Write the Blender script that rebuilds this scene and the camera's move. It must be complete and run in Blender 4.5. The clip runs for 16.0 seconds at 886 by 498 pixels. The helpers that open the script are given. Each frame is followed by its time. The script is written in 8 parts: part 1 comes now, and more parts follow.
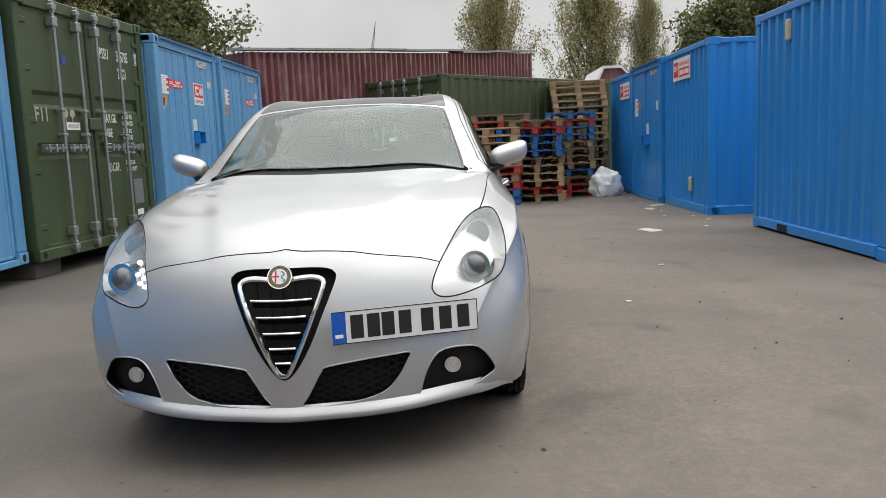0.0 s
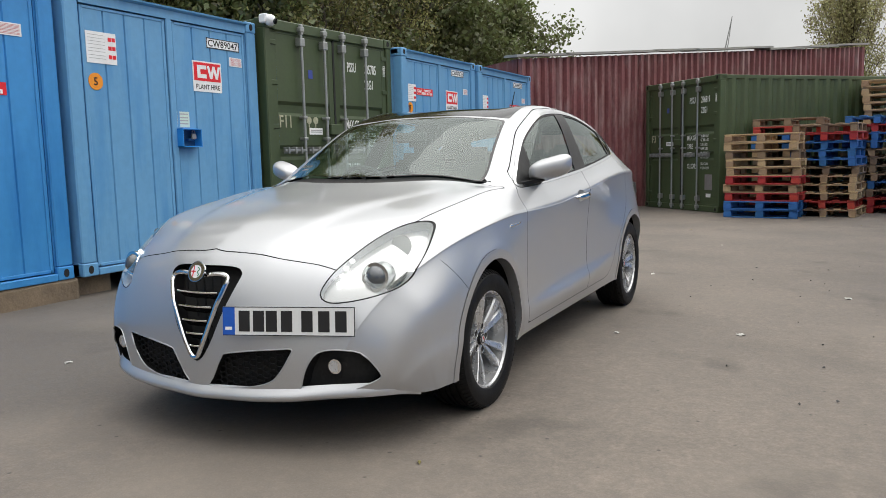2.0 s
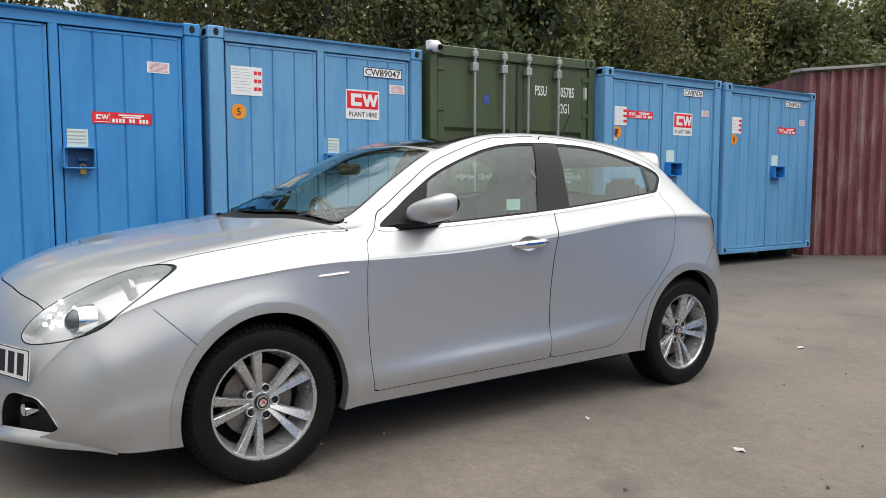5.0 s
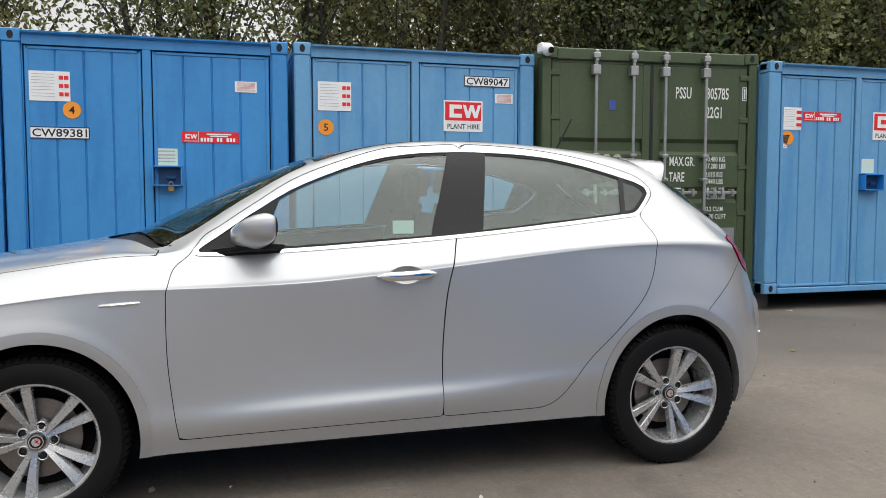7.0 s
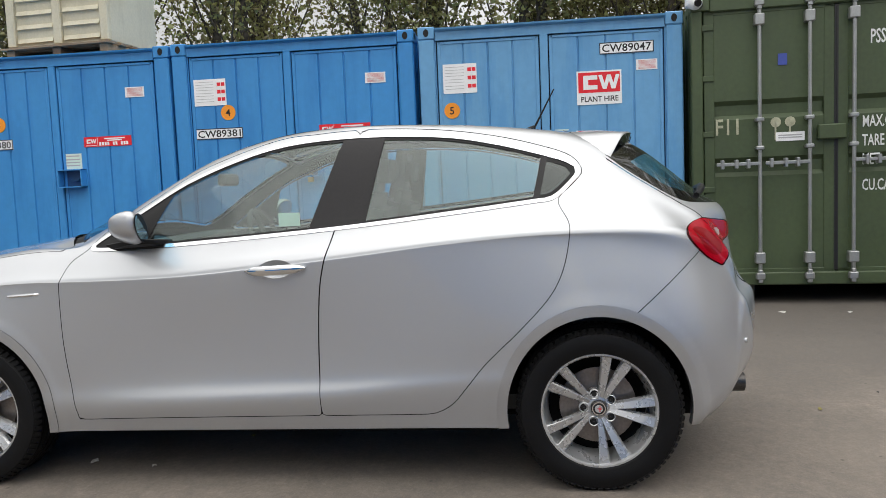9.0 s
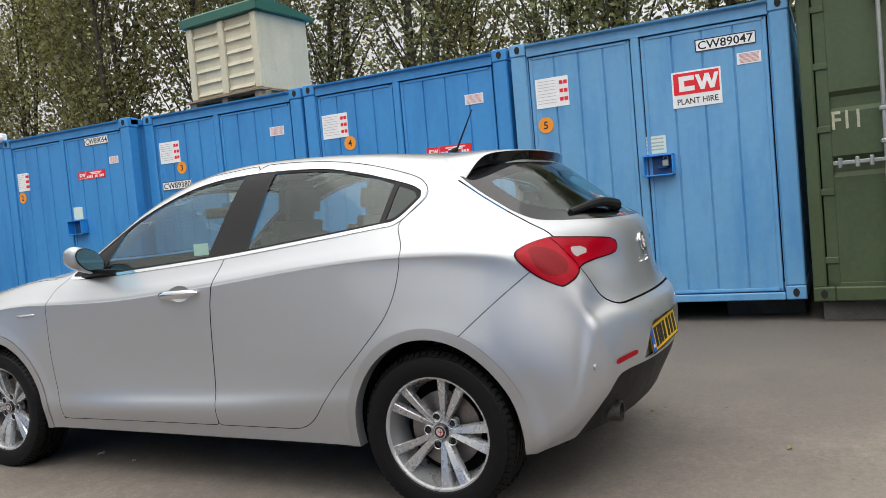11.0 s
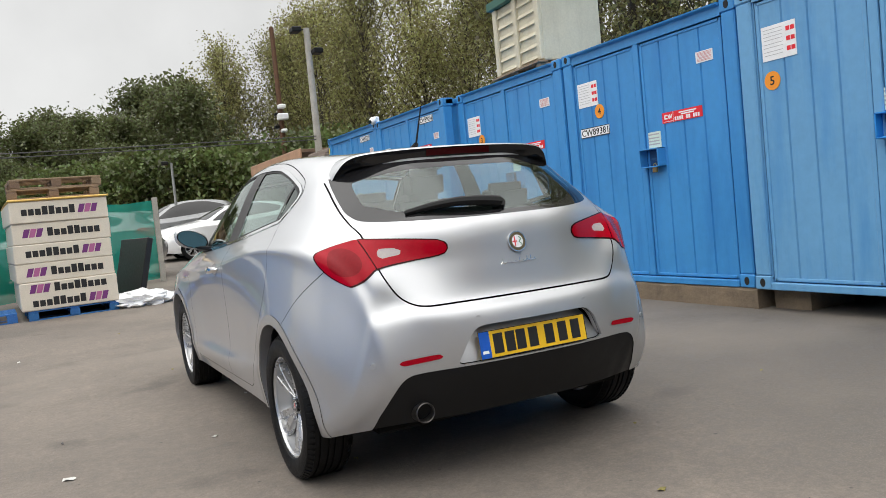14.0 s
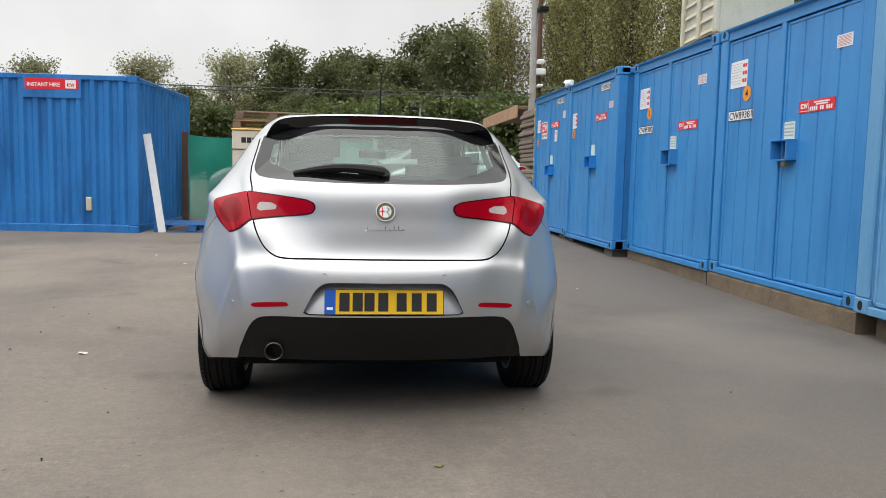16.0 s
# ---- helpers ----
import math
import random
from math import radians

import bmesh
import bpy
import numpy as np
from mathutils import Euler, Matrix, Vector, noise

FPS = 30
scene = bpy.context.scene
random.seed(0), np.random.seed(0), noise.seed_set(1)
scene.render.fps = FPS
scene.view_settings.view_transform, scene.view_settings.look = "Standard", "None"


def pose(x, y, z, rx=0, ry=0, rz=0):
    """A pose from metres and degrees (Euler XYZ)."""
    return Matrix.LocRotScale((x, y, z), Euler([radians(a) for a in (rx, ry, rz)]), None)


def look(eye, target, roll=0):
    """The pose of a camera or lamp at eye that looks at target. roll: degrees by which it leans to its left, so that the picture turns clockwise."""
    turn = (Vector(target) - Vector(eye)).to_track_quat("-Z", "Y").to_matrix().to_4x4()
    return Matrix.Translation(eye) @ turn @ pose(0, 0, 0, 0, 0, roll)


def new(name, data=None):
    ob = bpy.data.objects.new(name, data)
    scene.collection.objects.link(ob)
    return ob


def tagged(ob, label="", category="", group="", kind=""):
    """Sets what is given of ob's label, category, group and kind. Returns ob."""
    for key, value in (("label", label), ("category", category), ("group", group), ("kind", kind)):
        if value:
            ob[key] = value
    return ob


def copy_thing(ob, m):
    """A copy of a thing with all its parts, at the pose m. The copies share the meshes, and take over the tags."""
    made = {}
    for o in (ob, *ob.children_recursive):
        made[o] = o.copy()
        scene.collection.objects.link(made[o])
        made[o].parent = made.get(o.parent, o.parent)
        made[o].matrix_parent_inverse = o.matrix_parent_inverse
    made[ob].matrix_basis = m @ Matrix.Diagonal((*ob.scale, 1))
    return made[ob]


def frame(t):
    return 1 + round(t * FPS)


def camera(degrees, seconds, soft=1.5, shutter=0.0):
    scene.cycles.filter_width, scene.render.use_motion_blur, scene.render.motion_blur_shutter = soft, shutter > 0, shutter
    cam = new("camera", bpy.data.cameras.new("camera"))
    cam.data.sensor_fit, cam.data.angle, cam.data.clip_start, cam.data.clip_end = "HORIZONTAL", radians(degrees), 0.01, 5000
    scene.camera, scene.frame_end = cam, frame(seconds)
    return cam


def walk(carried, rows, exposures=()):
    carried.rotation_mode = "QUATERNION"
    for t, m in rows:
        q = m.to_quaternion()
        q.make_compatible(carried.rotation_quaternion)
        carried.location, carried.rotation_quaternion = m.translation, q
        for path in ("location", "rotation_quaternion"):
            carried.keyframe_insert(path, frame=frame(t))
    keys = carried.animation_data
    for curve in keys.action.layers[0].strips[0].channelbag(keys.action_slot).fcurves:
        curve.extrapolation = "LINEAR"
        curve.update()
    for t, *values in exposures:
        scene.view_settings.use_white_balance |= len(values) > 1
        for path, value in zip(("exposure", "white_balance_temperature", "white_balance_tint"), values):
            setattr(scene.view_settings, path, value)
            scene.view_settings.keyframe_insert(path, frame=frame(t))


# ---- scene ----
cam = camera(59.4, 16.0, soft=0.7)
PATH = [
    (0, (0.646, -3.514, 1.145), (0.58, -1.533, 0.879), -2.4),
    (0.5, (1.064, -3.491, 1.125), (0.826, -1.521, 0.877), -2.0),
    (1, (1.466, -3.46, 1.147), (1.035, -1.521, 0.91), -1.4),
    (1.5, (1.866, -3.339, 1.151), (1.249, -1.452, 0.914), -2.2),
    (2, (2.275, -3.204, 1.154), (1.369, -1.437, 0.918), -1.4),
    (2.5, (2.624, -2.968, 1.141), (1.493, -1.338, 0.892), -1.4),
    (3, (2.947, -2.699, 1.145), (1.656, -1.185, 0.941), -2.3),
    (3.5, (3.254, -2.406, 1.169), (1.874, -0.971, 0.985), -1.7),
    (4, (3.479, -2.031, 1.183), (2.038, -0.657, 0.998), -1.1),
    (6.5, (3.89, 0.187, 1.206), (2.024, 0.895, 1.075), 0.5),
    (7, (3.923, 0.672, 1.208), (2.003, 1.217, 1.078), 0.0),
    (7.5, (3.907, 1.116, 1.195), (1.936, 1.416, 1.035), -0.1),
    (8, (3.876, 1.557, 1.2), (1.889, 1.67, 1.006), -0.3),
    (8.5, (3.867, 1.999, 1.218), (1.88, 1.893, 1.026), -1.1),
    (9, (3.824, 2.418, 1.215), (1.846, 2.175, 1.044), -2.3),
    (11.5, (3.27, 4.475, 1.157), (1.585, 3.4, 1.078), -4.4),
    (12, (3.06, 4.884, 1.151), (1.474, 3.667, 1.081), -3.6),
    (12.5, (2.782, 5.202, 1.127), (1.311, 3.849, 1.057), -4.5),
    (13, (2.47, 5.483, 1.115), (1.184, 3.952, 1.063), -4.7),
    (13.5, (2.129, 5.767, 1.12), (1.066, 4.074, 1.049), -4.8),
    (14, (1.744, 6.002, 1.123), (0.832, 4.225, 1.019), -5.6),
    (14.5, (1.368, 6.267, 1.128), (0.654, 4.402, 1.013), -4.3),
    (15, (0.965, 6.45, 1.111), (0.39, 4.546, 0.908), -1.7),
    (15.5, (0.564, 6.595, 1.099), (0.102, 4.659, 0.897), -0.1),
    (16, (0.148, 6.702, 1.12), (-0.087, 4.724, 0.933), 1.3),
]
walk(cam, [(t, look(e, a, r)) for t, e, a, r in PATH],
     exposures=[(0, 0.53), (2.5, 0.68), (4, 0.73), (6.5, 0.66), (8.5, 0.62), (11.5, 0.76), (13, 0.78), (15, 0.79), (16, 0.78)])

# ---- sky, sun, exposure ----
scene.view_settings.exposure = 0.38
world = bpy.data.worlds.new("overcast")
scene.world = world
world.use_nodes = True
wn, wl = world.node_tree.nodes, world.node_tree.links
wn.clear()
w_out, w_bg = wn.new("ShaderNodeOutputWorld"), wn.new("ShaderNodeBackground")
w_sky, w_hue, w_mix = wn.new("ShaderNodeTexSky"), wn.new("ShaderNodeHueSaturation"), wn.new("ShaderNodeMixRGB")
w_sky.sky_type, w_sky.sun_disc = "NISHITA", False
w_sky.sun_elevation, w_sky.sun_rotation = radians(66), radians(50)
w_sky.dust_density, w_sky.air_density = 4.0, 1.0
w_hue.inputs["Saturation"].default_value = 0.25
w_mix.inputs["Fac"].default_value = 0.82
# an overcast sky is brighter overhead than at the horizon
w_tc, w_sep, w_up, w_grey = wn.new("ShaderNodeTexCoord"), wn.new("ShaderNodeSeparateXYZ"), wn.new("ShaderNodeMapRange"), wn.new("ShaderNodeMixRGB")
w_up.inputs["From Min"].default_value, w_up.inputs["From Max"].default_value = 0.30, 1.0
w_grey.inputs["Color1"].default_value = (4.35, 4.34, 4.26, 1)
w_grey.inputs["Color2"].default_value = (13.6, 13.5, 13.3, 1)
wl.new(w_tc.outputs["Generated"], w_sep.inputs[0])
wl.new(w_sep.outputs["Z"], w_up.inputs["Value"])
wl.new(w_up.outputs[0], w_grey.inputs["Fac"])
wl.new(w_grey.outputs[0], w_mix.inputs["Color2"])
w_bg.inputs["Strength"].default_value = 0.115
wl.new(w_sky.outputs[0], w_hue.inputs["Color"])
wl.new(w_hue.outputs[0], w_mix.inputs["Color1"])
w_cloud, w_fade, w_soft = wn.new("ShaderNodeTexNoise"), wn.new("ShaderNodeMapRange"), wn.new("ShaderNodeMixRGB")
w_cloud.inputs["Scale"].default_value, w_cloud.inputs["Detail"].default_value = 2.6, 6
w_fade.inputs["From Min"].default_value, w_fade.inputs["From Max"].default_value = 0.3, 0.7
w_fade.inputs["To Min"].default_value, w_fade.inputs["To Max"].default_value = 0.78, 1.12
w_soft.blend_type = "MULTIPLY"
w_soft.inputs["Fac"].default_value = 1.0
wl.new(w_tc.outputs["Generated"], w_cloud.inputs["Vector"])
wl.new(w_cloud.outputs["Fac"], w_fade.inputs["Value"])
wl.new(w_mix.outputs[0], w_soft.inputs["Color1"])
wl.new(w_fade.outputs[0], w_soft.inputs["Color2"])
wl.new(w_soft.outputs[0], w_bg.inputs["Color"])
wl.new(w_bg.outputs[0], w_out.inputs[0])

sun = new("sun", bpy.data.lights.new("sun", "SUN"))
sun.data.energy, sun.data.angle, sun.data.color = 0.85, radians(95), (1.0, 0.97, 0.92)
sun.matrix_world = look((0, 0, 20), (-6.8, -5.7, 0))


# ---- mesh helpers ----
def thing(name, m, label, category, group=""):
    ob = new(name)
    ob.matrix_world = m
    ob.empty_display_size = 0.2
    return tagged(ob, label, category, group)


def mesh_of(name, bm, material, smooth=35):
    me = bpy.data.meshes.new(name)
    bm.normal_update()
    bm.to_mesh(me)
    bm.free()
    for mat in (material if isinstance(material, (list, tuple)) else [material]):
        me.materials.append(mat)
    if smooth:
        me.polygons.foreach_set("use_smooth", [True] * len(me.polygons))
        me.set_sharp_from_angle(angle=radians(smooth))
    return me


def part(name, bm, material, parent, label="", smooth=35):
    ob = new(name, mesh_of(name, bm, material, smooth))
    ob.parent = parent
    return tagged(ob, label)


def part_at(name, me, parent, m, label=""):
    ob = new(name, me)
    ob.parent = parent
    ob.matrix_basis = m
    return tagged(ob, label)


def solo(name, bm, material, label, category, group="", kind="", smooth=35, m=None):
    ob = new(name, mesh_of(name, bm, material, smooth))
    if m is not None:
        ob.matrix_world = m
    return tagged(ob, label, category, group, kind)


def box(bm, x0, x1, y0, y1, z0, z1, bevel=0.0, m=None):
    vs = [bm.verts.new((x, y, z)) for x in (x0, x1) for y in (y0, y1) for z in (z0, z1)]
    idx = ((0, 1, 3, 2), (4, 6, 7, 5), (0, 4, 5, 1), (2, 3, 7, 6), (0, 2, 6, 4), (1, 5, 7, 3))
    fs = [bm.faces.new([vs[i] for i in f]) for f in idx]
    if bevel:
        es = list({e for f in fs for e in f.edges})
        out = bmesh.ops.bevel(bm, geom=es, offset=bevel, segments=1, affect="EDGES")
        vs = list({v for f in out["faces"] for v in f.verts} | {v for v in vs if v.is_valid})
    if m is not None:
        bmesh.ops.transform(bm, matrix=m, verts=[v for v in vs if v.is_valid])
    return bm


def rod(bm, p0, p1, r0, r1=None, seg=10, caps=True):
    p0, p1 = Vector(p0), Vector(p1)
    r1 = r0 if r1 is None else r1
    d = (p1 - p0).normalized()
    a = d.orthogonal().normalized()
    b = d.cross(a)
    rings = []
    for p, r in ((p0, r0), (p1, r1)):
        rings.append([bm.verts.new(p + (a * math.cos(t) + b * math.sin(t)) * r) for t in (2 * math.pi * i / seg for i in range(seg))])
    for i in range(seg):
        j = (i + 1) % seg
        bm.faces.new((rings[0][i], rings[0][j], rings[1][j], rings[1][i]))
    if caps:
        bm.faces.new(rings[0][::-1])
        bm.faces.new(rings[1])
    return bm


def tube(bm, pts, radius, seg=8, closed=False):
    """A round tube along points; radius may be a function of the index."""
    pts = [Vector(p) for p in pts]
    n = len(pts)
    rings, ref = [], None
    for i, p in enumerate(pts):
        q0 = pts[(i - 1) % n] if closed or i else p
        q1 = pts[(i + 1) % n] if closed or i < n - 1 else p
        d = (q1 - q0).normalized()
        a = d.orthogonal().normalized() if ref is None else (ref - d * ref.dot(d)).normalized()
        ref = a
        b = d.cross(a)
        r = radius(i) if callable(radius) else radius
        rings.append([bm.verts.new(p + (a * math.cos(t) + b * math.sin(t)) * r) for t in (2 * math.pi * k / seg for k in range(seg))])
    for i in range(n if closed else n - 1):
        A, B = rings[i], rings[(i + 1) % n]
        for k in range(seg):
            l = (k + 1) % seg
            bm.faces.new((A[k], A[l], B[l], B[k]))
    if not closed:
        bm.faces.new(rings[0][::-1])
        bm.faces.new(rings[-1])
    return bm


def prism(bm, poly, a, b, axis="x"):
    """A flat outline drawn out from a to b along an axis; the outline's two numbers are the other two axes in order."""
    def at(p, c):
        u, v = p
        return {"x": (c, u, v), "y": (u, c, v), "z": (u, v, c)}[axis]
    A = [bm.verts.new(at(p, a)) for p in poly]
    B = [bm.verts.new(at(p, b)) for p in poly]
    n = len(poly)
    for i in range(n):
        j = (i + 1) % n
        bm.faces.new((A[i], A[j], B[j], B[i]))
    bm.faces.new(A[::-1])
    bm.faces.new(B)
    bmesh.ops.recalc_face_normals(bm, faces=bm.faces[:])
    return bm


def wave(length, pitch, depth, phase=0.0):
    """Points (s, out) of a trapezoid corrugation."""
    pts, s = [(0.0, 0.0)], phase
    while s + pitch <= length + 1e-6:
        for f, o in ((0.12, 0), (0.32, depth), (0.62, depth), (0.82, 0)):
            pts.append((s + f * pitch, o))
        s += pitch
    pts.append((length, 0.0))
    return pts


def lettering(text, size, depth=0.002, squeeze=1.0):
    cu = bpy.data.curves.new("lettering", "FONT")
    cu.body, cu.size, cu.extrude = text, size, depth
    cu.offset = size * 0.014
    cu.align_x, cu.align_y = "LEFT", "BOTTOM_BASELINE"
    cu.resolution_u = 2
    ob = new("lettering", cu)
    me = bpy.data.meshes.new_from_object(ob.evaluated_get(bpy.context.evaluated_depsgraph_get()))
    bpy.data.objects.remove(ob)
    bpy.data.curves.remove(cu)
    me.transform(Matrix.Diagonal((squeeze, 1, 1, 1)))
    return me


ON_X = Matrix(((0, 0, 1, 0), (1, 0, 0, 0), (0, 1, 0, 0), (0, 0, 0, 1)))  # flat drawing (right, up) onto a wall that faces +x


# ---- materials ----
def material(name, colour, rough=0.5, metal=0.0, spread=0.08, scale=6.0, bump=0.0, bump_scale=40.0, dirt=0.0, dirt_colour=(0.06, 0.05, 0.04), streak=0.0,
             dirt_scale=1.4, coat=0.0, vary=0.0, island=0.0):
    """A surface with grain, stains and relief: spread varies the colour, dirt lays blotches on it, streak drags them down, vary shifts piece by piece."""
    m = bpy.data.materials.new(name)
    m.use_nodes = True
    n, l = m.node_tree.nodes, m.node_tree.links
    bsdf = n["Principled BSDF"]
    bsdf.inputs["Metallic"].default_value = metal
    bsdf.inputs["Coat Weight"].default_value = coat
    bsdf.inputs["Coat Roughness"].default_value = 0.04
    tc = n.new("ShaderNodeTexCoord")
    big, fine = n.new("ShaderNodeTexNoise"), n.new("ShaderNodeTexNoise")
    big.inputs["Scale"].default_value, big.inputs["Detail"].default_value = scale, 6
    fine.inputs["Scale"].default_value, fine.inputs["Detail"].default_value = scale * 14, 4
    add = n.new("ShaderNodeMath")
    add.operation = "ADD"
    for t in (big, fine):
        l.new(tc.outputs["Object"], t.inputs["Vector"])
    l.new(big.outputs["Fac"], add.inputs[0])
    l.new(fine.outputs["Fac"], add.inputs[1])
    ramp = n.new("ShaderNodeMapRange")
    ramp.inputs["From Min"].default_value, ramp.inputs["From Max"].default_value = 0.7, 1.3
    ramp.inputs["To Min"].default_value, ramp.inputs["To Max"].default_value = 1 - spread, 1 + spread
    l.new(add.outputs[0], ramp.inputs["Value"])
    tint = n.new("ShaderNodeHueSaturation")
    tint.inputs["Color"].default_value = (*colour, 1)
    value = ramp.outputs[0]
    if vary or island:
        source = n.new("ShaderNodeObjectInfo").outputs["Random"] if vary else n.new("ShaderNodeNewGeometry").outputs["Random Per Island"]
        amount = vary or island
        shift = n.new("ShaderNodeMapRange")
        shift.inputs["To Min"].default_value, shift.inputs["To Max"].default_value = 1 - amount, 1 + amount
        l.new(source, shift.inputs["Value"])
        mul = n.new("ShaderNodeMath")
        mul.operation = "MULTIPLY"
        l.new(value, mul.inputs[0])
        l.new(shift.outputs[0], mul.inputs[1])
        value = mul.outputs[0]
        hue = n.new("ShaderNodeMapRange")
        hue.inputs["To Min"].default_value, hue.inputs["To Max"].default_value = 0.5 - 0.03 * amount, 0.5 + 0.05 * amount
        l.new(source, hue.inputs["Value"])
        l.new(hue.outputs[0], tint.inputs["Hue"])
    l.new(value, tint.inputs["Value"])
    colour_out = tint.outputs[0]
    if dirt:
        blot, place = n.new("ShaderNodeTexNoise"), n.new("ShaderNodeMapping")
        place.inputs["Scale"].default_value = (1, 1, 1 - 0.93 * streak)
        blot.inputs["Scale"].default_value, blot.inputs["Detail"].default_value = dirt_scale * (1 + 5 * streak), 8
        blot.inputs["Roughness"].default_value = 0.65
        l.new(tc.outputs["Object"], place.inputs["Vector"])
        l.new(place.outputs[0], blot.inputs["Vector"])
        fade = n.new("ShaderNodeMapRange")
        fade.inputs["From Min"].default_value, fade.inputs["From Max"].default_value = 0.48, 0.78
        fade.inputs["To Max"].default_value = dirt
        l.new(blot.outputs["Fac"], fade.inputs["Value"])
        mix = n.new("ShaderNodeMixRGB")
        mix.inputs["Color2"].default_value = (*dirt_colour, 1)
        l.new(fade.outputs[0], mix.inputs["Fac"])
        l.new(colour_out, mix.inputs["Color1"])
        colour_out = mix.outputs[0]
    l.new(colour_out, bsdf.inputs["Base Color"])
    r = n.new("ShaderNodeMapRange")
    r.inputs["From Min"].default_value, r.inputs["From Max"].default_value = 0.6, 1.4
    r.inputs["To Min"].default_value, r.inputs["To Max"].default_value = max(0.02, rough * 0.8), min(1, rough * 1.2)
    l.new(add.outputs[0], r.inputs["Value"])
    l.new(r.outputs[0], bsdf.inputs["Roughness"])
    if bump:
        tex, bm_ = n.new("ShaderNodeTexNoise"), n.new("ShaderNodeBump")
        tex.inputs["Scale"].default_value, tex.inputs["Detail"].default_value = bump_scale, 5
        bm_.inputs["Strength"].default_value, bm_.inputs["Distance"].default_value = bump, 0.02
        l.new(tc.outputs["Object"], tex.inputs["Vector"])
        l.new(tex.outputs["Fac"], bm_.inputs["Height"])
        l.new(bm_.outputs[0], bsdf.inputs["Normal"])
    return m


BLUE = material("blue_paint", (0.044, 0.258, 0.600), 0.40, spread=0.06, scale=1.1, bump=0.03, bump_scale=4, dirt=0.75, dirt_colour=(0.016, 0.165, 0.48), streak=0.9, dirt_scale=0.9)
BLUE_PALE = material("faded_blue_paint", (0.135, 0.345, 0.595), 0.42, spread=0.06, scale=1.1, bump=0.03, bump_scale=4, dirt=0.75, dirt_colour=(0.050, 0.240, 0.54), streak=0.9, dirt_scale=0.9)
BLUE_DARK = material("deep_blue_paint", (0.020, 0.250, 0.70), 0.38, spread=0.06, scale=1.1, bump=0.03, bump_scale=4, dirt=0.6, dirt_colour=(0.045, 0.25, 0.55), streak=0.9, dirt_scale=0.8)
GREEN = material("dark_green_paint", (0.056, 0.082, 0.036), 0.5, spread=0.15, scale=1.8, bump=0.08, bump_scale=8, dirt=0.35, dirt_colour=(0.045, 0.055, 0.035), streak=0.6)
RED_WALL = material("weathered_red_paint", (0.205, 0.074, 0.078), 0.65, spread=0.2, scale=1.2, bump=0.1, bump_scale=12, dirt=0.85, dirt_colour=(0.42, 0.30, 0.29), streak=0.85, dirt_scale=0.9)
RUSTY = material("rusty_steel", (0.11, 0.055, 0.03), 0.8, spread=0.3, scale=5, bump=0.2)
GALV = material("galvanised_steel", (0.36, 0.37, 0.37), 0.42, 0.7, spread=0.15, scale=10, bump=0.05)
DARK = material("dark_void", (0.012, 0.012, 0.012), 0.9)
WHITE = material("white_vinyl", (0.84, 0.85, 0.86), 0.45, spread=0.06, scale=9, dirt=0.15, dirt_colour=(0.5, 0.5, 0.48))
PAPER_GREEN = material("pale_green_card", (0.62, 0.74, 0.66), 0.5, spread=0.05)
INK = material("black_ink", (0.012, 0.012, 0.013), 0.5)
GREY_INK = material("grey_print", (0.42, 0.42, 0.43), 0.5)
SIGN_RED = material("red_vinyl", (0.74, 0.014, 0.026), 0.4, spread=0.07)
PINK_INK = material("pale_red_print", (0.62, 0.25, 0.25), 0.5)
ORANGE = material("orange_vinyl", (0.86, 0.30, 0.02), 0.4, spread=0.05)
STENCIL = material("white_stencil_paint", (0.76, 0.78, 0.76), 0.6, spread=0.12, scale=20)
STENCIL_OLD = material("worn_cream_stencil", (0.42, 0.42, 0.30), 0.7, spread=0.3, scale=25)
WOOD = material("pallet_wood", (0.42, 0.285, 0.165), 0.8, spread=0.25, scale=5, bump=0.25, bump_scale=30, dirt=0.4, dirt_colour=(0.22, 0.15, 0.10), vary=0.3)
WOOD_DARK = material("weathered_pallet_wood", (0.24, 0.165, 0.11), 0.85, spread=0.25, scale=5, bump=0.25, bump_scale=30, dirt=0.4, dirt_colour=(0.07, 0.055, 0.045), vary=0.3)
WOOD_RED = material("red_painted_wood", (0.42, 0.030, 0.030), 0.7, spread=0.2, scale=5, bump=0.2, dirt=0.3, dirt_colour=(0.16, 0.03, 0.03), vary=0.2)
WOOD_BLUE = material("blue_painted_wood", (0.025, 0.135, 0.36), 0.7, spread=0.2, scale=5, bump=0.2, dirt=0.3, dirt_colour=(0.03, 0.07, 0.16), vary=0.2)
SLEEPER = material("rough_sleeper", (0.19, 0.145, 0.10), 0.9, spread=0.3, scale=7, bump=0.5, bump_scale=24, dirt=0.6, dirt_colour=(0.07, 0.06, 0.05))
CREAM = material("cream_paint", (0.58, 0.54, 0.41), 0.55, spread=0.08, scale=3, bump=0.05, dirt=0.35, dirt_colour=(0.34, 0.30, 0.20), streak=0.8)
ROOF_GREEN = material("green_roof_paint", (0.025, 0.115, 0.085), 0.55, spread=0.12)
BARK = material("bark", (0.060, 0.050, 0.038), 0.9, spread=0.3, scale=6, bump=0.5, bump_scale=18)
CONCRETE = material("concrete", (0.32, 0.31, 0.29), 0.85, spread=0.15, scale=4, bump=0.2)
POLE_WOOD = material("grey_pole_wood", (0.38, 0.36, 0.32), 0.85, spread=0.2, scale=6, bump=0.3)
BLACK = material("black_plastic", (0.018, 0.018, 0.019), 0.45, spread=0.1, scale=20)
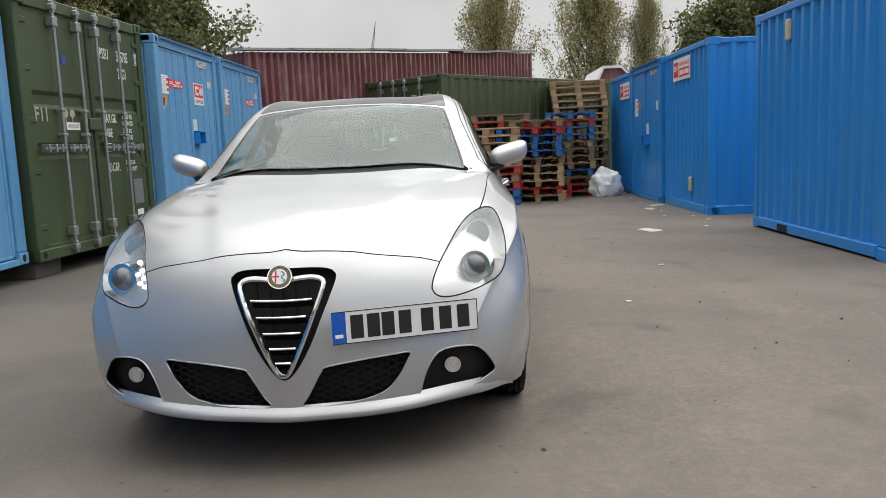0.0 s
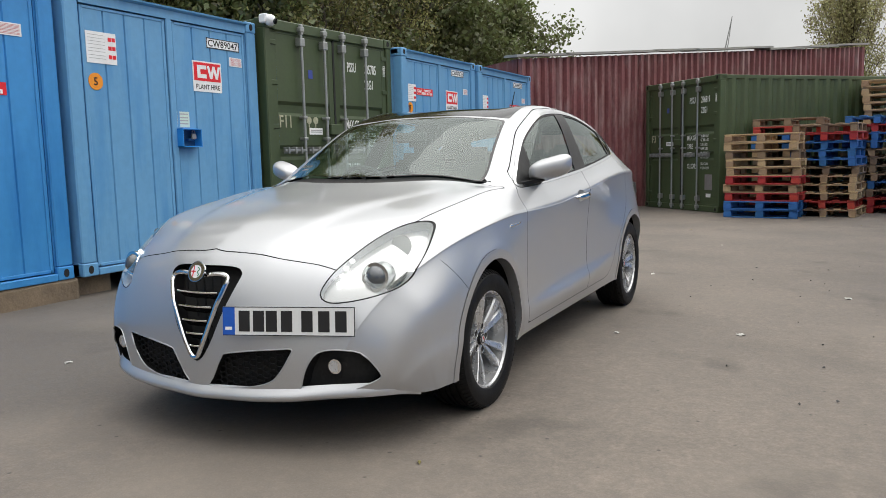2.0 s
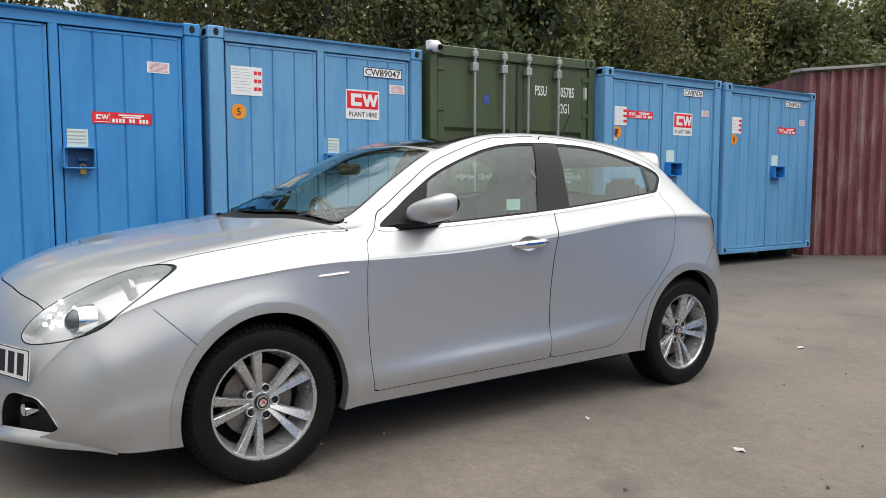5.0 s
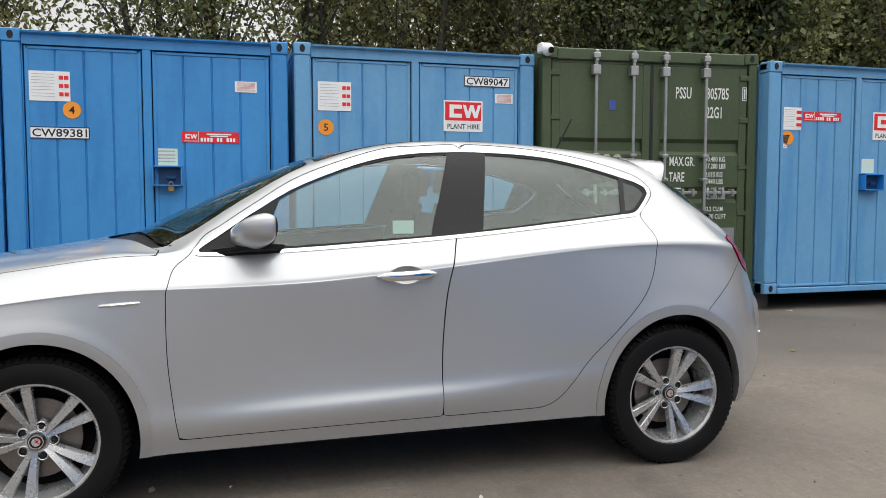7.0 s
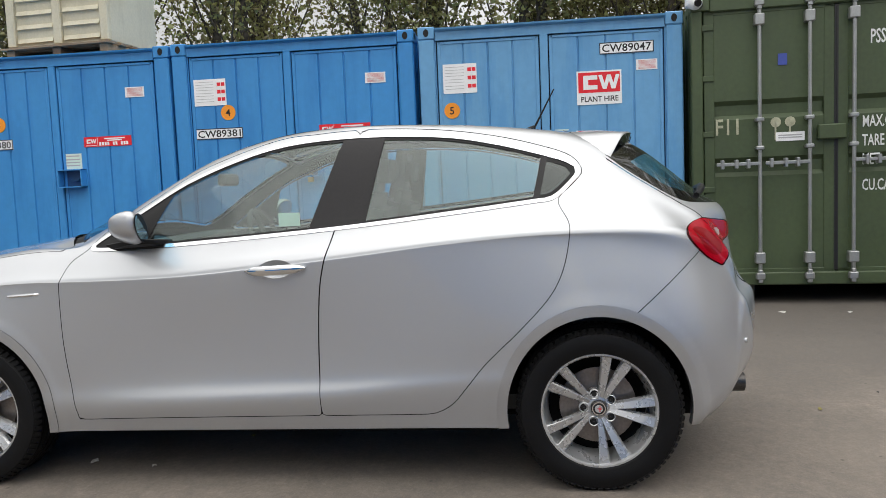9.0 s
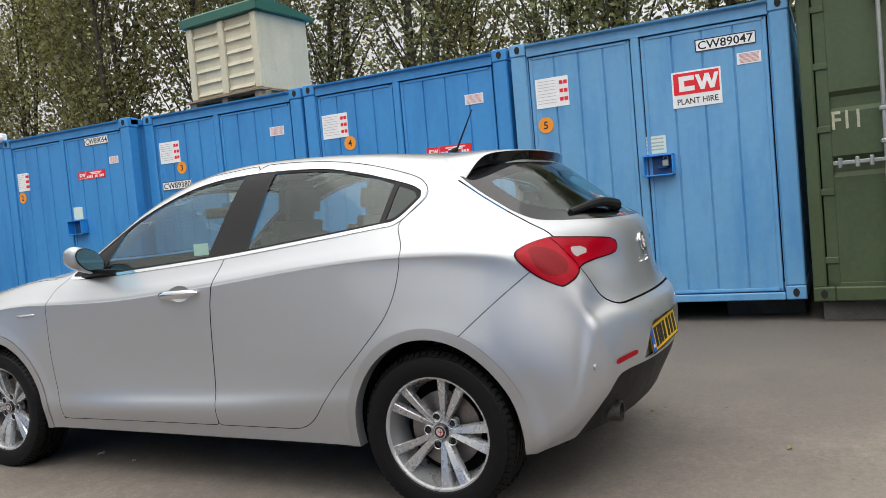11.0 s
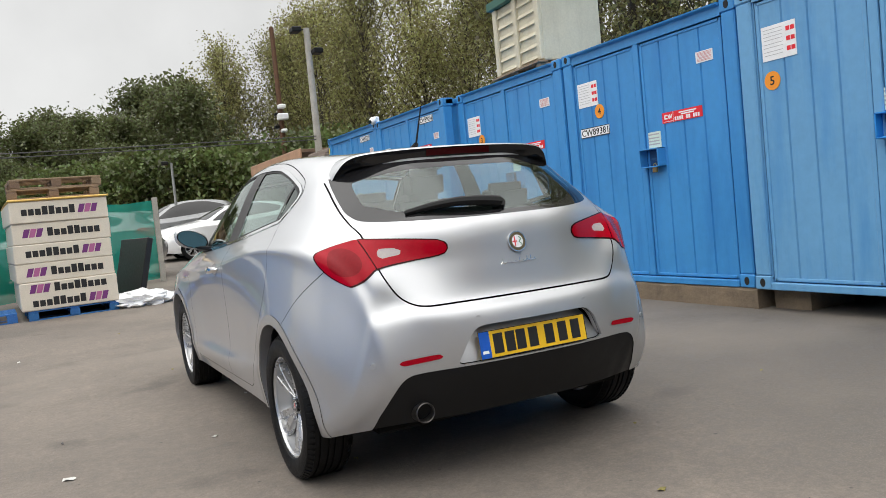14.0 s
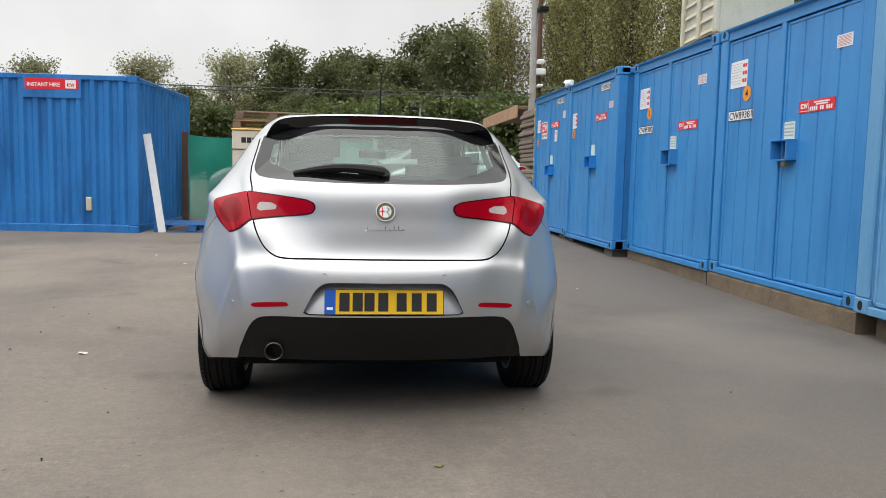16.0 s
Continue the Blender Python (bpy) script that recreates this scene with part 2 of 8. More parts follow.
# concrete darkened in its colour to match the shade under the containers
BLOCK = material("shaded_concrete", (0.10, 0.095, 0.088), 0.9, spread=0.3, scale=5, bump=0.3)


# ---- ground ----
def asphalt():
    m = material("asphalt", (0.200, 0.169, 0.140), 0.85, spread=0.28, scale=0.9, dirt=0.85, dirt_colour=(0.082, 0.073, 0.064), dirt_scale=0.5)
    n, l = m.node_tree.nodes, m.node_tree.links
    bsdf = n["Principled BSDF"]
    tc = n.new("ShaderNodeTexCoord")
    grit, cell, bump = n.new("ShaderNodeTexNoise"), n.new("ShaderNodeTexVoronoi"), n.new("ShaderNodeBump")
    grit.inputs["Scale"].default_value, grit.inputs["Detail"].default_value = 55, 10
    grit.inputs["Roughness"].default_value = 0.8
    cell.inputs["Scale"].default_value = 95
    add = n.new("ShaderNodeMath")
    add.operation = "ADD"
    l.new(tc.outputs["Object"], grit.inputs["Vector"])
    l.new(tc.outputs["Object"], cell.inputs["Vector"])
    l.new(grit.outputs["Fac"], add.inputs[0])
    l.new(cell.outputs["Distance"], add.inputs[1])
    bump.inputs["Strength"].default_value, bump.inputs["Distance"].default_value = 0.20, 0.006
    l.new(add.outputs[0], bump.inputs["Height"])
    l.new(bump.outputs[0], bsdf.inputs["Normal"])
    # pale stones, dark grit and damp stains in the worn surface
    old = bsdf.inputs["Base Color"].links[0].from_socket

    def lay(old_, tex, socket, lo, hi, amount, colour):
        step, mix = n.new("ShaderNodeMapRange"), n.new("ShaderNodeMixRGB")
        step.inputs["From Min"].default_value, step.inputs["From Max"].default_value = lo, hi
        step.inputs["To Min"].default_value, step.inputs["To Max"].default_value = amount
        mix.inputs["Color2"].default_value = (*colour, 1)
        l.new(tc.outputs["Object"], tex.inputs["Vector"])
        l.new(tex.outputs[socket], step.inputs["Value"])
        l.new(step.outputs[0], mix.inputs["Fac"])
        l.new(old_, mix.inputs["Color1"])
        return mix.outputs[0]

    speck, grain, spots, stain, worn = (n.new("ShaderNodeTexVoronoi"), n.new("ShaderNodeTexNoise"), n.new("ShaderNodeTexVoronoi"), n.new("ShaderNodeTexNoise"), n.new("ShaderNodeTexNoise"))
    speck.inputs["Scale"].default_value, spots.inputs["Scale"].default_value = 110, 6.5
    grain.inputs["Scale"].default_value, grain.inputs["Detail"].default_value = 38, 10
    grain.inputs["Roughness"].default_value = 0.85
    stain.inputs["Scale"].default_value, stain.inputs["Detail"].default_value = 1.3, 9
    worn.inputs["Scale"].default_value, worn.inputs["Detail"].default_value = 0.35, 7
    # darker asphalt tone with a ragged edge, from beside the car across to the stores
    place, ragged, wander, band_amount, tone = n.new("ShaderNodeSeparateXYZ"), n.new("ShaderNodeTexNoise"), n.new("ShaderNodeMath"), n.new("ShaderNodeMapRange"), n.new("ShaderNodeMixRGB")
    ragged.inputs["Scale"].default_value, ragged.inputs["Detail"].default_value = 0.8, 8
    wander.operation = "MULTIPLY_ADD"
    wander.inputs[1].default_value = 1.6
    band_amount.inputs["From Min"].default_value, band_amount.inputs["From Max"].default_value = 0.35, -0.45
    band_amount.inputs["To Max"].default_value = 0.58
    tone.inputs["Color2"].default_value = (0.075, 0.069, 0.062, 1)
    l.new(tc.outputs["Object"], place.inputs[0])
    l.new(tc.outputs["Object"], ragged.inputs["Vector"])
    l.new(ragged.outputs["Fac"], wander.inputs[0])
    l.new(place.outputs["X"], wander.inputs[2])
    l.new(wander.outputs[0], band_amount.inputs["Value"])
    l.new(band_amount.outputs[0], tone.inputs["Fac"])
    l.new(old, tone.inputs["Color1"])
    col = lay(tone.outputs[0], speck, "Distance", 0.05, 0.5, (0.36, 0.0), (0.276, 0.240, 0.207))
    col = lay(col, grain, "Fac", 0.42, 0.62, (0.50, 0.0), (0.085, 0.077, 0.068))
    col = lay(col, stain, "Fac", 0.60, 0.70, (0.0, 0.5), (0.065, 0.058, 0.051))
    col = lay(col, worn, "Fac", 0.52, 0.66, (0.0, 0.45), (0.232, 0.200, 0.165))
    col = lay(col, spots, "Distance", 0.030, 0.075, (0.7, 0.0), (0.045, 0.041, 0.037))
    l.new(col, bsdf.inputs["Base Color"])
    return m


def ground_z(y):
    """The yard rises gently behind the car's nose and falls a little past its tail."""
    if y < 0.5:
        s = 0.5 - y
        return 0.016 * min(s, 45) ** 2 / (min(s, 45) + 1.2) + 0.016 * min(max(0.0, s - 7), 16)
    return -0.0035 * max(0.0, y - 3.2) if y < 30 else -0.0035 * 26.8


bm = bmesh.new()
xs = [-600, -200, -80, -40, -20, -12, -8, -4, 0, 4, 8, 12, 20, 40, 80, 200, 600]
ys = [-600, -200, -80, -60, -45, -35, -28, -22, -18, -14, -11, -9, -7, -5.5, -4, -3, -2, -1.2, -0.6, 0, 0.5, 2, 3.2, 6, 10, 14, 20, 30, 60, 200, 600]
rows = [[bm.verts.new((x, y, ground_z(y))) for x in xs] for y in ys]
for a, b in zip(rows, rows[1:]):
    for i in range(len(xs) - 1):
        bm.faces.new((a[i], a[i + 1], b[i + 1], b[i]))
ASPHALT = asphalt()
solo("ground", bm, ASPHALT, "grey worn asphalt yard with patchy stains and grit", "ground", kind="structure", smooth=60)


# ---- steel containers ----
def corrugated(bm, p0, p1, z0, z1, pitch, depth):
    """An upright corrugated sheet from p0 to p1 (plan points); ribs stand out to the right of that direction."""
    p0, p1 = Vector((*p0, 0)), Vector((*p1, 0))
    d = (p1 - p0).normalized()
    out = Vector((d.y, -d.x, 0))
    prev = None
    for s, o in wave((p1 - p0).length, pitch, depth):
        q = p0 + d * s + out * o
        pair = bm.verts.new((q.x, q.y, z0)), bm.verts.new((q.x, q.y, z1))
        if prev:
            bm.faces.new((prev[0], pair[0], pair[1], prev[1]))
        prev = pair


def casting(bm, x, y, z, sx, sy):
    """A solid corner block, no recess cut in its front face; x is its front, sx, sy the ways inwards."""
    x0, x1 = sorted((x, x + sx * 0.17))
    y0, y1 = sorted((y, y + sy * 0.16))
    box(bm, x0, x1, y0, y1, z, z + 0.115, 0.008)


# a dark oval just proud of the block, painting the shade of its hole
def casting_hole_patch(bm, x, y, z):
    pts = [(y + 0.026 * math.cos(a), z + 0.036 * math.sin(a)) for a in (i * math.pi / 6 for i in range(12))]
    prism(bm, pts, x - 0.01, x + 0.0035, "x")


def shell(parent, w, h, depth, mat, pitch=0.24, rib=0.03):
    """Side and back walls, roof and floor of a container whose front is at x = 0 and which reaches back to x = -depth."""
    bm = bmesh.new()
    corrugated(bm, (-0.1, 0.035), (-depth + 0.05, 0.035), 0.14, h - 0.06, pitch, -rib)
    corrugated(bm, (-depth + 0.05, w - 0.035), (-0.1, w - 0.035), 0.14, h - 0.06, pitch, -rib)
    corrugated(bm, (-depth + 0.035, 0.05), (-depth + 0.035, w - 0.05), 0.14, h - 0.06, pitch, -rib)
    part("side_wall", bm, mat, parent, smooth=20)
    bm = bmesh.new()
    box(bm, -depth + 0.02, -0.06, 0.02, w - 0.02, h - 0.06, h - 0.02, 0.006)
    part("roof", bm, mat, parent)
    bm = bmesh.new()
    box(bm, -depth + 0.02, -0.08, 0.02, w - 0.02, 0.02, 0.14, 0.006)
    part("floor_frame", bm, mat, parent)
    for y in (0.0, w - 0.1):
        bm = bmesh.new()
        box(bm, -depth, -0.05, y, y + 0.1, h - 0.09, h - 0.015, 0.008)
        part("top_rail", bm, mat, parent)
        bm = bmesh.new()
        box(bm, -depth, -0.05, y, y + 0.1, 0.0, 0.13, 0.008)
        part("bottom_rail", bm, mat, parent)
        bm = bmesh.new()
        box(bm, -depth, -depth + 0.1, y, y + 0.1, 0.02, h - 0.02, 0.01)
        part("corner_post", bm, mat, parent)


def plate(parent, name, y0, y1, z0, z1, x, mat, label=""):
    bm = bmesh.new()
    box(bm, x - 0.001, x + 0.003, y0, y1, z0, z1)
    return part(name, bm, mat, parent, label, smooth=0)


def bars(parent, rows, x, mat, name="print"):
    """Short strips of print (y0, y1, z0, z1) on a flat face at x."""
    bm = bmesh.new()
    for y0, y1, z0, z1 in rows:
        box(bm, x, x + 0.0015, y0, y1, z0, z1)
    ob = part(name, bm, mat, parent, smooth=0)
    return tagged(ob, kind="stuff") if len(rows) > 1 else ob


def words(parent, text, y, z, size, x, mat, squeeze=1.0, width=None, name="lettering"):
    me = lettering(text, size, 0.0008, squeeze)
    if width:
        xs_ = [v.co.x for v in me.vertices]
        me.transform(Matrix.Diagonal((width / (max(xs_) - min(xs_)), 1, 1, 1)))
    me.materials.append(mat)
    return part_at(name, me, parent, Matrix.Translation((x, y, z)) @ ON_X)


def notice(parent, y, z, w, h, x, red=True):
    p = plate(parent, "notice", y, y + w, z - h, z, x, WHITE, "white printed notice sheet")
    bars(p, [(y + 0.02, y + w * (0.62 if red else 0.92), z - h * f - 0.004, z - h * f) for f in (0.10, 0.2, 0.3, 0.4, 0.52, 0.62, 0.74, 0.84)], x + 0.003, GREY_INK if red else PINK_INK)
    if red:
        bars(p, [(y + w * a, y + w * a + 0.035, z - h * f - 0.035, z - h * f) for f in (0.14, 0.42, 0.70) for a in (0.73, 0.86)], x + 0.003, SIGN_RED)


def disc(parent, digit, y, z, x):
    bm = bmesh.new()
    prism(bm, [(y + 0.075 * math.cos(a), z + 0.075 * math.sin(a)) for a in (i * math.pi / 14 for i in range(28))], x - 0.001, x + 0.003, "x")
    p = part("number_disc", bm, ORANGE, parent, "orange round sticker with a black digit", smooth=0)
    words(p, digit, y - 0.025, z - 0.034, 0.10, x + 0.0032, INK)


def id_strip(parent, text, y, z, x, w=0.49):
    p = plate(parent, "unit_number", y, y + w, z - 0.105, z, x, WHITE, "white strip with a black frame and unit number")
    e = 0.008
    bars(p, [(y, y + w, z - e, z), (y, y + w, z - 0.105, z - 0.105 + e), (y, y + e, z - 0.105, z), (y + w - e, y + w, z - 0.105, z)], x + 0.003, INK)
    words(p, text, y + 0.02, z - 0.086, 0.098, x + 0.003, INK, width=w - 0.045)


def logo_strokes(x, y, z, s):
    """Two plain heraldic strokes: a broken ring and a zigzag, as flat shapes."""
    bm = bmesh.new()
    box(bm, x, x + 0.0015, y, y + 0.045 * s, z, z + 0.13 * s)
    box(bm, x, x + 0.0015, y + 0.045 * s, y + 0.13 * s, z, z + 0.04 * s)
    box(bm, x, x + 0.0015, y + 0.045 * s, y + 0.13 * s, z + 0.09 * s, z + 0.13 * s)
    for k in range(4):
        a, b = y + (0.155 + 0.04 * k) * s, y + (0.195 + 0.04 * k) * s
        za, zb = (z + 0.13 * s, z) if k % 2 == 0 else (z, z + 0.13 * s)
        t = 0.034 * s
        xx = x + 0.0015 + 0.0004 * k
        vs = [(xx, a - t / 2, za), (xx, a + t / 2, za), (xx, b + t / 2, zb), (xx, b - t / 2, zb)]
        f = bm.faces.new([bm.verts.new(v) for v in vs])
        bmesh.ops.recalc_face_normals(bm, faces=[f])
    return bm


def logo_board(parent, y, z, x):
    p = plate(parent, "hire_sign", y, y + 0.41, z - 0.31, z, x, WHITE, "red and white hire firm sign")
    bars(p, [(y + 0.015, y + 0.395, z - 0.2, z - 0.015)], x + 0.003, SIGN_RED)
    part("emblem", logo_strokes(x + 0.0046, y + 0.06, z - 0.172, 1.0), WHITE, p, smooth=0)
    words(p, "PLANT HIRE", y + 0.035, z - 0.283, 0.07, x + 0.003, INK, width=0.34)


def red_strip(parent, y, z, x, w=0.51):
    p = plate(parent, "hire_sign", y, y + w, z - 0.1, z, x, SIGN_RED, "red strip sign with white print")
    bars(p, [(y + 0.02, y + 0.135, z - 0.09, z - 0.085), (y + 0.145, y + 0.148, z - 0.1, z)], x + 0.003, WHITE)
    part("emblem", logo_strokes(x + 0.003, y + 0.03, z - 0.065, 0.32), WHITE, p, smooth=0)
    bars(p, [(y + 0.22, y + 0.44, z - 0.028, z - 0.016), (y + 0.25, y + 0.41, z - 0.046, z - 0.034)] +
         [(y + 0.165 + 0.029 * i, y + 0.185 + 0.029 * i, z - 0.09, z - 0.056) for i in range(11) if i not in (4, 7)], x + 0.003, WHITE)


def lock_box(parent, y, z, x, padlock, mat):
    bm = bmesh.new()
    w, h, d = 0.26, 0.185, 0.1
    for a in ((y, y + w, z - 0.012, z), (y, y + w, z - h, z - h + 0.012), (y, y + 0.012, z - h, z), (y + w - 0.012, y + w, z - h, z)):
        box(bm, x - 0.01, x + d, *a, 0.003)
    b = part("lock_box", bm, mat, parent, "welded steel lock shroud")
    bm = bmesh.new()
    box(bm, x, x + 0.004, y + 0.012, y + w - 0.012, z - h + 0.012, z - 0.012)
    box(bm, x, x + 0.05, y + 0.12, y + 0.2, z - 0.12, z - 0.095, 0.004)
    part("hasp", bm, LOCK_SHADE, b)
    if padlock:
        bm = bmesh.new()
        yy, zz = (y + 0.16, z - 0.2) if padlock == "low" else (y + 0.19, z - 0.07)
        tube(bm, [(x + 0.05, yy + 0.02 * math.cos(a), zz + 0.03 + 0.025 * math.sin(a)) for a in (i * math.pi / 8 for i in range(9))], 0.004, 6)
        box(bm, x + 0.035, x + 0.065, yy - 0.028, yy + 0.028, zz - 0.035, zz + 0.022, 0.006)
        part("padlock", bm, BRASS if padlock == "low" else GALV, b, "closed padlock")


# blue paint darkened to carry the shade inside the lock shrouds
LOCK_SHADE = material("shaded_lock_blue", (0.006, 0.060, 0.17), 0.5, spread=0.1)
BRASS = material("brass", (0.45, 0.30, 0.12), 0.35, 0.9, spread=0.1)
STORE_W, STORE_H = 2.44, 2.5


def store(m, mat, dress, label, depth=6.0, z_base=0.18):
    """A blue steel store: posts, castings, header, two ribbed doors, a cover strip and signs. dress adds its own signs and lock."""
    c = thing("storage_container", m, label, "container", "blue containers in the row")
    w, h = STORE_W, STORE_H
    shell(c, w, h, depth, mat)
    for y, sy in ((0, 1), (w, -1)):
        bm = bmesh.new()
        y0, y1 = sorted((y + sy * 0.004, y + sy * 0.155))
        box(bm, -0.15, -0.004, y0, y1, 0.115, h - 0.115, 0.012)
        y0, y1 = sorted((y + sy * 0.155, y + sy * 0.166))
        box(bm, -0.1, -0.03, y0, y1, 0.1, h - 0.1, 0.004)
        part("corner_post", bm, mat, c)
        for z in (0.0, h - 0.115):
            bm = bmesh.new()
            casting(bm, 0.0, y, z, -1, sy)
            cb = part("corner_casting", bm, mat, c)
            bm = bmesh.new()
            casting_hole_patch(bm, 0.0, y + sy * 0.08, z + 0.058)
            part("slot", bm, DARK, cb)
    bm = bmesh.new()
    prism(bm, [(-0.12, h - 0.13), (-0.012, h - 0.13), (-0.012, h - 0.05), (0.03, h - 0.035), (0.034, h - 0.02), (-0.12, h - 0.012)], 0.165, w - 0.165, "y")
    part("header", bm, mat, c)
    bm = bmesh.new()
    box(bm, -0.1, 0.004, 0.165, w - 0.165, 0.0, 0.062, 0.006)
    part("threshold", bm, mat, c)
    mid = w / 2
    # black sheet added behind the doors to paint the shade in their gaps
    bm = bmesh.new()
    box(bm, -0.11, -0.088, 0.158, w - 0.158, 0.05, h - 0.10)
    part("door_seal", bm, DARK, c, smooth=0)
    for y0, y1 in ((0.190, mid - 0.100), (mid + 0.020, w - 0.190)):
        bm = bmesh.new()
        prev = None
        grooves = [(y1 - y0) * k / 4 for k in (1, 2, 3)]
        for s, o in [(0, 0.026)] + [(g + a, b) for g in grooves for a, b in ((-0.011, 0.026), (-0.003, 0.013), (0.003, 0.013), (0.011, 0.026))] + [(y1 - y0, 0.026)]:
            pair = bm.verts.new((-0.060 + o, y0 + s, 0.075)), bm.verts.new((-0.060 + o, y0 + s, h - 0.15))
            if prev:
                bm.faces.new((prev[0], pair[0], pair[1], prev[1]))
            prev = pair
        for a in ((y0 - 0.012, y0 + 0.022, 0.072, h - 0.142), (y1 - 0.022, y1 + 0.012, 0.072, h - 0.142), (y0, y1, 0.072, 0.1), (y0, y1, h - 0.168, h - 0.142)):
            box(bm, -0.075, -0.026, *a, 0.004)
        part("door", bm, mat, c)
    bm = bmesh.new()
    box(bm, -0.06, -0.012, mid - 0.078, mid - 0.002, 0.068, h - 0.125, 0.008)
    part("cover_strip", bm, mat, c)
    dress(c)
    return c


FACE = -0.0315  # where signs sit on a store's doors


def dress_5(c):
    notice(c, 0.225, 2.145, 0.32, 0.275, FACE)
    disc(c, "5", 0.30, 1.71, FACE)
    id_strip(c, "CW89047", 1.69, 2.26, FACE)
    notice(c, 2.02, 2.09, 0.19, 0.095, FACE, False)
    logo_board(c, 1.475, 2.01, FACE)
    plate(c, "notice", 1.2, 1.39, 1.33, 1.485, FACE, PAPER_GREEN, "pale green card")
    bars(c, [(1.22, 1.37, z, z + 0.012) for z in (1.36, 1.39, 1.42, 1.455)], FACE + 0.003, GREY_INK)
    lock_box(c, 1.195, 1.315, FACE, "high", BLUE_DARK)


def dress_4(number, digit, padlock):
    def add(c):
        notice(c, 0.21, 2.145, 0.33, 0.26, FACE)
        disc(c, digit, 0.55, 1.81, FACE)
        id_strip(c, number, 0.2, 1.66, FACE)
        red_strip(c, 1.47, 1.645, FACE)
        notice(c, 1.95, 2.12, 0.2, 0.1, FACE, False)
        plate(c, "notice", 1.24, 1.43, 1.33, 1.485, FACE, PAPER_GREEN, "pale green card")
        bars(c, [(1.26, 1.41, z, z + 0.012) for z in (1.36, 1.39, 1.42, 1.455)], FACE + 0.003, GREY_INK)
        lock_box(c, 1.21, 1.325, FACE, padlock, BLUE)
    return add


def dress_end(number, digit, red_left, board, red_right, padlock=""):
    """Signs of the stores at the ends of the row: red strips and boards on either door."""
    def add(c):
        notice(c, 0.1 + 0.1, 2.02, 0.24, 0.24, FACE)
        disc(c, digit, 0.27, 1.69, FACE)
        notice(c, 0.19, 1.72, 0.075, 0.14, FACE, False) if red_left else None
        id_strip(c, number, 1.6, 2.34, FACE, 0.44)
        notice(c, 2.02, 2.06, 0.16, 0.09, FACE, False)
        if red_left:
            red_strip(c, 0.46, 1.98, FACE, 0.5)
        if board:
            logo_board(c, 1.40, 2.0, FACE)
        if red_right:
            red_strip(c, 1.42, 1.92, FACE, 0.5)
        plate(c, "notice", 1.26, 1.43, 1.32, 1.48, FACE, PAPER_GREEN, "pale green card")
        lock_box(c, 1.23, 1.31, FACE, padlock, BLUE_DARK)
    return add


def dress_1(c):
    notice(c, 0.2, 2.05, 0.24, 0.24, FACE)
    disc(c, "1", 0.25, 1.62, FACE)
    logo_board(c, 0.56, 1.99, FACE)
    id_strip(c, "CW87721", 1.62, 2.34, FACE, 0.44)
    red_strip(c, 1.25, 1.95, FACE, 0.55)
    notice(c, 1.52, 1.8, 0.17, 0.2, FACE, False)
    notice(c, 2.02, 2.1, 0.16, 0.12, FACE, False)
    plate(c, "notice", 1.26, 1.43, 1.2, 1.36, FACE, PAPER_GREEN, "pale green card")
    lock_box(c, 1.23, 1.18, FACE, "", BLUE_DARK)
    bm = bmesh.new()
    for i in range(9):
        z = 0.9 + 0.16 * i
        f = bm.faces.new([bm.verts.new(v) for v in ((0.002, 0.015, z), (0.002, 0.085, z + 0.08), (0.002, 0.085, z + 0.16), (0.002, 0.015, z + 0.08))])
    part("hazard_tape", bm, material("yellow_tape", (0.72, 0.56, 0.04), 0.4), c, "yellow and black hazard tape", smooth=0)


store(pose(-3.42, -8.53, 0.18), BLUE, dress_1, "blue steel store with red hire signs and hazard tape")
store(pose(-3.42, -6.08, 0.16), BLUE, dress_end("CW89054", "2", False, False, True), "blue steel store with a red strip sign, doors closed")
store(pose(-3.62, -3.60, 0.17), BLUE, dress_4("CW89380", "3", ""), "blue steel store carrying a cream box on its roof")
store(pose(-3.64, -1.145, 0.18), BLUE, dress_4("CW89381", "4", "low"), "blue steel store with a brass padlock, doors closed")
store(pose(-3.59, 1.345, 0.18), BLUE_PALE, dress_5, "faded blue steel store with a large hire sign")
store(pose(-3.17, 6.30, 0.17), BLUE_PALE, dress_end("CW87626", "7", True, True, False), "faded blue steel store beside the green container")
store(pose(-3.12, 8.77, 0.15), BLUE_PALE, dress_end("CW89051", "8", False, False, True), "faded blue steel store next to the red shed")


def green_door(y0, y1, h):
    """A pressed door leaf: two sunken bands with sloping sides."""
    bm = bmesh.new()
    zs = [(0.13, 0), (0.99, 0), (1.03, -0.035), (1.12, -0.035), (1.16, 0), (1.50, 0), (1.54, -0.035), (1.63, -0.035), (1.67, 0), (h - 0.14, 0)]
    margin = 0.09
    for (za, oa), (zb, ob_) in zip(zs, zs[1:]):
        q = [(-0.04 + oa, y0 + margin, za), (-0.04 + oa, y1 - margin, za), (-0.04 + ob_, y1 - margin, zb), (-0.04 + ob_, y0 + margin, zb)]
        bm.faces.new([bm.verts.new(v) for v in q])
    for a in ((y0, y0 + margin, 0.12, h - 0.13), (y1 - margin, y1, 0.12, h - 0.13), (y0, y1, 0.11, 0.15), (y0, y1, h - 0.16, h - 0.12)):
        box(bm, -0.085, -0.036, *a, 0.005)
    return bm


